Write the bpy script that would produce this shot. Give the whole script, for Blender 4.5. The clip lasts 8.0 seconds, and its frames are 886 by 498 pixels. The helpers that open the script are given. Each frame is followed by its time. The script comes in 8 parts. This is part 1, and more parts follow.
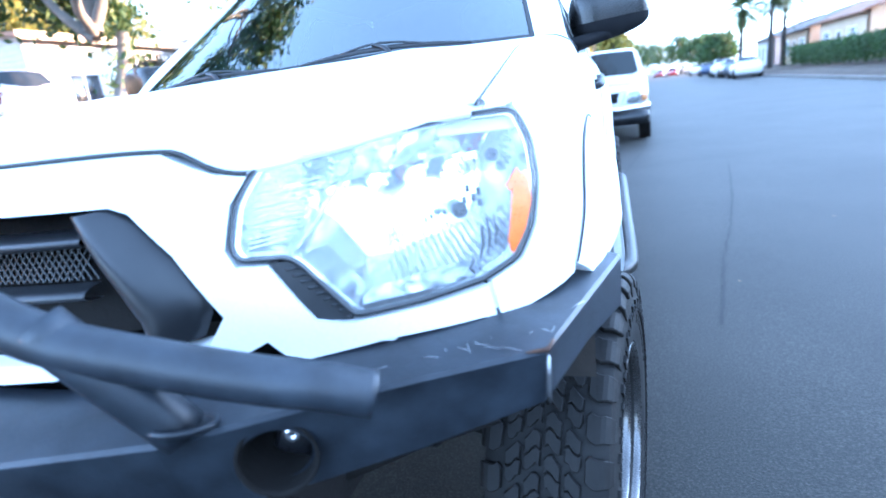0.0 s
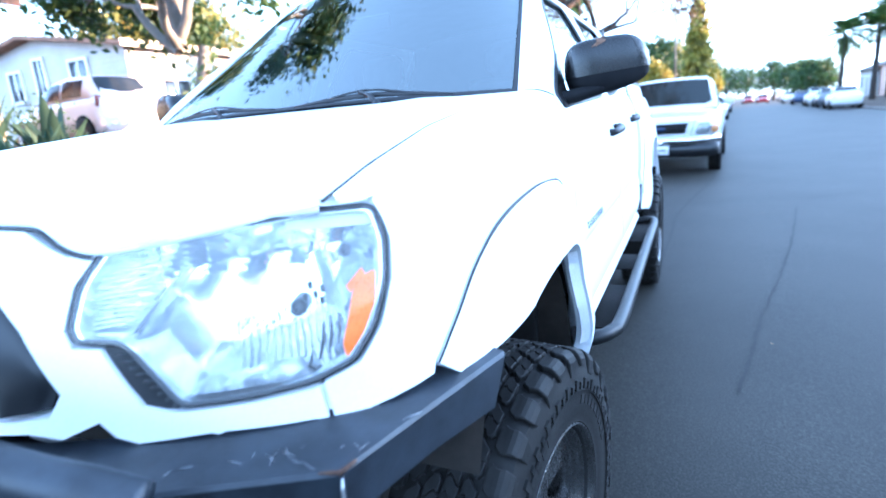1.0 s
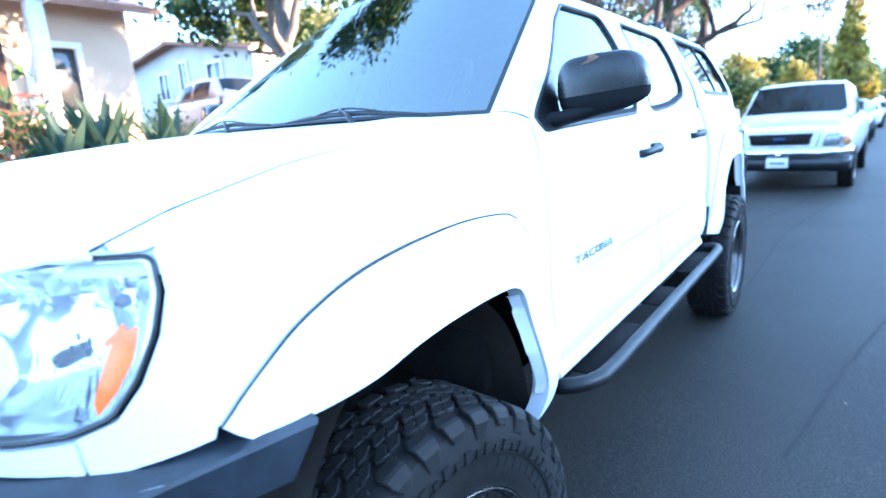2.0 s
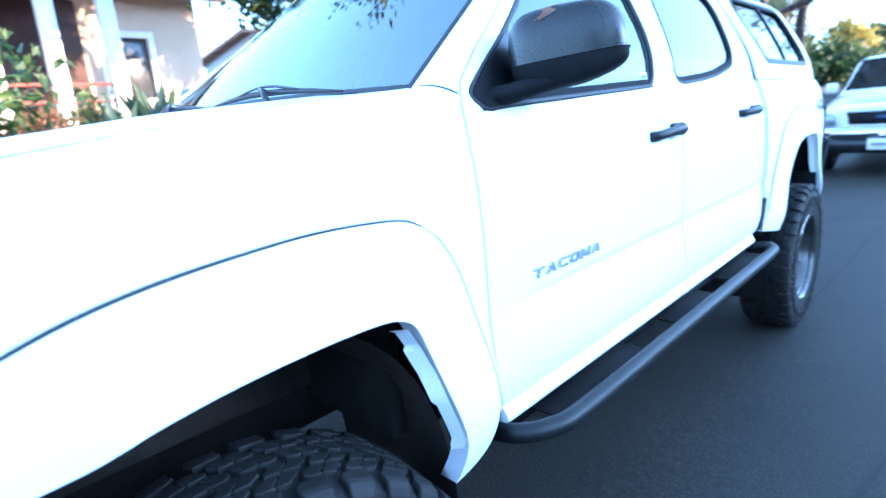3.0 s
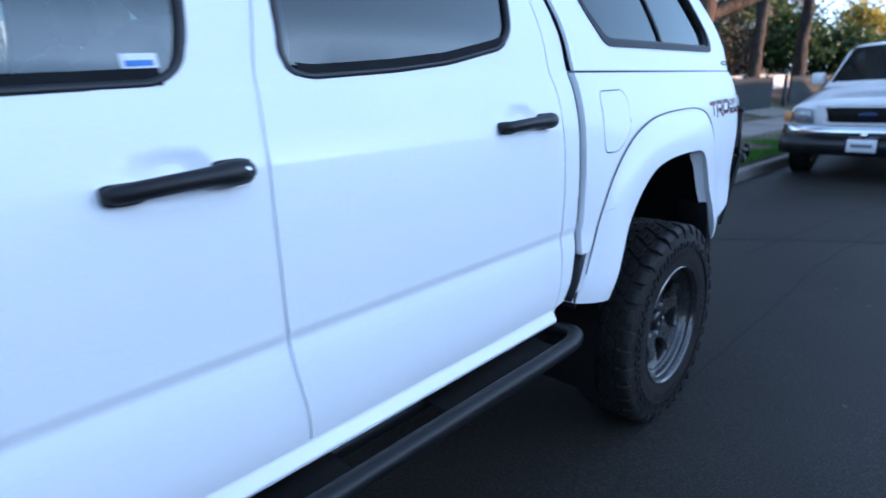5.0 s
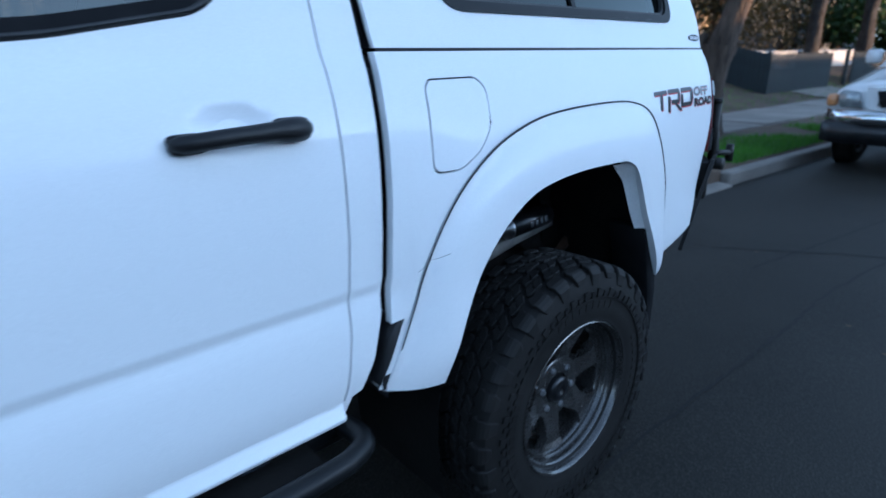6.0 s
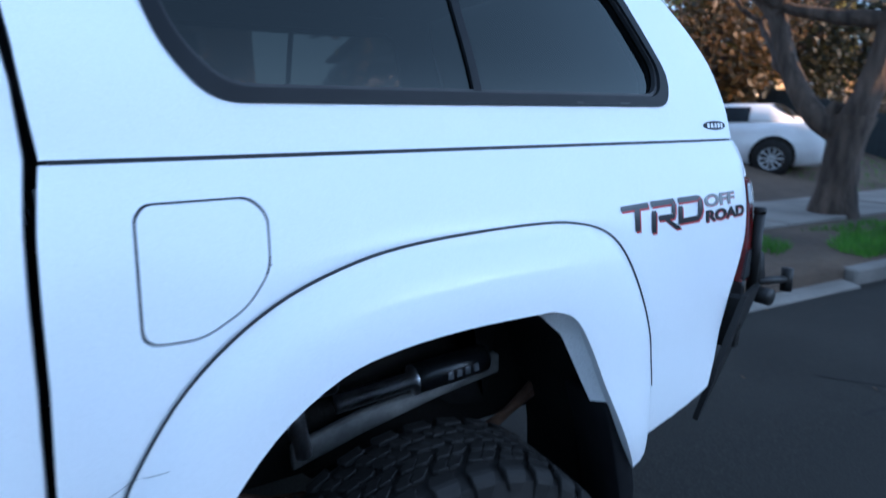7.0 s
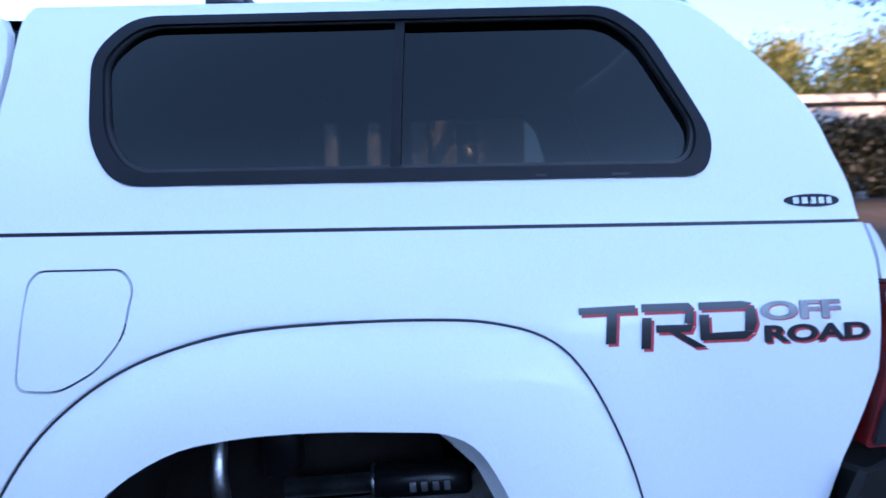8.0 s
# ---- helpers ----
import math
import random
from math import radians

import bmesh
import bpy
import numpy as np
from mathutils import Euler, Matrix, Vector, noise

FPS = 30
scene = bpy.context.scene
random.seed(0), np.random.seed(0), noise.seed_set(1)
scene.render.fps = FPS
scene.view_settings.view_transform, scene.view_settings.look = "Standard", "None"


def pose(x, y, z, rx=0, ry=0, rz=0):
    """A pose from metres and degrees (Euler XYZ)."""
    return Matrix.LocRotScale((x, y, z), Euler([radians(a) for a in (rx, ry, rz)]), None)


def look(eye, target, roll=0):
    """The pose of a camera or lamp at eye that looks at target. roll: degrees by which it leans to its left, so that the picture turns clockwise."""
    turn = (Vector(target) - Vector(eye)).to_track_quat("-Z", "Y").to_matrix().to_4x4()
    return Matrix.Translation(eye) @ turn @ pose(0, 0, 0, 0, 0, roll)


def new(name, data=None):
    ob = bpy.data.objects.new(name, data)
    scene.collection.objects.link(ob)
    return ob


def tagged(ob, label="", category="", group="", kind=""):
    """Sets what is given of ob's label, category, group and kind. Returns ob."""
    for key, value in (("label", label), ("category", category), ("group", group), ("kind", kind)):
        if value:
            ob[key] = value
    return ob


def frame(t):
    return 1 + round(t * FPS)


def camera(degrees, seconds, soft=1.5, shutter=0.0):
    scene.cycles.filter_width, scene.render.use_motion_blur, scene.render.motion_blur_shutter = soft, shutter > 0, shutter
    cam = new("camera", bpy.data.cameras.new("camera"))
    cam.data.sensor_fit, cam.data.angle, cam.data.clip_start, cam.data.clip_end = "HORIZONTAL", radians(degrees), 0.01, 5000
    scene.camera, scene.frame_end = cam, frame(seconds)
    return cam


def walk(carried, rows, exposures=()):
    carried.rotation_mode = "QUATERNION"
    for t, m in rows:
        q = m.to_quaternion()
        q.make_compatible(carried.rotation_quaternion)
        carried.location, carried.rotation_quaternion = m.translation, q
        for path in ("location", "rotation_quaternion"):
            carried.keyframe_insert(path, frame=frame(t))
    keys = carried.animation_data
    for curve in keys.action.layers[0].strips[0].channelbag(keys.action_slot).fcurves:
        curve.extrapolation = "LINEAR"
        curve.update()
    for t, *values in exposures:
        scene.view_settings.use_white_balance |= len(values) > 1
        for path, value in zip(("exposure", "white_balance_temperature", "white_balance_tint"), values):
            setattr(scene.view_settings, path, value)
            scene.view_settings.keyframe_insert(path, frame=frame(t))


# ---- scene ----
cam = camera(78.0, 8.0, shutter=0.3)
PATH = [
    (0, (0.948, -1.312, 1.256), (0.341, 0.52, 0.731), -7.4),
    (0.5, (1.113, -1.335, 1.303), (0.379, 0.427, 0.705), -5.0),
    (1, (1.21, -1.164, 1.331), (0.382, 0.599, 0.878), -4.7),
    (1.2, (1.245, -1.1, 1.346), (0.345, 0.627, 0.892), -5.3),
    (2.3, (1.563, -0.745, 1.364), (0.355, 0.791, 0.934), -2.5),
    (2.5, (1.56, -0.641, 1.353), (0.35, 0.887, 0.903), -2.0),
    (3, (1.61, -0.397, 1.335), (0.245, 0.989, 0.867), -4.4),
    (3.5, (1.669, -0.149, 1.358), (0.11, 1.015, 0.895), -2.9),
    (4, (1.687, 0.212, 1.355), (0.197, 1.452, 0.86), -0.9),
    (4.5, (1.716, 0.67, 1.346), (0.391, 2.08, 0.841), -2.1),
    (5, (1.769, 1.086, 1.357), (0.41, 2.443, 0.797), -2.1),
    (5.2, (1.793, 1.254, 1.371), (0.485, 2.626, 0.734), -0.9),
    (6.5, (1.775, 2.372, 1.37), (0.213, 3.471, 0.777), -1.3),
    (7, (1.718, 2.729, 1.437), (0.005, 3.664, 0.998), -0.6),
    (7.5, (1.78, 3.086, 1.422), (-0.14, 3.622, 1.267), 0.7),
    (8, (1.755, 3.42, 1.426), (-0.239, 3.38, 1.282), -1.0),
]
EXPOSURES = [(0.0, 3.96, 4200, 8), (0.5, 3.76, 4090, 6), (1.0, 3.69, 4180, 7), (2.5, 3.68, 3860, 3), (3.0, 3.54, 3820, 4), (3.5, 2.58, 4110, 23), (4.0, 2.35, 4250, 19), (4.5, 2.26, 4320, 14), (5.2, 1.89, 4310, 8), (6.5, 1.68, 4280, 3), (7.0, 1.85, 4250, 6), (8.0, 1.87, 4040, 17)]
walk(cam, [(t, look(eye, target, roll)) for t, eye, target, roll in PATH], EXPOSURES)
cam.data.dof.use_dof = True
cam.data.dof.focus_distance = 1.2
cam.data.dof.aperture_fstop = 3.0

# ---- light ----
SUN_AZ, SUN_EL = 62.0, 8.0          # degrees from +y towards +x, and above the horizon
world = bpy.data.worlds.new("world")
scene.world = world
world.use_nodes = True
wn = world.node_tree.nodes
sky = wn.new("ShaderNodeTexSky")
sky.sky_type = "NISHITA"
sky.sun_disc = False
sky.sun_elevation, sky.sun_rotation = radians(SUN_EL), radians(SUN_AZ)
sky.air_density, sky.dust_density, sky.ozone_density = 1.0, 1.1, 1.2
wn["Background"].inputs[1].default_value = 0.15
pale = wn.new("ShaderNodeHueSaturation")          # thin evening haze over the whole sky
pale.inputs["Saturation"].default_value = 0.28
world.node_tree.links.new(sky.outputs[0], pale.inputs["Color"])
world.node_tree.links.new(pale.outputs[0], wn["Background"].inputs[0])
sun_data = bpy.data.lights.new("sun", "SUN")
sun_data.energy, sun_data.angle, sun_data.color = 4.4, radians(0.6), (1.0, 0.47, 0.16)
sun = new("sun", sun_data)
sun.matrix_basis = look((0, 0, 30), (-30 * math.sin(radians(SUN_AZ)), -30 * math.cos(radians(SUN_AZ)), 30 - 30 * math.tan(radians(SUN_EL))))

# ---- materials ----


def nodes(name):
    m = bpy.data.materials.new(name)
    m.use_nodes = True
    t = m.node_tree
    return m, t, t.nodes["Principled BSDF"]


def noise_tex(t, scale, detail=4.0, coords="Object", rough=0.55, stretch=None):
    tc = t.nodes.new("ShaderNodeTexCoord")
    n = t.nodes.new("ShaderNodeTexNoise")
    n.inputs["Scale"].default_value, n.inputs["Detail"].default_value, n.inputs["Roughness"].default_value = scale, detail, rough
    if stretch:
        mp = t.nodes.new("ShaderNodeMapping")
        mp.inputs["Scale"].default_value = stretch
        t.links.new(tc.outputs[coords], mp.inputs[0])
        t.links.new(mp.outputs[0], n.inputs["Vector"])
    else:
        t.links.new(tc.outputs[coords], n.inputs["Vector"])
    return n


def ramp(t, source, stops):
    r = t.nodes.new("ShaderNodeValToRGB")
    e = r.color_ramp.elements
    while len(e) < len(stops):
        e.new(0.5)
    for k, (at, col) in enumerate(stops):
        e[k].position, e[k].color = at, (*col, 1)
    t.links.new(source, r.inputs[0])
    return r


def bump(t, bsdf, height, strength, dist=0.01):
    b = t.nodes.new("ShaderNodeBump")
    b.inputs["Strength"].default_value, b.inputs["Distance"].default_value = strength, dist
    t.links.new(height, b.inputs["Height"])
    t.links.new(b.outputs[0], bsdf.inputs["Normal"])


def surface(name, dark, light, rough=0.6, metal=0.0, fine=60.0, coarse=3.0, relief=0.2, depth=0.004, coat=0.0, spec=0.5, vary=0.0, stretch=None, coat_rough=0.09):
    """A two-scale surface: broad stains between two colours, fine grain in colour, gloss and relief."""
    m, t, b = nodes(name)
    big, small = noise_tex(t, coarse, 5, stretch=stretch), noise_tex(t, fine, 6, stretch=stretch)
    r = ramp(t, big.outputs[0], [(0.32, dark), (0.68, light)])
    g = ramp(t, small.outputs[0], [(0.3, (0.86, 0.86, 0.86)), (0.7, (1.1, 1.1, 1.1))])
    mul = t.nodes.new("ShaderNodeMix")
    mul.data_type, mul.blend_type = "RGBA", "MULTIPLY"
    mul.inputs[0].default_value = 1.0
    t.links.new(r.outputs[0], mul.inputs[6])
    t.links.new(g.outputs[0], mul.inputs[7])
    out = mul.outputs[2]
    if vary:
        info = t.nodes.new("ShaderNodeObjectInfo")
        geo = t.nodes.new("ShaderNodeNewGeometry")
        add = t.nodes.new("ShaderNodeMath")
        add.operation = "ADD"
        t.links.new(info.outputs["Random"], add.inputs[0])
        t.links.new(geo.outputs["Random Per Island"], add.inputs[1])
        hsv = t.nodes.new("ShaderNodeHueSaturation")
        mr = t.nodes.new("ShaderNodeMapRange")
        mr.inputs[1].default_value, mr.inputs[2].default_value = 0.0, 2.0
        mr.inputs[3].default_value, mr.inputs[4].default_value = 1 - vary, 1 + vary
        t.links.new(add.outputs[0], mr.inputs[0])
        t.links.new(mr.outputs[0], hsv.inputs["Value"])
        t.links.new(out, hsv.inputs["Color"])
        out = hsv.outputs[0]
    t.links.new(out, b.inputs["Base Color"])
    rr = t.nodes.new("ShaderNodeMapRange")
    rr.inputs[3].default_value, rr.inputs[4].default_value = max(0.02, rough - 0.12), min(1, rough + 0.12)
    t.links.new(small.outputs[0], rr.inputs[0])
    t.links.new(rr.outputs[0], b.inputs["Roughness"])
    b.inputs["Metallic"].default_value = metal
    b.inputs["Specular IOR Level"].default_value = spec
    b.inputs["Coat Weight"].default_value = coat
    b.inputs["Coat Roughness"].default_value = coat_rough
    if relief:
        bump(t, b, small.outputs[0], relief, depth)
    return m


def glass(name, tint, gloss=1.0, ior=2.15):
    """A pane: clear tint, with a mirror reflection that grows at grazing angles."""
    m = bpy.data.materials.new(name)
    m.use_nodes = True
    t = m.node_tree
    t.nodes.remove(t.nodes["Principled BSDF"])
    tr, gl, fr, mx = (t.nodes.new(k) for k in ("ShaderNodeBsdfTransparent", "ShaderNodeBsdfGlossy", "ShaderNodeFresnel", "ShaderNodeMixShader"))
    tr.inputs[0].default_value = (*tint, 1)
    gl.inputs["Roughness"].default_value = 0.015
    gl.inputs["Color"].default_value = (*(gloss if isinstance(gloss, tuple) else (gloss, gloss, gloss)), 1)
    fr.inputs[0].default_value = ior
    t.links.new(fr.outputs[0], mx.inputs[0])
    t.links.new(tr.outputs[0], mx.inputs[1])
    t.links.new(gl.outputs[0], mx.inputs[2])
    t.links.new(mx.outputs[0], t.nodes["Material Output"].inputs[0])
    return m


def leafy(name, dark, light):
    m, t, b = nodes(name)
    geo = t.nodes.new("ShaderNodeNewGeometry")
    r = ramp(t, geo.outputs["Random Per Island"], [(0.0, dark), (1.0, light)])
    n = noise_tex(t, 1.4, 3)
    r2 = ramp(t, n.outputs[0], [(0.3, (0.7, 0.7, 0.7)), (0.7, (1.25, 1.2, 1.0))])
    mul = t.nodes.new("ShaderNodeMix")
    mul.data_type, mul.blend_type = "RGBA", "MULTIPLY"
    mul.inputs[0].default_value = 1.0
    t.links.new(r.outputs[0], mul.inputs[6])
    t.links.new(r2.outputs[0], mul.inputs[7])
    t.links.new(mul.outputs[2], b.inputs["Base Color"])
    b.inputs["Roughness"].default_value = 0.55
    tl, mx = t.nodes.new("ShaderNodeBsdfTranslucent"), t.nodes.new("ShaderNodeMixShader")
    mx.inputs[0].default_value = 0.35
    t.links.new(mul.outputs[2], tl.inputs[0])
    t.links.new(b.outputs[0], mx.inputs[1])
    t.links.new(tl.outputs[0], mx.inputs[2])
    t.links.new(mx.outputs[0], t.nodes["Material Output"].inputs[0])
    return m


PAINT = surface("white_paint", (0.78, 0.79, 0.80), (0.82, 0.82, 0.82), 0.5, fine=900, coarse=1.2, relief=0.008, depth=0.0004, coat=0.30, spec=0.2, coat_rough=0.05)
PAINT_DIRTY = surface("white_paint_dusty", (0.66, 0.67, 0.67), (0.80, 0.80, 0.80), 0.42, fine=300, coarse=4, relief=0.03, depth=0.0006, coat=0.6)
POWDER = surface("black_powder_coat", (0.0065, 0.0085, 0.0125), (0.024, 0.029, 0.038), 0.46, fine=300, coarse=16, relief=0.35, depth=0.0012, spec=0.5)
PLASTIC = surface("black_plastic", (0.004, 0.004, 0.005), (0.009, 0.0095, 0.011), 0.30, fine=700, coarse=9, relief=0.10, depth=0.0004)
GRIP = surface("grained_black_plastic", (0.005, 0.005, 0.006), (0.010, 0.010, 0.011), 0.5, fine=900, coarse=12, relief=0.15, depth=0.0004, spec=0.35)
GREYPLASTIC = surface("dark_grey_trim", (0.009, 0.0095, 0.011), (0.019, 0.020, 0.022), 0.38, fine=600, coarse=7, relief=0.08, depth=0.0005)
# Near-black: the deep shade of wells and recesses is put into the colour.
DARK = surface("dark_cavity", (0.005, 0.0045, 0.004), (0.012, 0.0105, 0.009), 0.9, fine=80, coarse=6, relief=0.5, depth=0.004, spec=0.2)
RUBBER = surface("tyre_rubber", (0.0068, 0.0062, 0.0056), (0.0150, 0.0138, 0.0126), 0.68, fine=160, coarse=9, relief=0.3, depth=0.002, spec=0.28)
LINER = surface("dusty_well_liner", (0.012, 0.0105, 0.009), (0.045, 0.036, 0.028), 0.85, fine=60, coarse=5, relief=0.5, depth=0.004, spec=0.25)
BELT = surface("matt_black_weatherstrip", (0.006, 0.006, 0.007), (0.011, 0.011, 0.012), 0.75, fine=300, coarse=10, relief=0.05, spec=0.12)
SEAL = surface("rubber_seal", (0.008, 0.008, 0.009), (0.016, 0.016, 0.017), 0.55, fine=300, coarse=10, relief=0.1)
RIMGREY = surface("gunmetal_alloy", (0.060, 0.056, 0.053), (0.11, 0.104, 0.098), 0.27, metal=0.75, fine=240, coarse=8, relief=0.05, coat=0.9)
BADGE = surface("satin_chrome_letters", (0.46, 0.47, 0.49), (0.62, 0.63, 0.65), 0.26, metal=0.7, fine=300, coarse=20, relief=0.0)
BARPAINT = surface("gloss_black_bar_paint", (0.004, 0.0045, 0.0055), (0.009, 0.0092, 0.010), 0.45, fine=300, coarse=9, relief=0.15, depth=0.0006, spec=0.3)
REARBLACK = surface("weathered_black_steel", (0.006, 0.0055, 0.005), (0.016, 0.0145, 0.013), 0.55, fine=260, coarse=14, relief=0.3, depth=0.001, spec=0.35)
FRAMEBLACK = surface("matt_black_frame", (0.004, 0.0045, 0.006), (0.008, 0.009, 0.011), 0.55, fine=300, coarse=9, relief=0.1, depth=0.0005, spec=0.25)
RIMBRIGHT = surface("bright_alloy", (0.42, 0.42, 0.43), (0.58, 0.58, 0.59), 0.3, metal=0.35, fine=100, coarse=6, relief=0.0)
STEEL = surface("worn_steel", (0.30, 0.30, 0.31), (0.55, 0.55, 0.56), 0.36, metal=1.0, fine=160, coarse=10, relief=0.1)
RUSTY = surface("rusty_steel", (0.05, 0.025, 0.014), (0.17, 0.10, 0.06), 0.85, metal=0.2, fine=120, coarse=14, relief=0.4)
CHROME = surface("chrome", (0.62, 0.63, 0.65), (0.75, 0.76, 0.78), 0.1, metal=1.0, fine=100, coarse=6, relief=0.0)
REFLECTOR = surface("lamp_reflector", (0.88, 0.90, 0.92), (0.95, 0.96, 0.97), 0.17, metal=0.9, fine=9, coarse=26, relief=0.0)
PALEAMBER = surface("pale_amber_lens", (0.50, 0.22, 0.07), (0.62, 0.31, 0.12), 0.3, fine=300, coarse=20, relief=0.2, coat=0.6)
AMBER = surface("amber_lens", (0.85, 0.13, 0.008), (0.95, 0.19, 0.015), 0.3, fine=300, coarse=20, relief=0.2, coat=0.6)
RED = surface("red_lens", (0.085, 0.004, 0.005), (0.15, 0.008, 0.009), 0.18, fine=300, coarse=20, relief=0.2, coat=0.8)
CLEARLENS = surface("clear_lens_white", (0.60, 0.60, 0.60), (0.80, 0.80, 0.80), 0.2, fine=300, coarse=20, relief=0.2, coat=0.8)
SILVER = surface("silver_print", (0.13, 0.135, 0.145), (0.24, 0.245, 0.255), 0.35, metal=0.3, fine=400, coarse=30, relief=0.0)
REDPRINT = surface("red_print", (0.34, 0.014, 0.017), (0.42, 0.02, 0.024), 0.5, fine=400, coarse=30, relief=0.0)
BLACKPRINT = surface("black_print", (0.010, 0.010, 0.012), (0.020, 0.020, 0.022), 0.5, fine=400, coarse=30, relief=0.0, spec=0.15)
LETTERFADE, _t, _b = nodes("grey_to_black_print")
_geo, _sep, _fade = _t.nodes.new("ShaderNodeNewGeometry"), _t.nodes.new("ShaderNodeSeparateXYZ"), _t.nodes.new("ShaderNodeMapRange")
_fade.inputs[1].default_value, _fade.inputs[2].default_value = 1.205, 1.262
_t.links.new(_geo.outputs["Position"], _sep.inputs[0])
_t.links.new(_sep.outputs[2], _fade.inputs[0])
_shade = ramp(_t, _fade.outputs[0], [(0.0, (0.012, 0.012, 0.014)), (0.45, (0.03, 0.03, 0.033)), (0.70, (0.07, 0.071, 0.076)), (1.0, (0.12, 0.122, 0.13))])
_t.links.new(_shade.outputs[0], _b.inputs["Base Color"])
_b.inputs["Roughness"].default_value, _b.inputs["Specular IOR Level"].default_value = 0.5, 0.15
HEADLAMP = surface("grey_glass_headlamp", (0.20, 0.215, 0.22), (0.36, 0.375, 0.38), 0.12, metal=0.3, fine=120, coarse=18, relief=0.3, coat=0.8)
PAPER = surface("white_sticker", (0.66, 0.68, 0.72), (0.78, 0.78, 0.80), 0.6, fine=200, coarse=20, relief=0.0)
BLUEPRINT = surface("blue_print", (0.05, 0.14, 0.45), (0.08, 0.2, 0.55), 0.5, fine=200, coarse=20, relief=0.0)
OVALBLUE = surface("dark_blue_enamel", (0.008, 0.018, 0.06), (0.012, 0.025, 0.08), 0.35, fine=200, coarse=20, relief=0.0)
SEATCLOTH = surface("grey_seat_cloth", (0.035, 0.037, 0.04), (0.06, 0.062, 0.066), 0.9, fine=500, coarse=10, relief=0.4, depth=0.002)
DASHPLASTIC = surface("grey_dash_plastic", (0.045, 0.046, 0.05), (0.07, 0.071, 0.075), 0.6, fine=500, coarse=8, relief=0.03, depth=0.0004)
GLASS = glass("clear_glass", (0.60, 0.70, 0.70), (0.94, 1.0, 0.97), ior=2.1)
SCREENGLASS = glass("windscreen_glass", (0.46, 0.56, 0.58), (0.94, 1.0, 0.99), ior=2.7)
TINTED = glass("tinted_glass", (0.125, 0.13, 0.125), (0.93, 1.0, 0.96), ior=1.5)
TINTED_MID = glass("privacy_glass", (0.12, 0.14, 0.145), (0.95, 1.0, 0.96), ior=1.9)
LENS = glass("lamp_lens", (0.95, 0.96, 0.97), ior=1.3)
haze, clouded = LENS.node_tree.nodes.new("ShaderNodeBsdfDiffuse"), LENS.node_tree.nodes.new("ShaderNodeMixShader")
haze.inputs[0].default_value, clouded.inputs[0].default_value = (0.94, 0.95, 0.96, 1), 0.08
_last = LENS.node_tree.nodes["Material Output"].inputs[0].links[0].from_socket
LENS.node_tree.links.new(_last, clouded.inputs[1])
LENS.node_tree.links.new(haze.outputs[0], clouded.inputs[2])
LENS.node_tree.links.new(clouded.outputs[0], LENS.node_tree.nodes["Material Output"].inputs[0])

ASPHALT, _t, _b = nodes("asphalt")
_stain, _grit, _fine = noise_tex(_t, 0.7, 5), noise_tex(_t, 120.0, 3, rough=0.7), noise_tex(_t, 260.0, 2, rough=0.6)
_base = ramp(_t, _stain.outputs[0], [(0.3, (0.0176, 0.0163, 0.0134)), (0.7, (0.0306, 0.0286, 0.0238))])
_stone = ramp(_t, _grit.outputs[0], [(0.36, (0.55, 0.55, 0.55)), (0.52, (0.95, 0.95, 0.95)), (0.68, (2.0, 1.97, 1.94))])
_mul = _t.nodes.new("ShaderNodeMix")
_mul.data_type, _mul.blend_type = "RGBA", "MULTIPLY"
_mul.inputs[0].default_value = 1.0
_t.links.new(_base.outputs[0], _mul.inputs[6])
_t.links.new(_stone.outputs[0], _mul.inputs[7])
_t.links.new(_mul.outputs[2], _b.inputs["Base Color"])
_b.inputs["Roughness"].default_value, _b.inputs["Specular IOR Level"].default_value = 0.66, 0.22
bump(_t, _b, _grit.outputs[0], 0.28, 0.005)
DUSTYSTEEL = surface("dusty_steel", (0.11, 0.108, 0.10), (0.22, 0.21, 0.195), 0.8, metal=0.2, fine=90, coarse=12, relief=0.3)
CRACK = surface("crack_filler", (0.004, 0.0036, 0.0033), (0.009, 0.0082, 0.0075), 0.8, fine=60, coarse=4, relief=0.3)
CONCRETE = surface("concrete", (0.145, 0.132, 0.114), (0.235, 0.216, 0.19), 0.85, fine=40, coarse=1.3, relief=0.4, vary=0.14)
SOIL = surface("soil_and_litter", (0.042, 0.029, 0.018), (0.10, 0.071, 0.045), 0.95, fine=14, coarse=0.8, relief=0.8, depth=0.03)
GRASSM = leafy("grass_blades", (0.05, 0.15, 0.010), (0.14, 0.30, 0.03))
PALMBARK = surface("palm_bark", (0.014, 0.011, 0.009), (0.050, 0.041, 0.033), 0.95, fine=16, coarse=5, relief=1.0, depth=0.08)
BARK = surface("bark", (0.024, 0.017, 0.012), (0.115, 0.084, 0.060), 0.92, fine=30, coarse=9, relief=1.0, depth=0.06, stretch=(1, 1, 0.16))
PALEBARK = surface("pale_bark", (0.11, 0.10, 0.088), (0.22, 0.205, 0.18), 0.9, fine=22, coarse=2.5, relief=0.8, depth=0.02, stretch=(1, 1, 0.3))
LEAF = leafy("green_leaves", (0.022, 0.050, 0.012), (0.07, 0.115, 0.028))
LEAFDARK = leafy("dark_leaves", (0.022, 0.022, 0.007), (0.115, 0.066, 0.020))
# Darkened copy of the green leaves: shade on hedges and trees is in the colour.
LEAFSHADE = leafy("leaves_with_shade_in_colour", (0.010, 0.013, 0.006), (0.032, 0.034, 0.014))
LEAFGOLD = leafy("yellow_green_leaves", (0.16, 0.17, 0.02), (0.38, 0.31, 0.045))
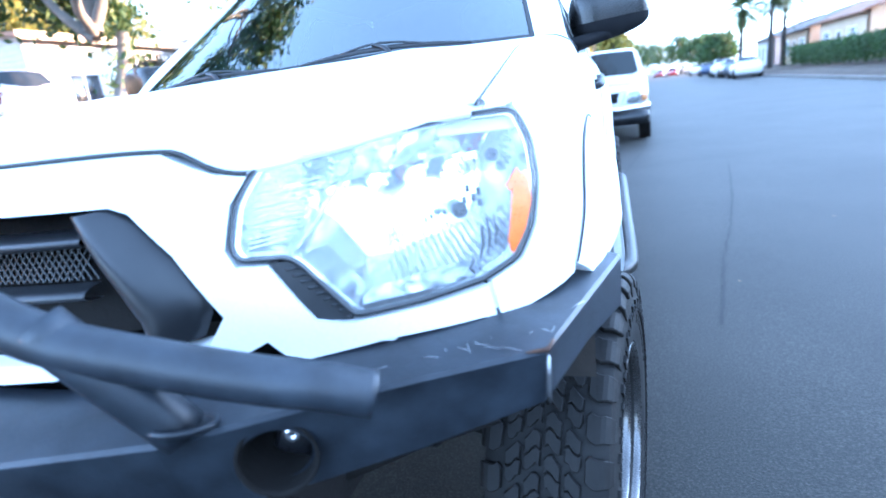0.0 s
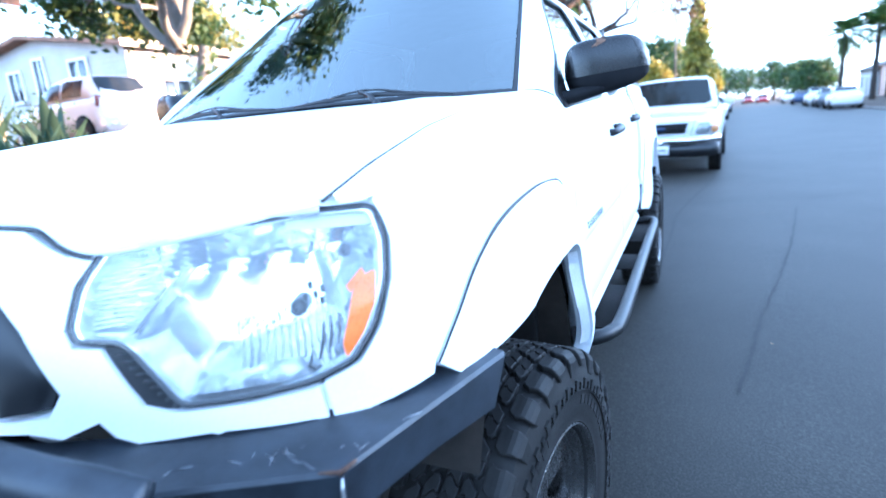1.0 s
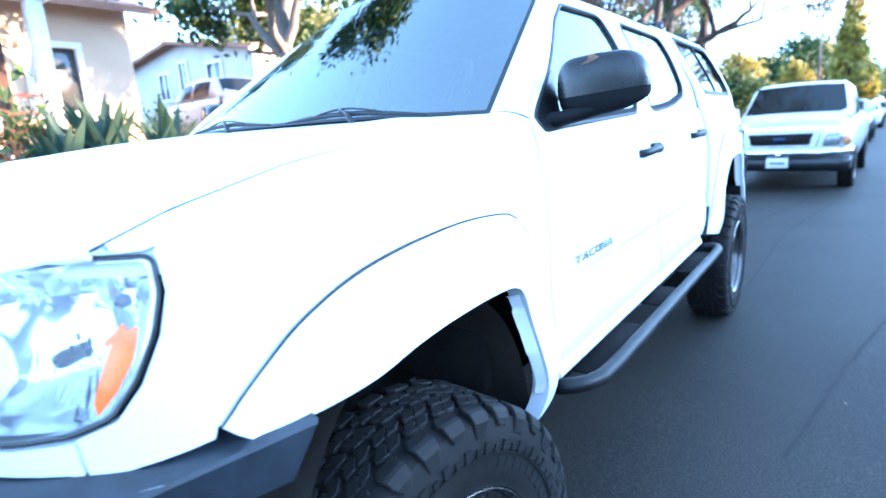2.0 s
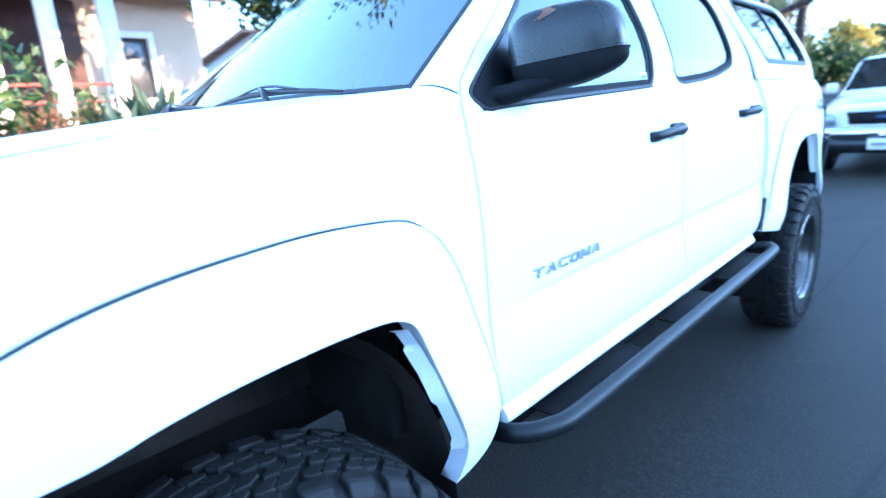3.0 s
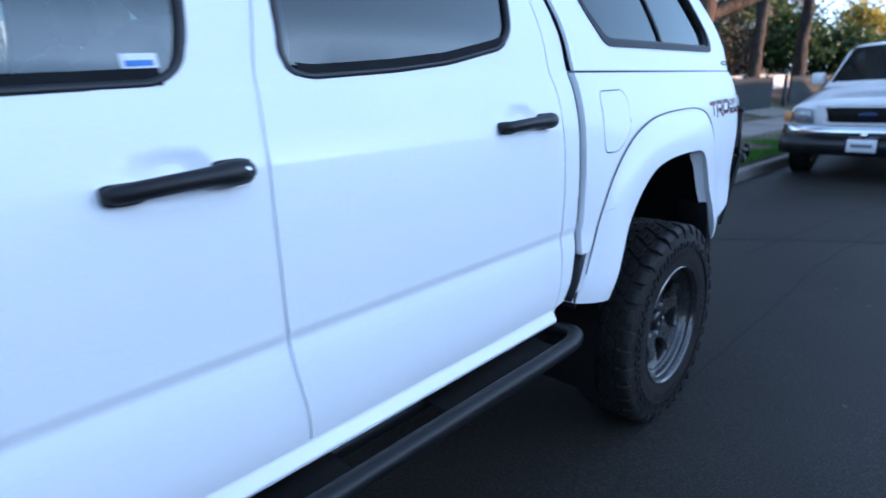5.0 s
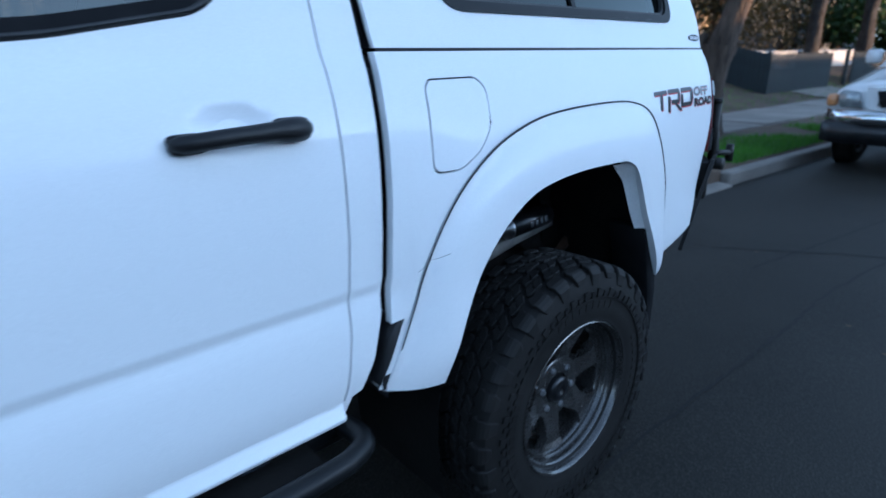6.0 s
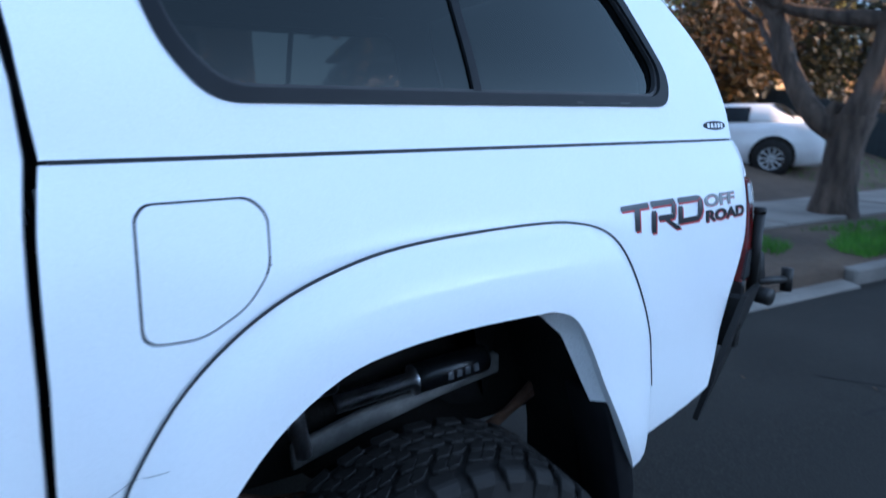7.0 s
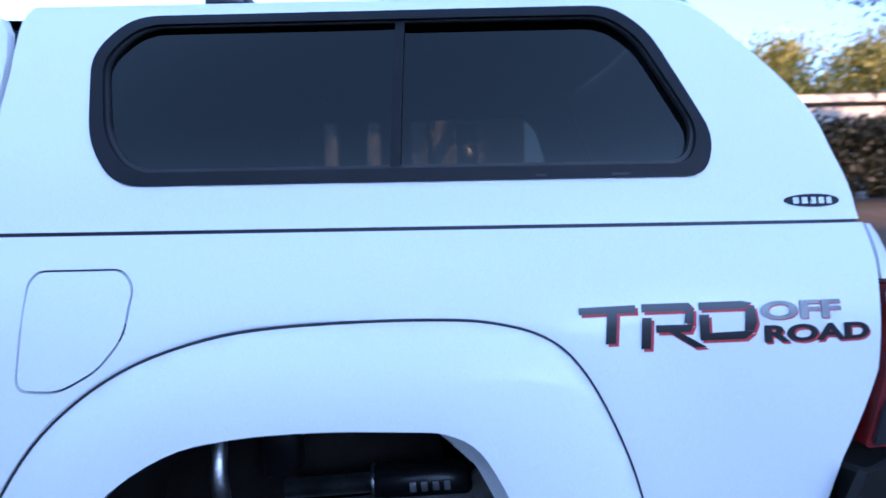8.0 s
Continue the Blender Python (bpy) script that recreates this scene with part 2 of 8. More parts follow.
AGAVEM = leafy("agave_leaves", (0.02, 0.05, 0.034), (0.055, 0.095, 0.065))
DRYLEAF = leafy("dry_brown_leaves", (0.055, 0.032, 0.014), (0.16, 0.092, 0.036))
STUCCO = surface("cream_stucco", (0.49, 0.38, 0.25), (0.60, 0.47, 0.33), 0.9, fine=50, coarse=1.0, relief=0.5, depth=0.006)
SIDING = surface("pale_siding", (0.42, 0.40, 0.37), (0.50, 0.48, 0.45), 0.75, fine=40, coarse=1.2, relief=0.15)
TANWALL = surface("tan_stucco", (0.40, 0.29, 0.19), (0.52, 0.40, 0.27), 0.9, fine=50, coarse=1.2, relief=0.4)
GREYWALL = surface("grey_wall", (0.16, 0.17, 0.19), (0.24, 0.25, 0.27), 0.85, fine=40, coarse=1.0, relief=0.3)
WHITETRIM = surface("white_trim", (0.70, 0.70, 0.69), (0.80, 0.80, 0.79), 0.6, fine=60, coarse=2, relief=0.08)
ROOFING = surface("roof_shingle", (0.10, 0.085, 0.075), (0.19, 0.165, 0.145), 0.95, fine=18, coarse=1.5, relief=0.8, depth=0.02)
TILEROOF = surface("brown_roof", (0.16, 0.085, 0.05), (0.27, 0.15, 0.09), 0.9, fine=14, coarse=1.5, relief=0.8, depth=0.03)
REDWOOD = surface("red_painted_wood", (0.13, 0.022, 0.016), (0.22, 0.045, 0.03), 0.7, fine=30, coarse=3, relief=0.3)
DARKDOOR = surface("dark_porch", (0.030, 0.014, 0.010), (0.06, 0.03, 0.02), 0.8, fine=30, coarse=3, relief=0.3)
FENCEPAINT = surface("grey_green_fence_paint", (0.014, 0.020, 0.022), (0.027, 0.036, 0.039), 0.8, fine=30, coarse=2, relief=0.3, vary=0.12)
WOODWARM = surface("warm_wood", (0.30, 0.14, 0.05), (0.48, 0.25, 0.10), 0.7, fine=20, coarse=2, relief=0.3)
WINDOWGLASS = surface("dark_window_pane", (0.020, 0.024, 0.028), (0.045, 0.050, 0.055), 0.20, fine=3, coarse=1, relief=0.0, spec=0.8)
CARGLASS = surface("dark_car_window", (0.010, 0.012, 0.014), (0.022, 0.025, 0.028), 0.12, fine=3, coarse=1, relief=0.0, spec=0.18)
SCREENDARK = surface("dark_green_windscreen", (0.006, 0.008, 0.008), (0.014, 0.018, 0.017), 0.06, fine=3, coarse=1, relief=0.0, spec=0.5)
CURTAIN = surface("curtain", (0.45, 0.40, 0.30), (0.62, 0.56, 0.44), 0.9, fine=8, coarse=2, relief=0.4)
CARWHITE = surface("far_white_paint", (0.66, 0.66, 0.66), (0.78, 0.78, 0.78), 0.3, fine=200, coarse=2, relief=0.0, coat=0.8)
CARPINK = surface("pale_pink_paint", (0.66, 0.56, 0.55), (0.74, 0.65, 0.64), 0.3, fine=200, coarse=2, relief=0.0, coat=0.8)
CARGREY = surface("far_grey_paint", (0.10, 0.11, 0.13), (0.16, 0.17, 0.19), 0.3, fine=200, coarse=2, relief=0.0, coat=0.8)
CARRED = surface("red_lens", (0.20, 0.006, 0.007), (0.34, 0.014, 0.014), 0.18, fine=300, coarse=20, relief=0.2, coat=0.8)
CARBLUE = surface("far_blue_paint", (0.02, 0.04, 0.10), (0.04, 0.06, 0.14), 0.3, fine=200, coarse=2, relief=0.0, coat=0.8)

# ---- building tools ----
from mathutils.geometry import delaunay_2d_cdt


def thing(name, at, label, category, group="", kind=""):
    ob = new(name)
    ob.empty_display_size = 0.2
    ob.matrix_basis = Matrix.Translation(at) if isinstance(at, (tuple, Vector)) else at
    return tagged(ob, label, category, group, kind)


BENT = {}


def true_normals(me):
    """Shade panels of the skin by the skin's own curvature."""
    n = len(me.vertices)
    co = np.empty(n * 3)
    me.vertices.foreach_get("co", co)
    co = co.reshape(-1, 3)
    got = [BENT.get((round(abs(float(p[0])), 5), round(float(p[1]), 5), round(float(p[2]), 5))) for p in co]
    if not any(g is not None for g in got):
        return
    own = np.array([v.vector[:] for v in me.vertex_normals])
    out = []
    for fc in me.polygons:
        fn = fc.normal
        for i in fc.vertices:
            g = got[i]
            if g is not None:
                g = g if co[i][0] >= 0 else (-g[0], g[1], g[2])
                d = g[0] * fn[0] + g[1] * fn[1] + g[2] * fn[2]
                if abs(d) > .6:
                    out.append(g if d > 0 else (-g[0], -g[1], -g[2]))
                    continue
                out.append(tuple(fn))
                continue
            out.append(tuple(own[i]))
    me.normals_split_custom_set(out)


def as_mesh(name, data, smooth=True):
    """A mesh from a bmesh or from (points, faces)."""
    me = bpy.data.meshes.new(name)
    if isinstance(data, bmesh.types.BMesh):
        data.to_mesh(me)
        data.free()
    else:
        pts, faces = data
        me.from_pydata([tuple(float(c) for c in p) for p in pts], [], [tuple(int(i) for i in fc) for fc in faces])
    me.polygons.foreach_set("use_smooth", [smooth] * len(me.polygons))
    if smooth and BENT and not isinstance(data, bmesh.types.BMesh):
        true_normals(me)
    return me


def part(name, data, material, parent, label="", smooth=True, sharp=None, local=False):
    """One mesh object under a thing or part. Its points are in the world's axes, or in the parent's own when local."""
    me = data if isinstance(data, bpy.types.Mesh) else as_mesh(name, data, smooth)
    if sharp is not None and not isinstance(data, bpy.types.Mesh):
        me.set_sharp_from_angle(angle=radians(sharp))
    if not me.materials:
        me.materials.append(material)
    ob = new(name, me)
    ob.parent = parent
    if parent is not None and not local:
        top = parent
        while top.parent is not None:
            top = top.parent
        if parent.parent is None:
            ob.matrix_parent_inverse = parent.matrix_basis.inverted()
    return tagged(ob, label)


def solo(name, data, material, label, category, group="", kind="", smooth=True, sharp=None):
    ob = part(name, data, material, None, "", smooth, sharp)
    return tagged(ob, label, category, group, kind)


def join(*pieces):
    """Several (points, faces) as one."""
    P, F = [], []
    for pts, faces in pieces:
        k = len(P)
        P.extend(tuple(p) for p in pts)
        F.extend(tuple(i + k for i in fc) for fc in faces)
    return P, F


def moved(piece, m):
    return [tuple(m @ Vector(p)) for p in piece[0]], piece[1]


def flipped(piece):
    """The mirror image across the truck's middle."""
    return [(-p[0], p[1], p[2]) for p in piece[0]], [tuple(reversed(fc)) for fc in piece[1]]


def block(x0, x1, y0, y1, z0, z1, b=0.006):
    """A box with chamfered edges."""
    b = min(b, (x1 - x0) * 0.45, (y1 - y0) * 0.45, (z1 - z0) * 0.45)
    bm = bmesh.new()
    bmesh.ops.create_cube(bm, size=1.0, matrix=Matrix.LocRotScale(((x0 + x1) / 2, (y0 + y1) / 2, (z0 + z1) / 2), None, (x1 - x0, y1 - y0, z1 - z0)))
    if b > 0.0004:
        bmesh.ops.bevel(bm, geom=bm.edges[:], offset=b, segments=1, affect="EDGES")
    out = bm_piece(bm)
    return out


def bm_piece(bm):
    bm.verts.index_update()
    out = [tuple(v.co) for v in bm.verts], [tuple(v.index for v in fc.verts) for fc in bm.faces]
    bm.free()
    return out


def prism(poly, y0, y1, axis="y", b=0.0):
    """A flat outline pushed through from y0 to y1 along an axis. The outline holds (x, z) for y, (y, z) for x, (x, y) for z."""
    bm = bmesh.new()

    def at(p, h):
        return {"y": (p[0], h, p[1]), "x": (h, p[0], p[1]), "z": (p[0], p[1], h)}[axis]

    lo, hi = [bm.verts.new(at(p, y0)) for p in poly], [bm.verts.new(at(p, y1)) for p in poly]
    bm.faces.new(lo), bm.faces.new(hi)
    for k in range(len(poly)):
        j = (k + 1) % len(poly)
        bm.faces.new((lo[k], lo[j], hi[j], hi[k]))
    bmesh.ops.recalc_face_normals(bm, faces=bm.faces[:])
    if b:
        bmesh.ops.bevel(bm, geom=bm.edges[:], offset=b, segments=1, affect="EDGES")
    return bm_piece(bm)


def spline(ctrl, n=8, closed=False):
    P = np.array(ctrl, float)
    Q = np.vstack([P[-1:], P, P[:2]]) if closed else np.vstack([2 * P[0] - P[1], P, 2 * P[-1] - P[-2]])
    out = []
    for i in range(1, len(Q) - 2):
        a, b, c, d = Q[i - 1 : i + 3]
        for k in range(n):
            u = k / n
            out.append(0.5 * (2 * b + (c - a) * u + (2 * a - 5 * b + 4 * c - d) * u * u + (3 * b - a - 3 * c + d) * u**3))
    if not closed:
        out.append(Q[-2])
    return np.array(out)


def tube(path, r, seg=12, caps=True):
    """A round bar along a path; r may be one radius or one for each point."""
    P = np.array(path, float)
    R = np.full(len(P), r) if np.isscalar(r) else np.array(r, float)
    T = np.gradient(P, axis=0)
    T /= np.linalg.norm(T, axis=1)[:, None]
    ref = np.array([0, 0, 1.0]) if abs(T[0][2]) < 0.9 else np.array([1.0, 0, 0])
    pts, faces = [], []
    for k in range(len(P)):
        a = np.cross(T[k], ref)
        a /= np.linalg.norm(a)
        b = np.cross(a, T[k])
        ref = b
        for j in range(seg):
            w = 2 * math.pi * j / seg
            pts.append(P[k] + R[k] * (math.cos(w) * a + math.sin(w) * b))
    for k in range(len(P) - 1):
        for j in range(seg):
            i = (j + 1) % seg
            faces.append((k * seg + j, k * seg + i, (k + 1) * seg + i, (k + 1) * seg + j))
    if caps:
        faces.append(tuple(reversed(range(seg))))
        faces.append(tuple((len(P) - 1) * seg + j for j in range(seg)))
    return pts, faces


def lathe(profile, seg=48, axis="x"):
    """A profile of (along, radius) turned about an axis through the origin."""
    pts, faces = [], []
    for a, r in profile:
        for j in range(seg):
            w = 2 * math.pi * j / seg
            c, s = r * math.cos(w), r * math.sin(w)
            pts.append({"x": (a, c, s), "y": (s, a, c), "z": (c, s, a)}[axis])
    for k in range(len(profile) - 1):
        for j in range(seg):
            i = (j + 1) % seg
            faces.append((k * seg + j, (k + 1) * seg + j, (k + 1) * seg + i, k * seg + i))
    return pts, faces


def sheet(f, nu, nv, flip=False):
    """A grid of f(u, v), u and v from 0 to 1."""
    pts = [f(i / nu, j / nv) for j in range(nv + 1) for i in range(nu + 1)]
    faces = []
    for j in range(nv):
        for i in range(nu):
            a = j * (nu + 1) + i
            q = (a, a + 1, a + nu + 2, a + nu + 1)
            faces.append(q[::-1] if flip else q)
    return pts, faces


def inside(poly, pts):
    P, hit = np.asarray(pts, float), np.zeros(len(pts), bool)
    Q = np.asarray(poly, float)
    for a, b in zip(Q, np.roll(Q, -1, 0)):
        if a[1] == b[1]:
            continue
        cross = ((a[1] > P[:, 1]) != (b[1] > P[:, 1])) & (P[:, 0] < (b[0] - a[0]) * (P[:, 1] - a[1]) / (b[1] - a[1]) + a[0])
        hit ^= cross
    return hit


def reach(line, pts, closed=True):
    """The distance of points from a line."""
    P, Q = np.asarray(pts, float), np.asarray(line, float)
    best = np.full(len(P), 1e9)
    ends = np.roll(Q, -1, 0) if closed else Q[1:]
    for a, b in zip(Q, ends):
        d = b - a
        u = np.clip(((P - a) @ d) / max(d @ d, 1e-12), 0, 1)
        best = np.minimum(best, np.hypot(*(P - a - u[:, None] * d).T))
    return best


def resample(poly, step, closed=True):
    Q = np.asarray(poly, float)
    out = []
    ends = np.roll(Q, -1, 0) if closed else Q[1:]
    for a, b in zip(Q, ends):
        n = max(1, int(np.ceil(np.hypot(*(b - a)) / step)))
        out += [a + (b - a) * k / n for k in range(n)]
    if not closed:
        out.append(Q[-1])
    return np.array(out)


def rounded(poly, r, n=5):
    """An outline with its corners rounded."""
    Q, out = np.asarray(poly, float), []
    for k in range(len(Q)):
        a, b, c = Q[k - 1], Q[k], Q[(k + 1) % len(Q)]
        u, w = a - b, c - b
        lu, lw = np.hypot(*u), np.hypot(*w)
        t = min(r, lu * 0.45, lw * 0.45)
        p, q = b + u / lu * t, b + w / lw * t
        for j in range(n + 1):
            s = j / n
            out.append((1 - s) ** 2 * p + 2 * s * (1 - s) * b + s * s * q)
    return np.array(out)


def fill(outline, holes=(), step=0.035, rows=()):
    """Triangles over a flat outline with holes: points and triangles."""
    loops = [resample(q, step) for q in (outline, *holes)]
    lo, hi = loops[0].min(0), loops[0].max(0)
    gx, gy = np.meshgrid(np.arange(lo[0] + step / 2, hi[0], step), np.arange(lo[1] + step / 2, hi[1], step))
    G = np.stack([gx.ravel(), gy.ravel()], -1)
    if len(rows):
        G = G[np.min(np.abs(G[:, 1:] - np.array(rows)[None]), 1) > .3 * step]
        ex, ey = np.meshgrid(np.arange(lo[0] + step / 2, hi[0], step), rows)
        G = np.vstack([G, np.stack([ex.ravel(), ey.ravel()], -1)])
    keep = inside(loops[0], G) & (reach(loops[0], G) > 0.45 * step)
    for q in loops[1:]:
        keep &= ~inside(q, G) & (reach(q, G) > 0.45 * step)
    verts, edges = [], []
    for q in loops:
        k = len(verts)
        verts += [tuple(p) for p in q]
        edges += [(k + i, k + (i + 1) % len(q)) for i in range(len(q))]
    verts += [tuple(p) for p in G[keep]]
    res = delaunay_2d_cdt([Vector(p) for p in verts], edges, [], 0, 1e-6)
    P = np.array([tuple(p) for p in res[0]])
    T = np.array(res[2])
    mid = P[T].mean(1)
    ok = inside(loops[0], mid)
    for q in loops[1:]:
        ok &= ~inside(q, mid)
    T = T[ok]
    a, b, c = P[T[:, 0]], P[T[:, 1]], P[T[:, 2]]
    turn = (b[:, 0] - a[:, 0]) * (c[:, 1] - a[:, 1]) - (b[:, 1] - a[:, 1]) * (c[:, 0] - a[:, 0])
    T[turn < 0] = T[turn < 0][:, ::-1]
    return P, T


# The truck's skin: a plan line round the left half from the middle of the nose to the middle of the tail,
# and how far the skin lies inside that line at each height, at the front and on the side.
PLAN = spline([(0, -.86), (.25, -.845), (.46, -.80), (.66, -.735), (.80, -.655), (.875, -.575), (.908, -.49), (.918, -.38), (.918, -.2), (.916, .2), (.914, 1.0),
               (.91, 2.0), (.90, 3.0), (.895, 3.6), (.888, 3.85), (.873, 4.08), (.852, 4.165), (.814, 4.228), (.73, 4.260), (.4, 4.285), (0, 4.29)], 12)
ALONG = np.r_[0, np.cumsum(np.hypot(*np.diff(PLAN, axis=0).T))]
_t = np.gradient(PLAN, ALONG, axis=0)
OUTW = np.stack([_t[:, 1], -_t[:, 0]], -1) / np.hypot(*_t.T)[:, None]
ALONG = ALONG - (np.interp(1.0, PLAN[60:140, 1], ALONG[60:140]) - 1.0)
NOSE, TAIL = float(ALONG[0]), float(ALONG[-1])
SIDE_IN = spline([(.3, .10), (.50, .08), (.58, .055), (.66, .022), (.74, .006), (.82, .0080), (.868, .0125), (.90, .0158), (.94, .0168), (1.05, .0176), (1.12, .0203), (1.19, .0255), (1.25, .034), (1.31, .049), (1.36, .068),
                  (1.40, .088), (1.51, .118), (1.65, .185), (1.784, .26), (1.84, .30), (1.87, .335), (1.89, .37)], 6)
FRONT_IN = spline([(.6, .02), (.8, 0), (1.0, 0), (1.1, .012), (1.2, .05), (1.26, .09), (1.32, .16)], 6)


def swell(s, z):
    """The pressings: a groove along the doors, and the bed side standing out, most of all along the rear wheel flare's seam."""
    s, z = np.broadcast_arrays(s, z)
    got = -.0060 * np.interp(z, [.858, .885, .907, .911, .932], [0, .35, 1, 1, 0]) * np.clip((s - .55) / .12, 0, 1) * (s < 2.585)
    gap = np.interp(z, [.66, .77, .86, .941, 1.10, 1.30, 1.39, 1.55, 1.70, 1.80, 1.872], [2.50, 2.534, 2.558, 2.570, 2.583, 2.593, 2.602, 2.592, 2.568, 2.544, 2.530])
    got = got + .015 * (s > gap) * np.clip((4.22 - s) / .3, 0, 1) * np.where(z > 1.395, np.clip((3.7 - s) / .8, 0, 1) * np.clip((1.85 - z) / .3, 0, 1), 1)
    near = (s > 2.55) & (s < 4.1) & (z > .75) & (z < 1.45)
    if near.any():
        low = np.clip((z[near] - .76) / .22, 0, 1)
        got[near] += .012 * np.exp(-(reach(REAR_TOP, np.stack([s[near], z[near]], -1), False) / .085) ** 2) * low * low * (3 - 2 * low) * np.clip((s[near] - 2.56) / .08, 0, 1)
    return got


def skin(s, z, out=0.0):
    """The place on the truck's left skin at s along the plan line and height z."""
    s, z = np.atleast_1d(np.asarray(s, float)), np.atleast_1d(np.asarray(z, float))
    w = np.clip((s + .75) / .55, 0, 1)
    w = w * w * (3 - 2 * w)
    d = (1 - w) * np.interp(z, *FRONT_IN.T) + w * np.interp(z, *SIDE_IN.T) - out - swell(s, z)
    n = np.stack([np.interp(s, ALONG, OUTW[:, k]) for k in (0, 1)], -1)
    p = np.stack([np.interp(s, ALONG, PLAN[:, k]) for k in (0, 1)], -1) - n * d[:, None]
    return np.concatenate([p, z[:, None]], 1)


def shell(outline, holes=(), out=0.0, depth=0.02, step=0.035, roll=0.0012, rows=()):
    """A panel of the skin: filled, with its edges turned inwards by depth."""
    P, T = fill(outline, holes, step, rows)
    lift = out(P[:, 0], P[:, 1]) if callable(out) else np.full(len(P), float(out))
    count = {}
    for tri in T:
        for a, b in ((tri[0], tri[1]), (tri[1], tri[2]), (tri[2], tri[0])):
            key = (min(a, b), max(a, b))
            count[key] = None if key in count else (a, b)
    rim = [e for e in count.values() if e is not None]
    edge = sorted({i for e in rim for i in e})
    lift = lift.copy()
    lift[edge] -= roll
    X = skin(P[:, 0], P[:, 1], lift)
    raised = (lambda q: out(q[:, 0], q[:, 1])) if callable(out) else (lambda q: float(out))
    e = .002
    ds = skin(P[:, 0] + e, P[:, 1], raised(P + (e, 0))) - skin(P[:, 0] - e, P[:, 1], raised(P - (e, 0)))
    dz = skin(P[:, 0], P[:, 1] + e, raised(P + (0, e))) - skin(P[:, 0], P[:, 1] - e, raised(P - (0, e)))
    N = np.cross(ds, dz)
    N /= np.linalg.norm(N, axis=1)[:, None] + 1e-12
    for p, q in zip(X, N):
        BENT[(round(abs(float(np.float32(p[0]))), 5), round(float(np.float32(p[1])), 5), round(float(np.float32(p[2])), 5))] = (float(q[0]), float(q[1]), float(q[2]))
    pts, faces = [tuple(p) for p in X], [tuple(t) for t in T]
    if depth:
        low = skin(P[edge, 0], P[edge, 1], lift[edge] - depth)
        k = len(pts)
        at = {i: k + n for n, i in enumerate(edge)}
        pts += [tuple(X[i]) for i in edge] + [tuple(p) for p in low]
        m = len(edge)
        faces += [(at[b], at[a], at[a] + m, at[b] + m) for a, b in rim]
    return pts, faces

# ---- the white pickup truck ----
truck = thing("pickup_truck", (0, 1.6, 0), "white four-door lifted pickup truck parked beside the kerb", "pickup truck")


def both(name, piece, material, parent=None, label="", **kw):
    """A part on the left and its mirror image on the right."""
    left = part(name, piece, material, parent or truck, label, **kw)
    right = part(name, flipped(piece), material, parent or truck, label, **kw)
    return left, right


# Outlines on the skin, as (along, height).
LAMP = [(-.982, 1.203), (-1.010, 1.163), (-1.021, 1.112), (-1.012, 1.097), (-.952, 1.094), (-.936, 1.083), (-.881, 1.012), (-.787, 1.018), (-.709, 1.028), (-.657, 1.046),
        (-.624, 1.085), (-.597, 1.139), (-.584, 1.188), (-.588, 1.226), (-.600, 1.231), (-.681, 1.232), (-.832, 1.221)]
LAMP = rounded(LAMP, .010, 3)
FLARE_TOP = spline([(-.534, 1.004), (-.49, 1.045), (-.424, 1.090), (-.354, 1.121), (-.273, 1.145), (-.18, 1.161), (-.07, 1.171), (.06, 1.176), (.20, 1.168), (.263, 1.152),
                    (.313, 1.114), (.364, 1.036), (.414, .904), (.452, .77), (.472, .67)], 4)
FLARE_LOW = spline([(.275, .625), (.290, .713), (.247, .848), (.211, .943), (.186, .993), (.150, 1.014), (.10, 1.021), (0, 1.022), (-.13, 1.016), (-.24, 1.003), (-.305, .988), (-.40, .978), (-.50, .978)], 4)
REAR_TOP = spline([(2.540, .679), (2.584, .77), (2.628, .86), (2.666, .95), (2.734, 1.054), (2.812, 1.129), (2.905, 1.186), (3.018, 1.224), (3.125, 1.241), (3.27, 1.249), (3.40, 1.250), (3.48, 1.244), (3.560, 1.222),
                   (3.617, 1.175), (3.671, 1.081), (3.716, .960), (3.735, .83), (3.735, .70)], 4)
REAR_LOW = spline([(3.650, .66), (3.612, .735), (3.555, .86), (3.50, .98), (3.455, 1.055), (3.404, 1.083), (3.342, 1.088), (3.2, 1.089), (3.07, 1.079), (2.967, 1.053), (2.86, .98), (2.765, .86), (2.70, .72), (2.68, .66)], 4)
ZTOP = [(-.70, 1.236), (-.6, 1.238), (-.52, 1.256), (-.45, 1.272), (-.2, 1.302), (.2, 1.328), (.45, 1.346)]


def shoulder(s):
    return float(np.interp(s, *zip(*ZTOP)))


def bulge(top, low, height):
    """How far a wheel flare stands out: none at its upper seam, most at the wheel opening."""
    def f(s, z):
        P = np.stack([s, z], -1)
        a, b = reach(top, P, False), reach(low, P, False)
        u = a / (a + b + 1e-6)
        front = np.clip((s + .56) / .30, .25, 1)
        return height * (1 - (1 - u) ** 2.2) * np.clip(a / 0.012, 0.35, 1) * front
    return f


def hood_edge(y):
    """The seam between hood and fender: half width and height at y."""
    return float(np.interp(y, [-.62, -.5, -.3, 0, .3, .42], [.775, .792, .790, .778, .760, .748])), float(np.interp(y, [-.62, -.5, -.3, 0, .3, .42], [1.236, 1.281, 1.325, 1.362, 1.388, 1.398]))


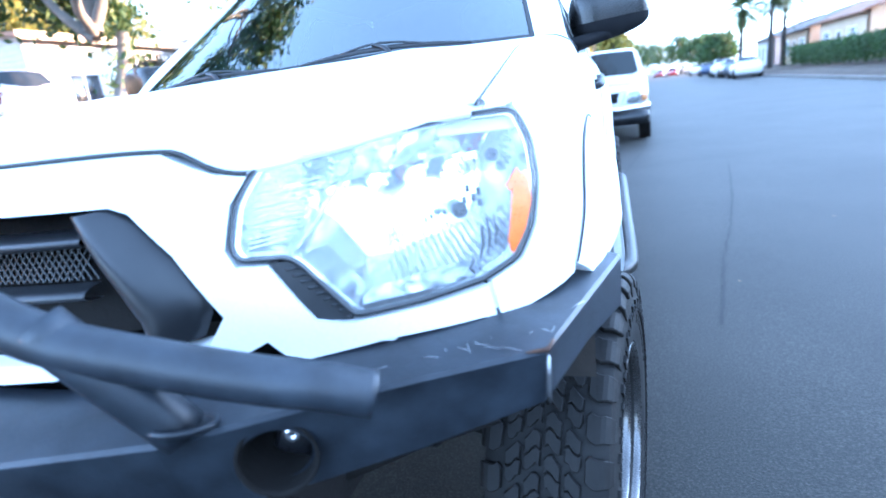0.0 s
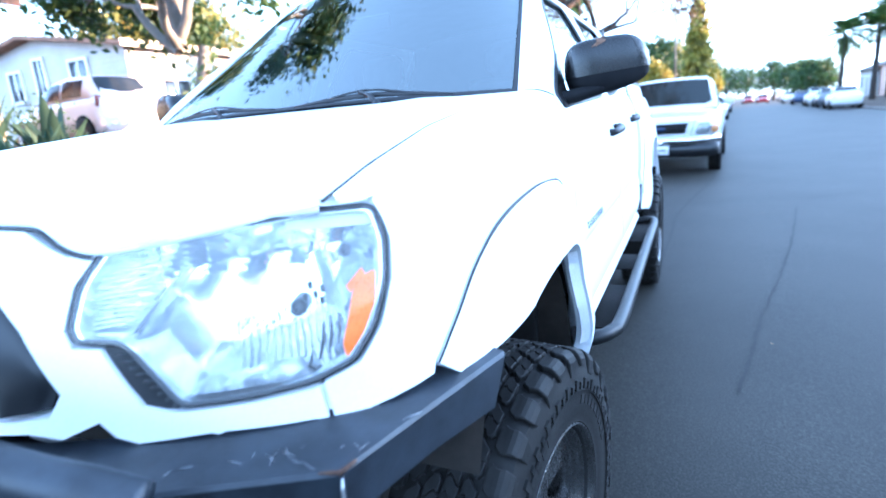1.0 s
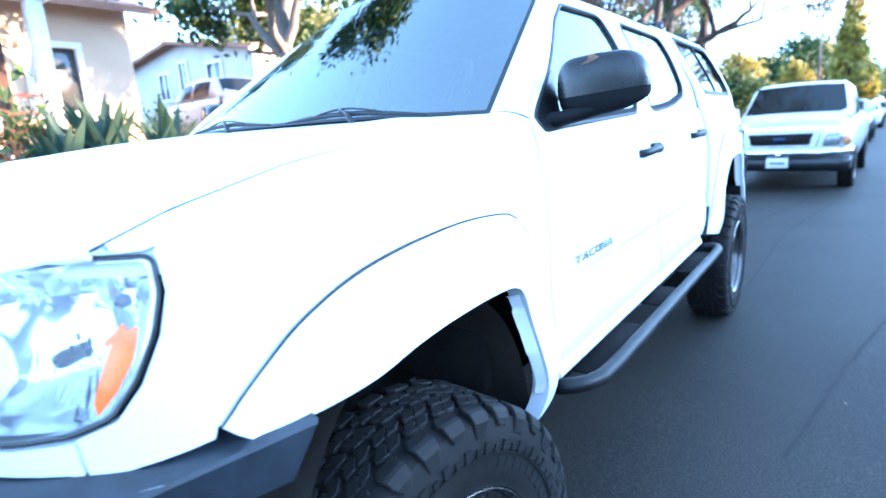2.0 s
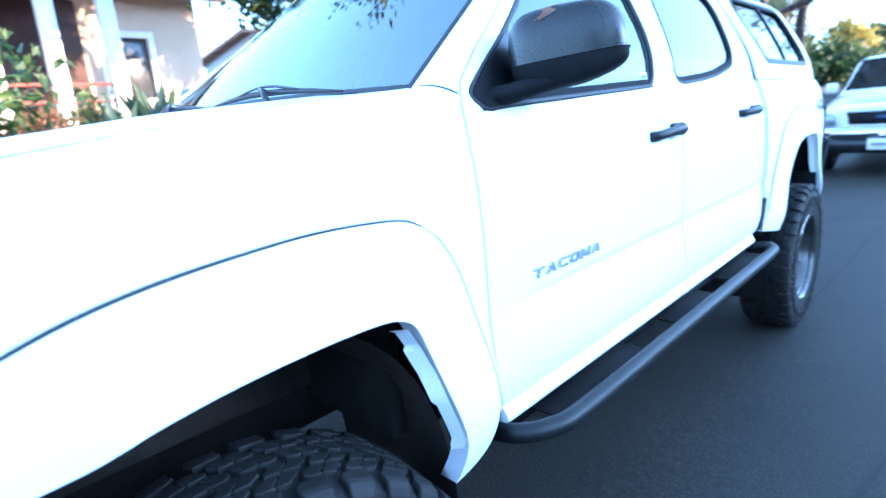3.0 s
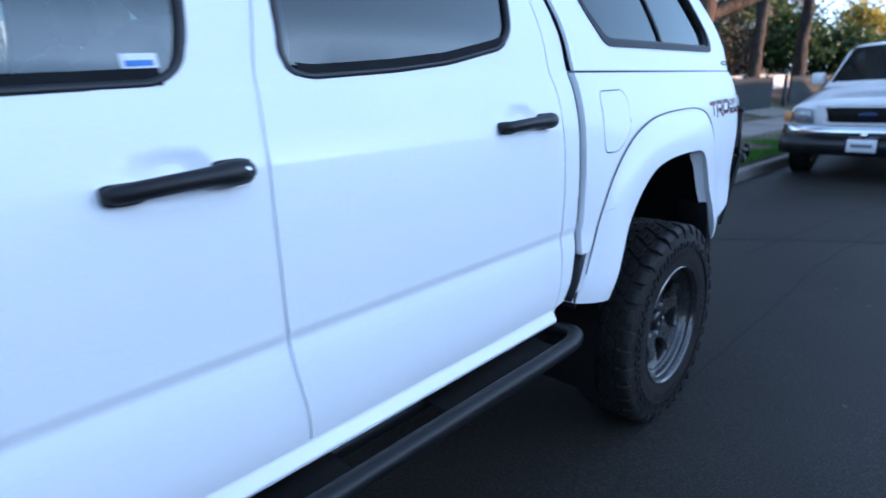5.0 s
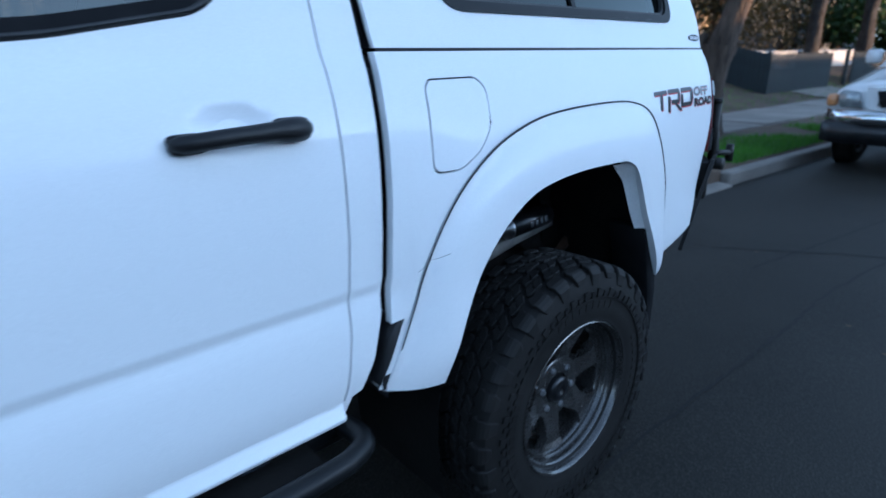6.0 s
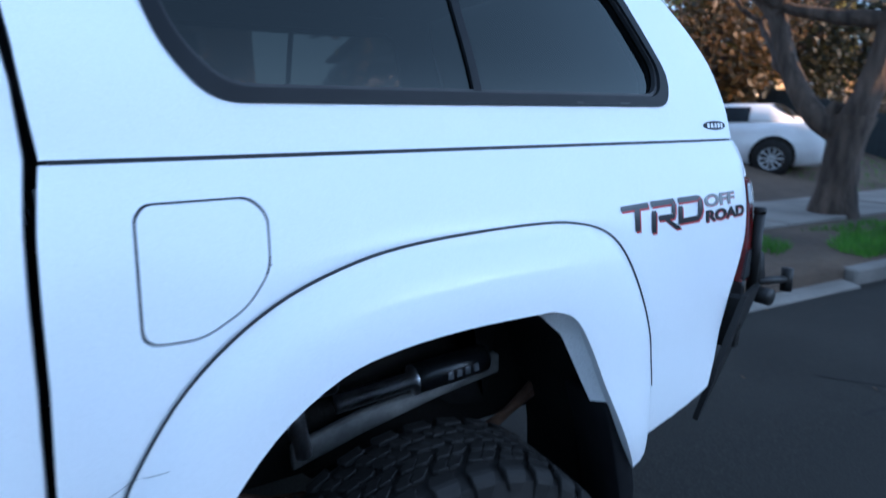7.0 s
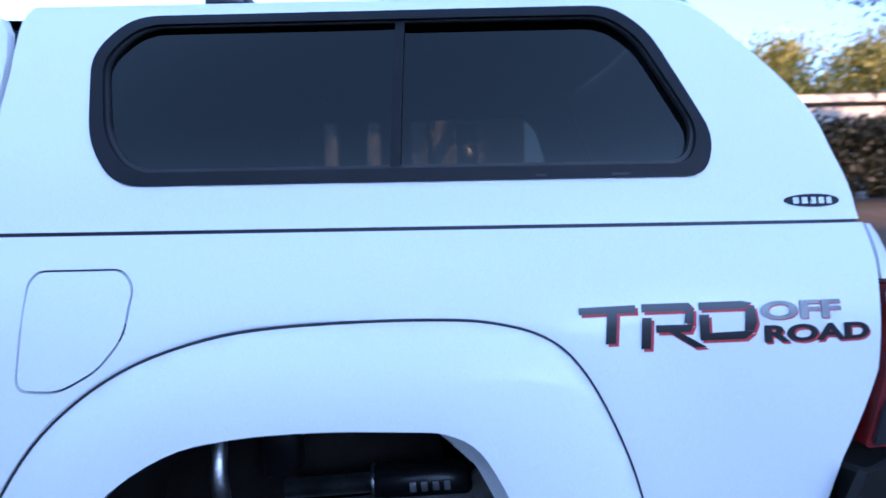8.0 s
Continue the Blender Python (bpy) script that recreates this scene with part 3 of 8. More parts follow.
# Fender: side skin and the rounded shoulder up to the hood.
fender_line = [(-.70, 1.024), (-.692, .968), (-.644, .977), (-.543, .991), *[tuple(p + (-.003, .004)) for p in FLARE_TOP[:40]], *[tuple(p + (.004, .004)) for p in FLARE_TOP[40:-2]],
               (.468, .735), (.450, .835), (.449, .993), (.446, 1.146), (.445, 1.269), (.449, shoulder(.45)), *[(s, shoulder(s)) for s in np.linspace(.4, -.58, 24)], (-.586, 1.236), (-.578, 1.215),
               (-.574, 1.188), (-.588, 1.137), (-.616, 1.082), (-.651, 1.041)]
SIDE_FENDER = shell(fender_line)


def shoulder_sheet(u, v):
    s = -.688 + u * (.449 + .688)
    z0 = shoulder(s)
    p0, below = Vector(skin(s, z0, -.0012)[0]), Vector(skin(s, z0 - .02)[0])
    y = p0.y
    w, h = hood_edge(y)
    p2 = Vector((w + .003, y + .01 * (1 - u), h - .001))
    rise = (p0 - below).normalized()
    p1 = p0 + rise * max(.02, (p2 - p0).length * .55)
    return tuple((1 - v) ** 2 * p0 + 2 * v * (1 - v) * p1 + v * v * p2)


both("front_fender", join(SIDE_FENDER, sheet(shoulder_sheet, 40, 6, flip=False)), PAINT)
both("wheel_flare", shell([*FLARE_TOP, *FLARE_LOW], out=bulge(FLARE_TOP, FLARE_LOW, .058), depth=.045, step=.022), PAINT)


def gasket(line, r0, r1):
    """A thin rubber edging along a flare's upper seam."""
    P = resample(line, .02, False)
    return tube([skin(s, z, .0015)[0] for s, z in P], [r0 + (r1 - r0) * abs(2 * k / (len(P) - 1) - .9) ** 1.5 for k in range(len(P))], 6, False)


both("flare_gasket", gasket(FLARE_TOP[:38], .0030, .0014), SEAL, truck, "thin black rubber edging")
both("flare_gasket", gasket(REAR_TOP[4:-4], .0028, .0014), SEAL, truck, "thin black rubber edging")


def backing(line, out):
    """A body-coloured strip behind a seam."""
    L = resample(line, .02, False)
    d = np.gradient(L, axis=0)
    d /= np.hypot(*d.T)[:, None] + 1e-9
    nrm = np.stack([-d[:, 1], d[:, 0]], -1)

    def f(u, v):
        i = int(round(v * (len(L) - 1)))
        p = L[i] + nrm[i] * (u - .5) * .028
        return tuple(skin(p[0], p[1], out)[0])
    return sheet(f, 4, len(L) - 1)


both("flare_backing", backing(FLARE_TOP, -.006), PAINT)
both("flare_backing", backing(REAR_TOP, -.006), PAINT)

# Hood
NOSE_LINE = spline([(0, 1.252), (.30, 1.250), (.41, 1.246), (.445, 1.240), (.485, 1.218), (.520, 1.208), (.56, 1.208), (.66, 1.221), (.775, 1.238)], 5)


def hood_at(u, v):
    side = 1 if u >= .5 else -1
    a = abs(2 * u - 1)
    zf = float(np.interp(a * .775, *NOSE_LINE.T))
    xf = a * .775
    sf = float(np.interp(xf, PLAN[:60, 0], ALONG[:60]))
    front = skin(sf, zf, .004)[0]
    xf, yf = front[0], front[1]
    if a > .999:
        yf, xf = -.602, .772
    yr = .415 - .075 * (1 - a * a)
    y = yf + (yr - yf) * v
    we, he = hood_edge(max(y, -.61))
    x = xf * (1 - min(1, v * 3)) + a * we * min(1, v * 3)
    crown = .024 * (1 - a ** 2.4) * min(1, .25 + v * 2.2) * (1 - .6 * v * v)
    ridge = .010 * math.exp(-((a - .62) / .09) ** 2) * min(1, v * 4) * (1 - v * .5)
    ze = he if v > 0 else zf
    if v < .35:
        k = 1 - v / .35
        ze = (1 - k ** 1.6) * he + k ** 1.6 * zf
        crown *= 1 - k ** 1.5
    return (side * x, y, ze + crown + ridge)


part("hood", sheet(hood_at, 56, 40), PAINT, truck)
part("hood_lip", tube([(hood_at(u, 0)[0], hood_at(u, 0)[1] + .006, hood_at(u, 0)[2] - .004) for u in np.linspace(0, 1, 81)], .006, 6), PAINT, truck)

seam = [(hood_edge(y)[0] + .003, y, hood_edge(y)[1] + .0005) for y in np.linspace(-.60, -.10, 20)]
both("hood_rail", tube([(hood_edge(y)[0] + .002, y, hood_edge(y)[1] - .0065) for y in np.linspace(-.58, .41, 30)], .0075, 8, False), PAINT)
both("hood_seam", tube(seam, [.0021 * (1 - k / 21) ** .9 + .0003 for k in range(20)], 6, False), SEAL, truck, "dark hood gap")

gap_line = [(x, float(np.interp(x, *NOSE_LINE.T)) - .009) for x in np.linspace(0, .53, 40)]
both("hood_gap", tube([skin(float(np.interp(x, PLAN[:60, 0], ALONG[:60])), z, .0015)[0] for x, z in gap_line], .0030, 6, False), SEAL, truck, "dark hood gap")

# Front fascia: body-coloured round the grille
GRILLE = [(NOSE, 1.182), (-1.177, 1.177), (-1.150, 1.167), (-1.095, 1.112), (-1.043, 1.030), (-1.068, .996), (-1.12, .990), (NOSE, .985)]
fascia_line = [(NOSE, 1.242), (-1.155, 1.238), (-1.113, 1.235), (-1.064, 1.211), (-1.033, 1.200), (-.990, 1.199), (-1.018, 1.163), (-1.029, 1.110), (-1.018, 1.089), (-.978, 1.087),
               (-.930, 1.012), (-.897, 1.004), (-.884, 1.003), (-.787, 1.009), (-.706, 1.018), (-.698, .968), (-.716, .977), (-.843, .975), (-.946, .963), (-.976, .972), (-.995, .992), (-1.055, .967), (-1.105, .974), (NOSE, .952),
               *reversed(GRILLE)]
both("front_fascia", shell(fascia_line, depth=.035, step=.03), PAINT)
both("fascia_vent", shell([(-.980, 1.089), (-.930, 1.008), (-.884, 1.006), (-.938, 1.088)], out=-.007, depth=0, step=.02), SEAL, truck, "black slotted vent")
both("vent_fin", join(*[tube([skin(-.958 + .066 * k / 8, 1.080 - .068 * k / 8, -.004)[0], skin(-.936 + .052 * k / 8, 1.080 - .068 * k / 8, -.004)[0]], .002, 5) for k in range(9)]), GREYPLASTIC)

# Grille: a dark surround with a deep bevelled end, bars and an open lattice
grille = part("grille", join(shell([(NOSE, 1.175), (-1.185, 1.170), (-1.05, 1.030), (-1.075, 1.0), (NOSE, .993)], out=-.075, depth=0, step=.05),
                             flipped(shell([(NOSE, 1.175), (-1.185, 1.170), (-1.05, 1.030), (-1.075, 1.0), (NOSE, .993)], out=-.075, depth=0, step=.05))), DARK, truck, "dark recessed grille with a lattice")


def end_block(u, v):
    """A rounded block at the grille's end: steep inner face, a ridge, and a broad outer face."""
    inner, outer = np.array([(-1.275, 1.168), (-1.262, 1.125), (-1.225, 1.050), (-1.20, .998)]), np.array([(-1.170, 1.176), (-1.147, 1.164), (-1.093, 1.110), (-1.046, 1.020)])
    if v > .9:
        outer = outer + np.array([(0, 0), (0, 0), (0, 0), (-.035 * (v - .9) / .1, -.018 * (v - .9) / .1)])
    w = np.array([np.interp(v * 3, range(4), inner[:, k]) for k in (0, 1)]) * (1 - u) + np.array([np.interp(v * 3, range(4), outer[:, k]) for k in (0, 1)]) * u
    return tuple(skin(w[0], w[1], float(np.interp(u, [0, .1, .38, .46, .56, .9, 1], [-.078, -.066, -.008, .004, .004, -.010, -.022])))[0])


both("grille_end", sheet(end_block, 18, 16, flip=True), GREYPLASTIC, grille)
for zc, hh in ((1.137, .012), (1.068, .010)):
    def bar_sheet(u, v, zc=zc, hh=hh):
        return tuple(skin(NOSE + u * (-1.235 - NOSE), zc + hh * math.cos(v * math.pi), -.055 + .035 * math.sin(v * math.pi))[0])
    both("grille_bar", sheet(bar_sheet, 20, 8, flip=True), GREYPLASTIC, grille)
wires = []
for k in range(40):
    s0 = NOSE + .012 * k
    for tilt in (-1, 1):
        a, b = (s0 if tilt > 0 else s0 + .035), (s0 + .035 if tilt > 0 else s0)
        if max(a, b) < -1.235:
            wires.append(tube([skin(a, 1.080, -.062)[0], skin(b, 1.126, -.062)[0]], .0022, 4, False))
both("grille_lattice", join(*wires), PLASTIC, grille)

# Headlights
def lamp_depth(s, z):
    """The moulded reflector: a deep bowl, a smaller one beside it, fine flutes below and ribs in the inner corner."""
    P = np.stack([s, z], -1)
    r = reach(LAMP, P)
    d = np.hypot((s + .742) / .075, (z - 1.118) / .075)
    e = np.hypot((s + .865) / .060, (z - 1.125) / .060)
    deep = -.006 - .066 * np.clip(r / .05, 0, 1) ** .6 - .030 * np.exp(-d ** 4) - .018 * np.exp(-e ** 4)
    inner = np.clip(r / .02, 0, 1)
    flutes = .0022 * np.sin(s * 560 + z * 120) * np.clip((1.100 - z) / .012, 0, 1) * np.clip((s + .84) / .02, 0, 1)
    ribs = .0022 * np.sin(z * 620) * np.clip((-.955 - s + .6 * (z - 1.10)) / .02, 0, 1)
    steps = .004 * np.sign(np.sin((s - .5 * z) * 95)) * np.clip((z - 1.15) / .02, 0, 1)
    return deep + inner * (flutes + ribs + steps)


for sg in (1, -1):
    f_ = (lambda q: q) if sg > 0 else flipped
    lamp = part("headlight", f_(shell(LAMP, out=lamp_depth, depth=0, step=.0048)), REFLECTOR, truck, "clear headlight with a chromed bowl and an orange side marker")
    part("lens", f_(shell(LAMP, out=.004, depth=0, step=.02, roll=.004)), LENS, lamp, "clear lens")
    ring = resample(LAMP, .02)
    part("lamp_seal", f_(tube([skin(p[0], p[1], -.0035)[0] for p in np.vstack([ring, ring[:2]])], .0038, 6, False)), SEAL, lamp, "black seal")
    rim_loop = np.array(LAMP) + (np.array([-.79, 1.12]) - np.array(LAMP)) * .045
    part("trim_ring", f_(shell(LAMP, [rim_loop], out=-.003, depth=.02, step=.02)), REFLECTOR, lamp, "bright inner trim")

    amber = rounded([(-.640, 1.146), (-.612, 1.153), (-.621, 1.116), (-.643, 1.080), (-.668, 1.053), (-.671, 1.070), (-.660, 1.100), (-.650, 1.128)], .004, 3)
    part("side_marker", f_(shell(amber, out=.0056, depth=.004, step=.012)), AMBER, lamp, "orange side marker")
    part("marker_sliver", f_(shell([(-.656, 1.139), (-.631, 1.158), (-.627, 1.151), (-.652, 1.131)], out=.0056, depth=.003, step=.012)), AMBER, lamp, "orange side marker")
    c = Vector(skin(-.745, 1.110, -.040)[0])
    ax = Vector((.45, -.89, .02)).normalized()
    turn = Vector((0, 0, 1)).rotation_difference(ax).to_matrix().to_4x4()
    bulb = lathe([(-.04, .003), (-.035, .010), (.0, .011), (.010, .009), (.013, .003)], 16, "z")
    part("bulb_shield", f_(moved(bulb, Matrix.Translation(skin(-.722, 1.115, -.022)[0]) @ turn)), GREYPLASTIC, lamp, "dark bulb shield")

    def ridge(u, v):
        s = -.946 + .066 * v
        return tuple(skin(s + .010 * u, 1.101 + .072 * v, -.010 - .045 * abs(2 * u - 1))[0])
    part("divider", f_(sheet(ridge, 4, 10)), REFLECTOR, lamp)

    def corner_step(u, v):
        s, z = -.938 + .058 * v + .030 * u, 1.092 - .078 * v + .004 * u
        return tuple(skin(s, z, -.012 - .030 * u)[0])
    part("step_reflector", f_(sheet(corner_step, 5, 12)), REFLECTOR, lamp)

    def lower_fin(u, v):
        return tuple(skin(-.870 + .195 * v, 1.022 + .012 * v + .012 * u, -.010 - .04 * u)[0])
    part("lower_reflector", f_(sheet(lower_fin, 3, 12)), CHROME, lamp)
    for k in range(12):
        z0 = 1.106 + .0062 * k
        part("rib", f_(tube([skin(-1.006 + .0025 * k, z0, -.022)[0], skin(-.955 + .005 * k, z0 + .006, -.024)[0]], .0014, 4, False)), REFLECTOR, lamp)
    for s0, z0, s1, z1, rr in ((-.704, 1.043, -.692, 1.092, .0030), (-.690, 1.050, -.682, 1.098, .0026), (-.722, 1.034, -.712, 1.056, .0024), (-.676, 1.060, -.670, 1.10, .0024)):
        part("slit", f_(tube([skin(s0, z0, -.028)[0], skin((s0 + s1) / 2 + .003, (z0 + z1) / 2, -.026)[0], skin(s1, z1, -.028)[0]], [rr * .4, rr, rr * .4], 5)), GREYPLASTIC, lamp, "dark slit")
    for s0, z0 in ((-.698, 1.128), (-.690, 1.120), (-.704, 1.140), (-.688, 1.134), (-.712, 1.126)):
        part("facet", f_(moved(block(-.003, .003, -.002, .002, -.005, .005, .001), Matrix.Translation(skin(s0, z0, -.022)[0]))), GREYPLASTIC, lamp, "small dark facet")
    part("bulb", f_(moved(lathe([(-.01, .004), (-.004, .009), (.008, .009), (.014, .003)], 12, "z"), Matrix.Translation(skin(-.642, 1.176, -.03)[0]) @ turn)), SILVER, lamp)

# Doors with their windows, handles and badge
FRONT_WINDOW = rounded([(.498, 1.372), (.534, 1.342), (.634, 1.349), (1.412, 1.380), (1.452, 1.408), (1.470, 1.46), (1.490, 1.572), (1.492, 1.68), (1.472, 1.765), (1.43, 1.780), (1.08, 1.772), (.93, 1.695), (.75, 1.562), (.58, 1.440)], .028)
REAR_WINDOW = rounded([(1.678, 1.648), (1.648, 1.525), (1.637, 1.430), (1.648, 1.398), (1.690, 1.387), (1.907, 1.400), (2.08, 1.417), (2.295, 1.456), (2.350, 1.505), (2.384, 1.590), (2.410, 1.69), (2.395, 1.765), (2.33, 1.780), (1.745, 1.782), (1.706, 1.755)], .028)
front_door_line = [(.481, .689), (.460, .76), (.457, .835), (.456, .993), (.454, 1.146), (.453, 1.269), (.457, 1.30), (.464, 1.349), (.490, 1.404), (.564, 1.474), (.744, 1.604), (.90, 1.716), (1.02, 1.790), (1.07, 1.812), (1.13, 1.826),
                   (1.60, 1.832), (1.632, 1.80), (1.634, 1.70), (1.612, 1.58), (1.574, 1.42), (1.560, 1.345), (1.551, 1.285), (1.542, 1.167), (1.538, 1.05), (1.536, .95), (1.540, .85), (1.553, .75), (1.556, .689)]
rear_front_edge = [(s + .0085, z) for s, z in front_door_line[15:]]
rear_door_line = [*reversed(rear_front_edge), (2.36, 1.836), (2.43, 1.822), (2.470, 1.77), (2.488, 1.68), (2.495, 1.56), (2.497, 1.42), (2.496, 1.30), (2.493, 1.15), (2.488, 1.03), (2.478, .93), (2.470, .83), (2.452, .724), (2.442, .689)]
cab_corner_line = [(s + .006, z) for s, z in rear_door_line[len(rear_front_edge):]] + [(2.49, .70), (2.525, .77), (2.552, .86), (2.564, .941), (2.576, 1.103), (2.586, 1.30), (2.594, 1.40), (2.590, 1.50), (2.573, 1.61), (2.548, 1.74), (2.525, 1.80), (2.495, 1.836), (2.40, 1.838)]


def dish(c, w, h, d):
    def f(s, z):
        q = ((s - c[0]) / w) ** 2 + ((z - c[1]) / h) ** 2
        return -d * np.clip(1 - q, 0, 1) ** 1.3
    return f


HANDLES = (((1.289, 1.227), (1.512, 1.239)), ((2.196, 1.256), (2.428, 1.263)))
for k, (nm, line, win) in enumerate((("front_door", front_door_line, FRONT_WINDOW), ("rear_door", rear_door_line, REAR_WINDOW))):
    (s0, z0), (s1, z1) = HANDLES[k]
    mid = ((s0 + s1) / 2 - .01, (z0 + z1) / 2 + .006)
    skin_piece = shell(line, [win], out=dish((mid[0], mid[1] + .004), .076, .046, .013), step=.016, rows=(.865, .876, .886, .896, .904, .909, .917, .926, .936))
    for sg in (1, -1):
        f_ = (lambda q: q) if sg > 0 else flipped
        door = part(nm, f_(skin_piece), PAINT, truck)
        part("window_glass", f_(shell(win, out=-.012, depth=0, step=.05)), GLASS if k == 0 else TINTED_MID, door, "clear side window" if k == 0 else "lightly tinted side window").visible_shadow = False
        loop = resample(win, .03)
        part("window_seal", f_(tube([skin(p[0], p[1], -.006)[0] for p in np.vstack([loop, loop[:2]])], .009, 6, False)), SEAL, door, "black rubber seal")
        a, b = win[:, 0].min(), win[:, 0].max()

        def belt(u, v, k=k):
            s = (.52 if k == 0 else 1.665) + u * ((1.418 - .52) if k == 0 else .645)
            z = (np.interp(s, [.53, .634, 1.44], [1.343, 1.350, 1.382]) if k == 0 else np.interp(s, [1.665, 1.70, 1.907, 2.08, 2.295, 2.31], [1.392, 1.388, 1.401, 1.418, 1.457, 1.466]))
            return tuple(skin(s, z + .026 * v - .002, .003 - .008 * v)[0])
        part("belt_strip", f_(sheet(belt, 24, 2)), BELT, door, "black belt strip")
        h0, h1 = Vector(skin(s0, z0, .010)[0]), Vector(skin(s1, z1, .010)[0])
        grip = [(h0 + (h1 - h0) * u + Vector((.021 * math.sin(math.pi * min(1, max(0, u * 1.06 - .03))) ** .5, 0, .004 * math.sin(math.pi * u))))[:] for u in np.linspace(0, 1, 17)]
        rad = [float(np.interp(u, [0, .06, .5, .70, .80, .95, 1], [.0095, .0145, .0150, .0165, .0215, .0215, .0140])) for u in np.linspace(0, 1, 17)]
        handle = part("door_handle", f_(tube(grip, rad, 12)), GRIP, door, "black plastic handle")
        for e, (w0, w1, hz) in ((s0, (-.003, .055, .0155)), (s1, (-.058, .006, .0200))):
            ze = z0 + (z1 - z0) * (e - s0) / (s1 - s0)
            base = rounded([(e + w0, ze - hz * .8), (e + w0 + .012, ze - hz), (e + w1 - .012, ze - hz), (e + w1, ze - hz * .8), (e + w1, ze + hz * .8), (e + w1 - .012, ze + hz), (e + w0 + .012, ze + hz), (e + w0, ze + hz * .8)], .008, 3)
            part("handle_end", f_(shell(base, out=lambda s, z, m=(w0 + w1) / 2 + e, ze=ze, hz=hz: .004 + .018 * np.clip(1 - ((s - m) / .050) ** 2 - ((z - ze) / (hz * 1.6)) ** 2, 0, 1), depth=.014, step=.010)), GRIP, handle)
        if k == 0:
            part("lock_cylinder", f_(moved(lathe([(-.012, .0105), (.005, .0100), (.007, .0085), (.007, .001)], 18, "x"), Matrix.Translation(skin(s1 - .019, z1 + .001, .0325)[0]))), CHROME, door, "bright lock cylinder")
        if k == 0:
            sail = rounded([(.502, 1.374), (.536, 1.345), (.652, 1.353), (.668, 1.374), (.700, 1.518), (.680, 1.512), (.58, 1.437)], .012)
            part("mirror_sail", f_(shell(sail, out=.006, depth=.02, step=.03)), PLASTIC, door, "black triangular mirror base")

both("seam_backing", backing([(s + .004, z) for s, z in front_door_line[15:]], -.0065), PAINT)
both("seam_backing", backing(rear_door_line[len(rear_front_edge):], -.009), PAINT)
both("seam_backing", backing(front_door_line[:8], -.009), PAINT)
both("cab_corner", shell(cab_corner_line, step=.024, rows=(.865, .876, .886, .896, .904, .909, .917, .926, .936)), PAINT)

both("jamb", shell([(.39, 1.24), (.39, 1.335), (.45, 1.368), (.50, 1.425), (.57, 1.465), (.54, 1.36), (.52, 1.24)], out=-.011, depth=0, step=.03), PAINT)
both("jamb", shell([(-.73, 1.210), (-.565, 1.205), (-.565, 1.250), (-.73, 1.240)], out=-.014, depth=0, step=.03), PAINT)
both("jamb", shell([(-.745, 1.012), (-.655, 1.028), (-.655, .985), (-.745, .982)], out=-.006, depth=0, step=.03), PAINT)

# Raised badge on the front door, and prints on the bed side
def lettering(name, text, size, s0, s1, z0, out, material, parent, label, shear=0.0, squash=1.0, thick=.0015, bold=.0022):
    """Raised or printed letters laid on the skin between s0 and s1."""
    cu = bpy.data.curves.new(name, "FONT")
    cu.body, cu.size, cu.extrude, cu.shear, cu.offset = text, size, thick, shear, bold
    tmp = bpy.data.objects.new(name, cu)
    scene.collection.objects.link(tmp)
    bpy.context.view_layer.update()
    me = bpy.data.meshes.new_from_object(tmp.evaluated_get(bpy.context.evaluated_depsgraph_get()))
    bpy.data.objects.remove(tmp)
    co = np.empty(len(me.vertices) * 3)
    me.vertices.foreach_get("co", co)
    co = co.reshape(-1, 3)
    lo, hi = co[:, 0].min(), co[:, 0].max()
    h = co[:, 1].max()
    s = s0 + (co[:, 0] - lo) / (hi - lo) * (s1 - s0)
    z = z0 + co[:, 1] / h * squash
    P = skin(s, z, out + co[:, 2] + thick)
    me.vertices.foreach_set("co", P.ravel())
    me.update()
    me.materials.clear()
    return part(name, me, material, parent, label)


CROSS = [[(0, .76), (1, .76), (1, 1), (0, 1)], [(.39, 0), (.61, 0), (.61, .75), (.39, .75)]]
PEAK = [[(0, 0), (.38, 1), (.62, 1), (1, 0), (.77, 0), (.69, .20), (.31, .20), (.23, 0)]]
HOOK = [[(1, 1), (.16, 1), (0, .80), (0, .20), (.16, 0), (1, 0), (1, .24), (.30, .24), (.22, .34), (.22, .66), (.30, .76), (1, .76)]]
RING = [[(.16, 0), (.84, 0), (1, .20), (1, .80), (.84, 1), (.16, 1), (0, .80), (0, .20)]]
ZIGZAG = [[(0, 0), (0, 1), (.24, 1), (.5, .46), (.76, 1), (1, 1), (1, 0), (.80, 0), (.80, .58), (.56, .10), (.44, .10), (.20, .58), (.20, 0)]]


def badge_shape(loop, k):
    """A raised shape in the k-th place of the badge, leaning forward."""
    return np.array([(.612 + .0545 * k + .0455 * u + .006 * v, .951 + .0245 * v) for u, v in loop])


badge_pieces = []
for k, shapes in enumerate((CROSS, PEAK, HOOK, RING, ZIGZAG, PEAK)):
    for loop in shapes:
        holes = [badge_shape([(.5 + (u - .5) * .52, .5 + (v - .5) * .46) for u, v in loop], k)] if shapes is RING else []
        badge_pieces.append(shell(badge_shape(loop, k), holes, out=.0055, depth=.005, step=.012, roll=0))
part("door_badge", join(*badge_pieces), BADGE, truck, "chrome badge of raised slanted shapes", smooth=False)

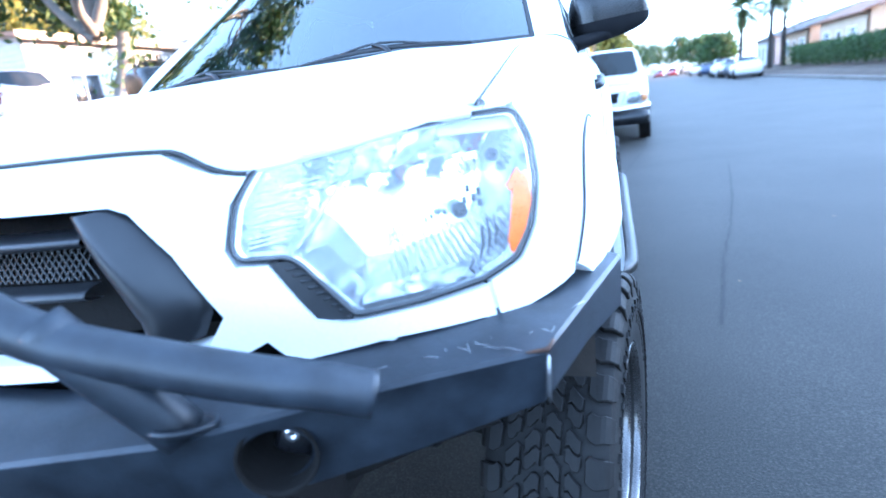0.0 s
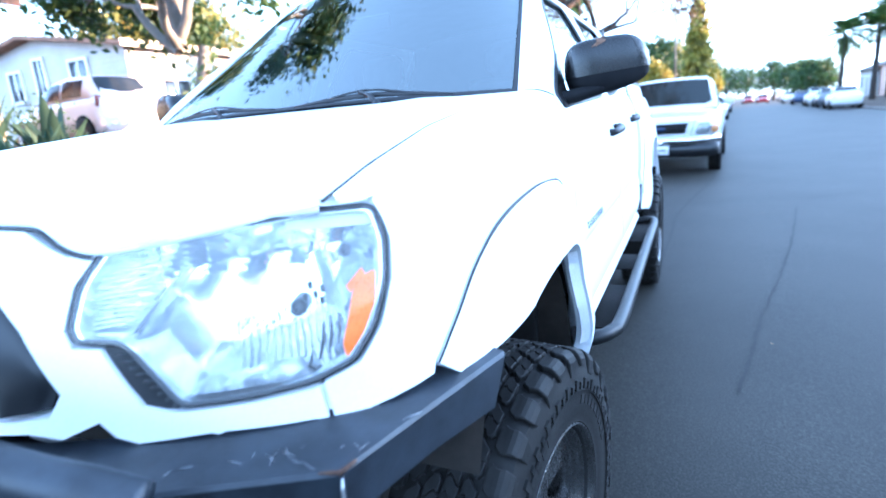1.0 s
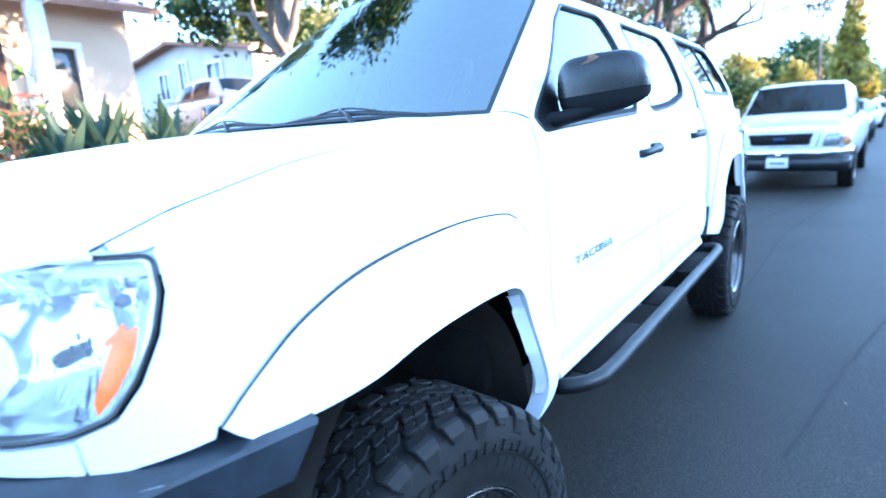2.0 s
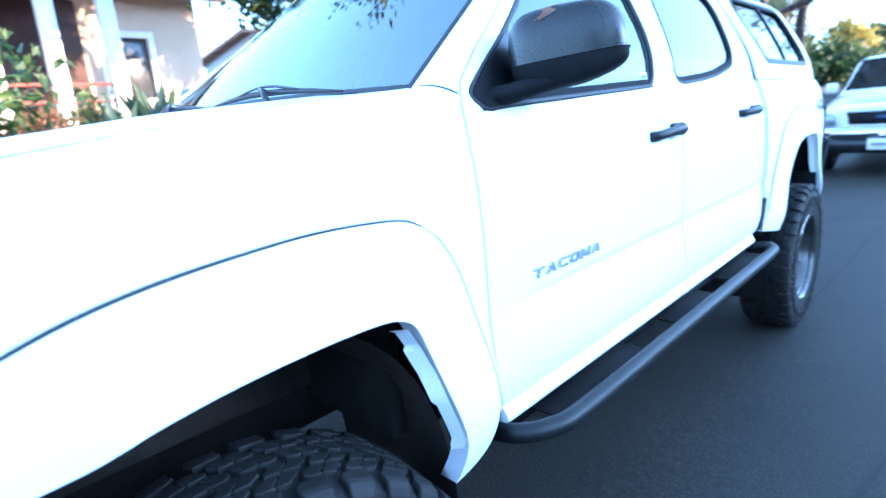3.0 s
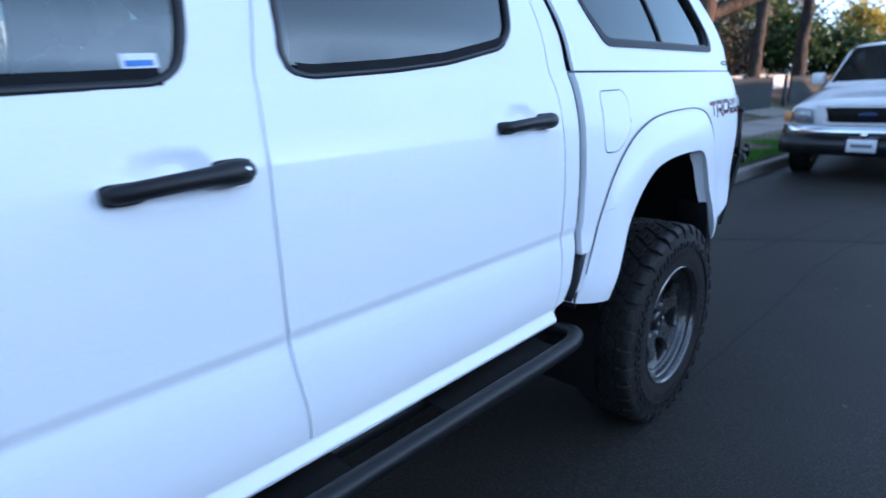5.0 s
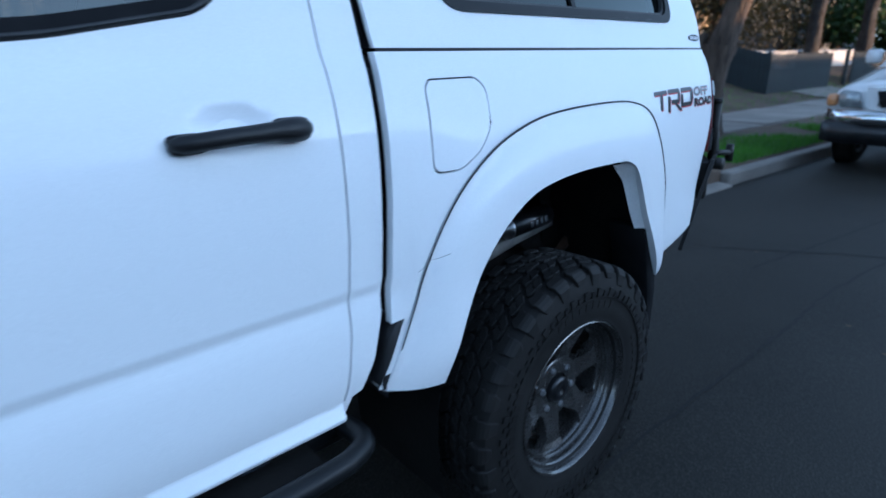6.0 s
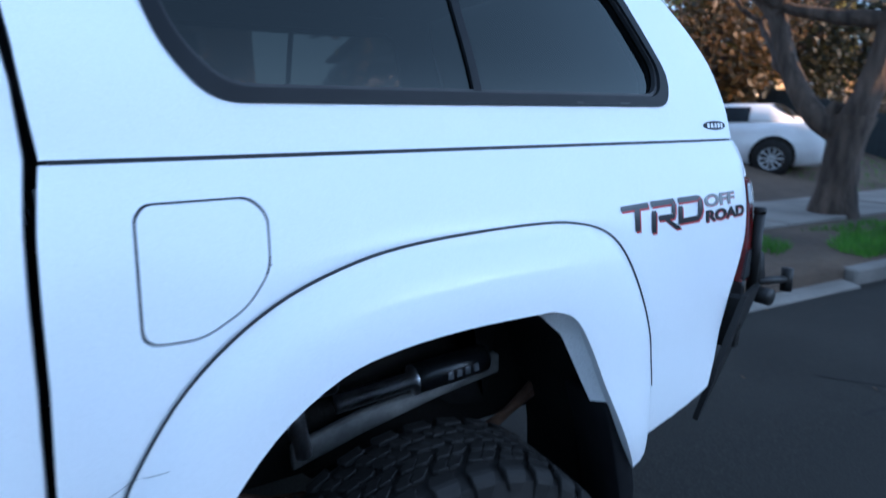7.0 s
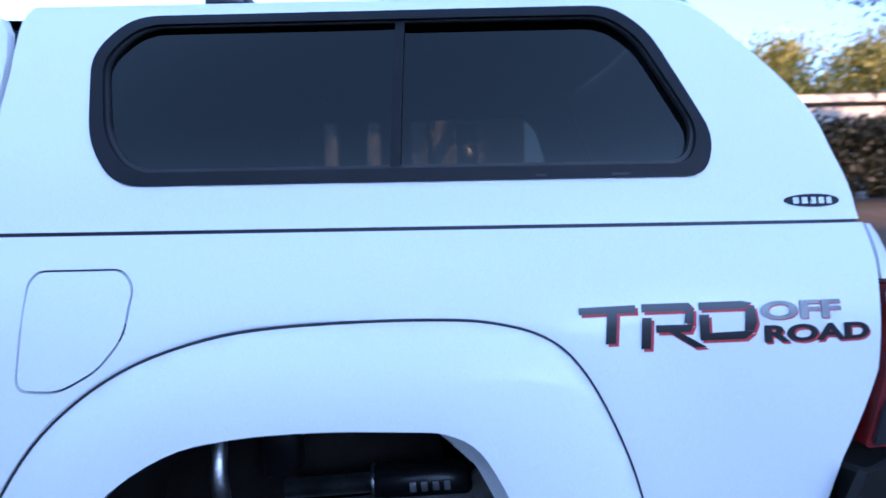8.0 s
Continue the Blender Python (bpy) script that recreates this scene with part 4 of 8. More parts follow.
# Rocker, door jamb shell behind the seams, step bar
both("rocker_panel", shell([(.484, .684), (2.445, .684), (2.44, .640), (.486, .640)], out=lambda s, z: np.interp(z, *SIDE_IN.T) - np.interp(z, [.640, .646, .653, .684], [.013, .006, .004, .021]), depth=.022, step=.011, roll=.001), PAINT)
both("body_shell", join(shell([(-.6, 1.0), (-.5, 1.19), (-.4, 1.24), (.40, 1.31), (.52, 1.33), (1.6, 1.36), (2.57, 1.37), (2.55, .9), (2.45, .62), (.48, .62), (.42, .95), (.30, 1.14), (.2, 1.185), (-.2, 1.175), (-.45, 1.1)], out=-.010, depth=0, step=.035),
                          shell([(.46, 1.36), (.60, 1.50), (.92, 1.745), (1.08, 1.82), (2.50, 1.82), (2.55, 1.70), (2.575, 1.37), (2.42, 1.44), (2.45, 1.70), (2.40, 1.79), (1.72, 1.80), (1.655, 1.72), (1.60, 1.40), (1.51, 1.40), (1.53, 1.6), (1.52, 1.74), (1.46, 1.795), (1.07, 1.79), (.9, 1.70), (.57, 1.46), (.49, 1.37)], out=-.014, depth=0, step=.035)), PAINT)

for sg in (1, -1):
    f_ = (lambda q: q) if sg > 0 else flipped
    rail = spline([(.84, .485, .605), (.930, .490, .625), (.978, .555, .626), (.996, .68, .626), (.998, 1.2, .627), (.998, 1.8, .627), (.998, 2.30, .628), (.985, 2.41, .629), (.945, 2.45, .626), (.84, 2.455, .605)], 8)
    bar = part("step_bar", f_(tube(rail, .0235, 14)), BARPAINT, truck, "black steel tube step bar")
    part("inner_tube", f_(tube([(.838, .50, .592), (.838, 2.46, .592)], .028, 12)), BARPAINT, bar)
    part("step_plate", f_(block(.850, .994, .62, 1.10, .608, .613, .001)), DARK, bar)
    part("step_plate", f_(block(.850, .994, 1.35, 1.62, .608, .613, .001)), DARK, bar)
    part("step_plate", f_(block(.850, .994, 1.90, 2.36, .608, .613, .001)), DARK, bar)
    for yy in (.75, 1.5, 2.25):
        part("bracket", f_(block(.45, .87, yy - .03, yy + .03, .59, .64, .004)), POWDER, bar)

# Cab: roof, pillars, windscreen
def roof_at(u, v):
    a = 2 * u - 1
    x = .607 * a
    y = 1.04 - .0525 * (1 - a * a) + v * (2.49 - 1.04 + .0525 * (1 - a * a))
    dome = 1 - abs(a) ** 2.6
    return (x, y, 1.832 + dome * (.085 + .02 * math.sin(min(1, v * 1.6) * math.pi * .5) - .03 * max(0, v - .75) * 4 * .6))


part("roof", sheet(roof_at, 32, 24), PAINT, truck)


def screen(u, v, k=0.0):
    a = 2 * u - 1
    x = a * (.742 - .135 * v)
    y = .425 - .075 * (1 - a * a) * (1 - .3 * v) + v * .615
    z = 1.397 + v * .437 + .010 * (1 - a * a) + .090 * (1 - abs(a) ** 2.6) * v
    return (x, y + k, z + k)


windscreen = part("windscreen", sheet(lambda u, v: screen(.01 + .98 * u, .01 + .98 * v, .0), 40, 20), SCREENGLASS, truck, "windscreen reflecting the sky")
windscreen.visible_shadow = False
part("screen_band", join(sheet(lambda u, v: screen(.0 + .009 * u, v, .002), 2, 20), sheet(lambda u, v: screen(.991 + .009 * u, v, .002), 2, 20), sheet(lambda u, v: screen(u, .02 * v, .002), 30, 1), sheet(lambda u, v: screen(u, .98 + .02 * v, .002), 30, 1)), SEAL, windscreen, "black border band")


def a_pillar(u, v):
    """From the screen's side edge round to the front door's edge."""
    v = 1.1 * v - .1
    e = Vector(screen(1.0, v))
    zz = 1.372 + v * .452
    s = float(np.interp(zz, [1.327, 1.372, 1.404, 1.474, 1.604, 1.716, 1.790, 1.826], [.452, .470, .484, .559, .739, .895, 1.015, 1.13]))
    d = Vector(skin(s, zz, -.001 if v > 0 else -.004)[0])
    mid = (e + d) / 2 + Vector((.018, -.012, .016))
    return tuple((1 - u) ** 2 * e + 2 * u * (1 - u) * mid + u * u * d)


both("windscreen_pillar", sheet(a_pillar, 8, 24), PAINT)


def cowl(u, v):
    a = 2 * u - 1
    h = hood_at(u, 1.0)
    e = screen(u, .012)
    return (h[0] * (1 - v) + e[0] * v, h[1] + .004 + v * (e[1] - h[1]), (h[2] - .018) * (1 - v) + (e[2] - .004) * v)


part("cowl_panel", sheet(cowl, 40, 3), PLASTIC, truck, "black cowl panel")


both("cowl_corner", sheet(lambda u, v: tuple(Vector(skin(.449 + .025 * u, 1.346 + .026 * u, -.003)[0]) * (1 - v) + (Vector(screen(1.0, 0)) + Vector((.002, -.004 + .006 * u, -.006 + .004 * u))) * v), 3, 5), PAINT)
both("pillar_seam", tube([tuple(Vector(a_pillar(u, .10)) + Vector((.0008, -.0006, .0006))) for u in np.linspace(.12, .97, 9)], [.0006, .0010, .0012, .0014, .0015, .0016, .0016, .0015, .0012], 5, False), SEAL, truck, "thin seam below the pillar")
for xp, xa, xb in ((.33, .56, .0), (-.30, -.08, -.66)):
    at = lambda x, up, fwd: Vector(screen(.5 + x / 1.484, .008)) + Vector((0, -fwd, up))
    base, top = at(xp, -.012, .045), at(xp - .07, .030, .020)
    wiper = part("wiper", tube([base[:], (base * .6 + top * .4 + Vector((0, 0, .012)))[:], top[:], at((xa + xb) / 2 + .02, .016, .012)[:]], [.009, .008, .006, .004], 8), PLASTIC, truck, "black wiper arm and blade")
    part("wiper_blade", tube([at(xa + (xb - xa) * u, .004 + .014 * math.sin(math.pi * u), .012)[:] for u in np.linspace(0, 1, 13)], [.003, .0045, .006, .0075, .008, .0085, .009, .0085, .008, .0075, .006, .0045, .003], 6), SEAL, wiper)
    part("blade_bridge", tube([at(xa + (xb - xa) * u, .016 + .018 * math.sin(math.pi * (u - .25) * 2), .016)[:] for u in np.linspace(.25, .75, 9)], .0035, 6), PLASTIC, wiper)
    part("wiper_pivot", moved(lathe([(-.01, .013), (.008, .012), (.014, .005)], 14, "z"), Matrix.Translation(base)), PLASTIC, wiper)

# Rear wall of the cab and floor, so the cab is closed
part("cab_back", join(sheet(lambda u, v: (.80 * (2 * u - 1) * (1 - .25 * v), 2.575 - .10 * max(0, v - .6) / .4, .75 + v * 1.08), 8, 8, True)), SEAL, truck)
part("cab_floor", block(-.84, .84, .30, 2.58, .70, .74), DARK, truck)
part("firewall", block(-.82, .82, .22, .26, .70, 1.36), DARK, truck)

# Door mirrors: a rounded cap over a darker underside with a sharp lip between them
MIRRORCAP = surface("black_mirror_plastic", (0.0045, 0.0044, 0.0044), (0.0095, 0.0092, 0.009), 0.27, fine=500, coarse=14, relief=0.10, depth=0.0005)
MIR_C, MIR_TURN = Vector((.948, .705, 1.438)), radians(24)


def mirror_at(th, ph, grow=1.0):
    """th round the housing (0 outwards), ph from -90 under the lip to 90 on top, in degrees."""
    c, s = math.cos(radians(th)), math.sin(radians(th))
    cp, sp = math.cos(radians(ph)), math.sin(radians(ph))
    pw = lambda q, e: math.copysign(abs(q) ** e, q)
    if ph >= 0:
        r, z = cp ** .36, .108 * sp ** .66
        lean = .008 * sp
    else:
        r, z = cp ** .36, -.060 * abs(sp) ** .75
        lean = .016 * sp
    ax = pw(c, .52) * .124 * r * grow * (1 + (.06 * (1 - abs(sp)) if c > 0 else 0)) - lean
    ay = pw(s, .58) * (.072 if s < 0 else .060) * r * grow
    # the top falls away a little outwards, and the underside thins towards the outer tip
    if ph < 0:
        z *= 1 - .40 * max(0, ax / .124) ** 1.5
    else:
        z *= 1 - .10 * max(0, ax / .124) ** 2
    return MIR_C + Vector((ax * math.cos(MIR_TURN) - ay * math.sin(MIR_TURN), ax * math.sin(MIR_TURN) + ay * math.cos(MIR_TURN), z + .011 * (ax / .12)))


def mirror_arm():
    """A flattened wedge from the door's corner to under the housing."""
    P, F = tube(spline([(.822, .590, 1.366), (.865, .612, 1.373), (.905, .640, 1.384), (.955, .676, 1.398)], 5), np.linspace(.036, .030, 16), 16)
    return [(x, y, z - .35 * (z - (1.366 + (x - .822) * .24))) for x, y, z in P], F


for sg in (1, -1):
    f_ = (lambda q: q) if sg > 0 else flipped
    mir = part("door_mirror", f_(sheet(lambda u, v: mirror_at(360 * u, 90 * v)[:], 64, 20)), MIRRORCAP, truck, "black plastic door mirror with a sun-faded patch")
    part("underside", f_(sheet(lambda u, v: mirror_at(360 * u, -90 * v, .975)[:], 56, 12, True)), BELT, mir)
    part("mirror_arm", f_(mirror_arm()), BELT, mir)
    part("mirror_glass", f_(moved(block(-.085, .085, .046, .054, -.015, .080, .003), Matrix.Translation(MIR_C) @ Matrix.Rotation(MIR_TURN, 4, "Z"))), CHROME, mir, "mirror glass")
    part("seam_line", f_(tube([mirror_at(-64, p, 1.002)[:] for p in np.linspace(4, 74, 14)], .0011, 5, False)), SEAL, mir)
    part("faded_patch", f_(sheet(lambda u, v: (mirror_at(-104 + 7 * u + 5 * math.sin(v * 5) + 14 * v * v, 40 + 34 * v - 3 * math.sin(u * 9)) + Vector((0, -.0012, .0010)))[:], 6, 10)), RUSTY, mir, "brown worn patch")

# Load bed: side, fuel flap, tail
FUEL = rounded([(2.702, 1.140), (2.711, 1.319), (2.725, 1.336), (2.868, 1.337), (2.892, 1.310), (2.885, 1.227), (2.844, 1.175), (2.778, 1.139)], .024)
bed_line = [(2.612, 1.391), (2.603, 1.30), (2.593, 1.103), (2.579, .941), (2.566, .838), *[tuple(p + (-.004, .004)) for p in REAR_TOP[7:36]], *[tuple(p + (.0004, .0006)) for p in REAR_TOP[36:]],
            (3.74, .692), (3.970, .762), (4.060, 1.005), (4.130, 1.150), (4.150, 1.25), (4.165, 1.31), (4.180, 1.391)]
both("bed_side", shell(bed_line, [FUEL], depth=.022, step=.026), PAINT)
both("rear_wheel_flare", shell([*REAR_TOP, *REAR_LOW], out=bulge(REAR_TOP, REAR_LOW, .052), depth=.05, step=.024), PAINT)
flap = part("fuel_flap", shell((FUEL - FUEL.mean(0)) * .957 + FUEL.mean(0), out=.0005, depth=.012, step=.03), PAINT, truck)
# Dark grey recess: the groove's shadow is put into its colour.
part("flap_recess", shell(FUEL, out=-.010, depth=0, step=.03), GREYPLASTIC, flap, "gap round the flap, its shadow given in dark grey")
part("flap_catch", shell(rounded([(2.868, 1.222), (2.878, 1.250), (2.888, 1.248), (2.884, 1.222)], .004), out=-.001, depth=.004, step=.01), SEAL, flap, "dark finger notch")
both("bed_inner", shell([(2.60, 1.36), (4.15, 1.36), (4.02, .9), (3.75, .70), (3.70, 1.0), (3.58, 1.2), (3.4, 1.235), (3.1, 1.215), (2.85, 1.09), (2.64, .9)], out=-.034, depth=0, step=.05), SEAL)
part("bed_front", block(-.80, .80, 2.625, 2.645, .72, 1.385), SEAL, truck)
part("bed_floor", block(-.60, .60, 2.64, 4.14, 1.00, 1.03), DARK, truck)
both("bed_wall", block(.58, .60, 2.66, 4.10, 1.03, 1.37), DARK)
both("tailgate", shell([(4.36, .79), (4.36, 1.385), (TAIL, 1.385), (TAIL, .79)], depth=.03, step=.06), PAINT)
both("tail_top_corner", shell([(4.172, 1.295), (4.192, 1.388), (4.35, 1.388), (4.35, 1.295)], depth=.02, step=.03), PAINT)
for sg in (1, -1):
    f_ = (lambda q: q) if sg > 0 else flipped
    light = part("tail_light", f_(shell(rounded([(4.098, 1.020), (4.142, 1.150), (4.164, 1.25), (4.176, 1.288), (4.345, 1.290), (4.345, 1.010)], .01), out=lambda s, z: .002 + .006 * np.clip((s - 4.07) / .12, 0, 1), depth=.03, step=.03)), RED, truck, "red tail light with a clear middle")
    part("reverse_lens", f_(shell(rounded([(4.158, 1.225), (4.166, 1.278), (4.34, 1.280), (4.34, 1.225)], .008), out=.011, depth=.006, step=.03)), CLEARLENS, light, "clear reversing lens")
    part("lower_lens", f_(shell(rounded([(4.110, 1.026), (4.135, 1.100), (4.34, 1.100), (4.34, 1.022)], .008), out=.010, depth=.006, step=.03)), GREYPLASTIC, light, "dark lower lens")

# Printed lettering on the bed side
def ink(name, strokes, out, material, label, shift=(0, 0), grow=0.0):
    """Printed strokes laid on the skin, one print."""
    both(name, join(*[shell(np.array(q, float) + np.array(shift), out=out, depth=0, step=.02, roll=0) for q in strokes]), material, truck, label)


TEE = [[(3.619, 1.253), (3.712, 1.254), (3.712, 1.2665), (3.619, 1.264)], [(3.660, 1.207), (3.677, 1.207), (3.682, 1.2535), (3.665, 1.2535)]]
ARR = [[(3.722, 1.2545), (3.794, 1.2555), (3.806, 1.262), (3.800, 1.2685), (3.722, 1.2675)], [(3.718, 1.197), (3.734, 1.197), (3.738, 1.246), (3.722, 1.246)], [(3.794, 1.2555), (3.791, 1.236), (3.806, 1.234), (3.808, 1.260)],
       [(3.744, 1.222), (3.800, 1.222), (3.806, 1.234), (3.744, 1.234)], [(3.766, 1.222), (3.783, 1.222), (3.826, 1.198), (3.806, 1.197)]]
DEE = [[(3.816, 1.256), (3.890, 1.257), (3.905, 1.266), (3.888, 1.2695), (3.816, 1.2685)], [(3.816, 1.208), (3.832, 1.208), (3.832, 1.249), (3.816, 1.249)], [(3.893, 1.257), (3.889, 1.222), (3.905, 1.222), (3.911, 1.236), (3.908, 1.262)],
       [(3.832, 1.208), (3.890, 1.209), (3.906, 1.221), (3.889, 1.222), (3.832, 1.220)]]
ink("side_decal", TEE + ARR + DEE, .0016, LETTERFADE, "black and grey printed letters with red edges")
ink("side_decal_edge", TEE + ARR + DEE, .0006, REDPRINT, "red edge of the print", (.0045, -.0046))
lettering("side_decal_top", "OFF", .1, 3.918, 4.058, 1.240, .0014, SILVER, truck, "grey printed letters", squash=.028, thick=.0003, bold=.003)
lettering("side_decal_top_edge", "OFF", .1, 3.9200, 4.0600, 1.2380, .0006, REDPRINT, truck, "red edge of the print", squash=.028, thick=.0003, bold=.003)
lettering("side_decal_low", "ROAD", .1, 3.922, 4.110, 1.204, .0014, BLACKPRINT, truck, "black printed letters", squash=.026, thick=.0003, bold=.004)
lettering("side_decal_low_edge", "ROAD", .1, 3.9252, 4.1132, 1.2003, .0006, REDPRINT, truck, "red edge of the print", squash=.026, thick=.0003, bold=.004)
for a, b in (((2.628, .945), (2.715, .968)),):
    both("scratch", tube([skin(a[0] + (b[0] - a[0]) * u, a[1] + (b[1] - a[1]) * u, float(bulge(REAR_TOP, REAR_LOW, .052)(np.array([a[0] + (b[0] - a[0]) * u]), np.array([a[1] + (b[1] - a[1]) * u]))[0]) + .0004)[0] for u in np.linspace(0, 1, 8)], .0005, 4, False), GREYPLASTIC, truck, "thin grey scratch")

# Front bumper: folded steel with tube hoops
def steel_fold(pts_top, pts_low, inset_top, inset_low, zt, zl):
    """A folded plate: sloping top, upright face and a turned-under foot."""
    P, F = [], []
    n = len(pts_top)
    c = Vector((0, -.3, 0))
    for k in range(n):
        x, y = pts_top[k]
        xl, yl = pts_low[k]
        inx, iny = inset_top[k]
        P += [(inx, iny, zt[k] + .010), (x - .004 * (x > .9), y + .004, zt[k] + .001), (x, y - .001, zt[k] - .004), (xl, yl, zl[k] + .004), (xl - .004, yl + .006, zl[k]), (inx, iny + .02, zl[k] + .012)]
    for k in range(n - 1):
        for j in range(5):
            if j == 2 and k in (2, 3):
                continue
            a, b = k * 6 + j, (k + 1) * 6 + j
            F.append((a, a + 1, b + 1, b))
    F.append(tuple((n - 1) * 6 + j for j in range(6)))
    # the face round the fog lamp, with its round opening
    th = np.linspace(0, 2 * math.pi, 28, endpoint=False)
    hole = np.stack([.115 + .042 * np.cos(th), .058 + .042 * np.sin(th)], -1)
    Q, T = fill(np.array([(0, 0), (.286, 0), (.286, .125), (0, .125)]), [hole], .03)
    k0 = len(P)
    for a, b in Q:
        i = min(1, int(a / .143))
        w = a / .143 - i
        top = Vector(P[(2 + i) * 6 + 2]).lerp(Vector(P[(3 + i) * 6 + 2]), w)
        low = Vector(P[(2 + i) * 6 + 3]).lerp(Vector(P[(3 + i) * 6 + 3]), w)
        P.append(tuple(top.lerp(low, b / .125)))
    F += [tuple(k0 + i for i in reversed(t)) for t in T]
    return P, F


tops = [(0, -1.0), (.24, -.990), (.47, -.925), (.60, -.866), (.73, -.806), (.866, -.742), (.91, -.585), (.953, -.424)]
lows = [(0, -.945), (.24, -.935), (.45, -.880), (.585, -.832), (.72, -.784), (.860, -.733), (.905, -.582), (.950, -.475)]
ins = [(0, -.84), (.24, -.835), (.42, -.79), (.55, -.755), (.66, -.712), (.785, -.645), (.84, -.53), (.895, -.41)]
fold = steel_fold(tops, lows, ins, ins, [.935, .935, .940, .952, .962, .968, .974, .979], [.775, .775, .800, .826, .855, .893, .902, .910])
bumper = part("front_bumper", join(fold, flipped(fold)), POWDER, truck, "black powder-coated steel bumper, scuffed at its corner", smooth=True, sharp=25)
part("lower_pan", prism([(-.36, -.955), (.36, -.955), (.44, -.88), (.44, -.62), (-.44, -.62), (-.44, -.88)], .70, .785, "z", .01), FRAMEBLACK, bumper, smooth=False)
for sg in (1, -1):
    f_ = (lambda q: q) if sg > 0 else flipped
    hoop = spline([(0, -.975, 1.19), (.16, -.975, 1.185), (.27, -.970, 1.150), (.40, -.952, 1.078), (.50, -.925, 1.040), (.60, -.898, 1.009), (.655, -.878, .993), (.702, -.856, .972)], 7)
    part("hoop_tube", f_(tube(hoop, .0255, 16)), POWDER, bumper, "black steel tube")
    part("strut_tube", f_(tube(spline([(.40, -.950, 1.09), (.445, -.935, 1.03), (.495, -.905, .945)], 5), .027, 16)), POWDER, bumper, "black steel tube")
    part("weld", f_(tube([(.495 + .034 * math.cos(w), -.905 + .034 * math.sin(w), .955 - .010 * math.sin(w)) for w in np.linspace(0, 2 * math.pi, 20)], .004, 5, False)), POWDER, bumper)
    fc = Vector((.575, -.868, .893))
    fdir = Vector((.42, -.90, .06)).normalized()
    fturn = Vector((0, 0, 1)).rotation_difference(fdir).to_matrix().to_4x4()
    part("fog_tube", f_(moved(lathe([(.004, .047), (.006, .043), (.0, .041), (-.075, .041), (-.078, .001)], 36, "z"), Matrix.Translation(fc) @ fturn)), DARK, bumper, "round fog lamp opening")
    fl = part("fog_lamp", f_(moved(block(-.018, .030, -.026, .022, -.07, -.030, .006), Matrix.Translation(fc + Vector((.020, 0, .014))) @ fturn)), PLASTIC, bumper, "small square fog lamp")
    part("fog_lens", f_(moved(lathe([(-.030, .001), (-.026, .006), (-.028, .009)], 14, "z"), Matrix.Translation(fc + Vector((.018, 0, .014))) @ fturn)), CHROME, fl, "bright lamp lens")
    part("shackle_tab", f_(prism([(-.985, .83), (-1.06, .84), (-1.075, .87), (-1.06, .90), (-.985, .91)], .30, .33, "x", .004)), POWDER, bumper)
    part("corner_scuff", f_(tube([(.869, -.7435, .962), (.868, -.744, .94), (.8665, -.7435, .915), (.8665, -.742, .900)], [.001, .0026, .002, .001], 6)), STEEL, bumper, "bare metal scuff")
    rs = random.Random(17)
    marks = []
    for k in range(15):
        x = rs.uniform(.66, .90)
        y = float(np.interp(x, [.60, .73, .866, .91, .953], [-.866, -.806, -.742, -.585, -.424])) + rs.uniform(.012, .055)
        z = float(np.interp(x, [.60, .73, .866, .91, .953], [.954, .964, .970, .976, .981])) + .0035
        a, L = rs.uniform(-.6, 2.4), rs.uniform(.006, .030)
        marks.append(tube([(x, y, z), (x + L * math.cos(a) * .5, y + L * math.sin(a) * .5, z + .0006), (x + L * math.cos(a), y + L * math.sin(a), z)], [.0002, .0005, .0002], 4))
    tagged(part("scratches", f_(join(*marks)), STEEL, bumper, "fine bare-metal scratches"), kind="stuff")
    part("corner_rust", f_(tube([(.845, -.752, .9695), (.868, -.744, .9695), (.873, -.72, .9705)], [.001, .0035, .002], 6)), RUSTY, bumper, "rusty fold")
    part("fascia_clip", f_(moved(block(-.012, .012, -.006, .006, -.03, .0, .004), Matrix.Translation(skin(-.845, .976, -.012)[0]))), PLASTIC if False else CLEARLENS, truck, "torn white clip")

# Wheels
def tyre_profile(u, h, r):
    """A place across the tyre: u from the middle over the shoulder and down the side, h above the surface."""
    crown, bend = .112, .034
    if u <= crown:
        return u, r - .05 * u * u + h
    a = min((u - crown) / bend, 1.45)
    x, rr = crown + bend * math.sin(a) * 1.02, r - .0006 - bend * (1 - math.cos(a))
    left = max(0, u - crown - bend * 1.45)
    return x + h * math.sin(a) * .9, rr - left + h * max(0, math.cos(a))


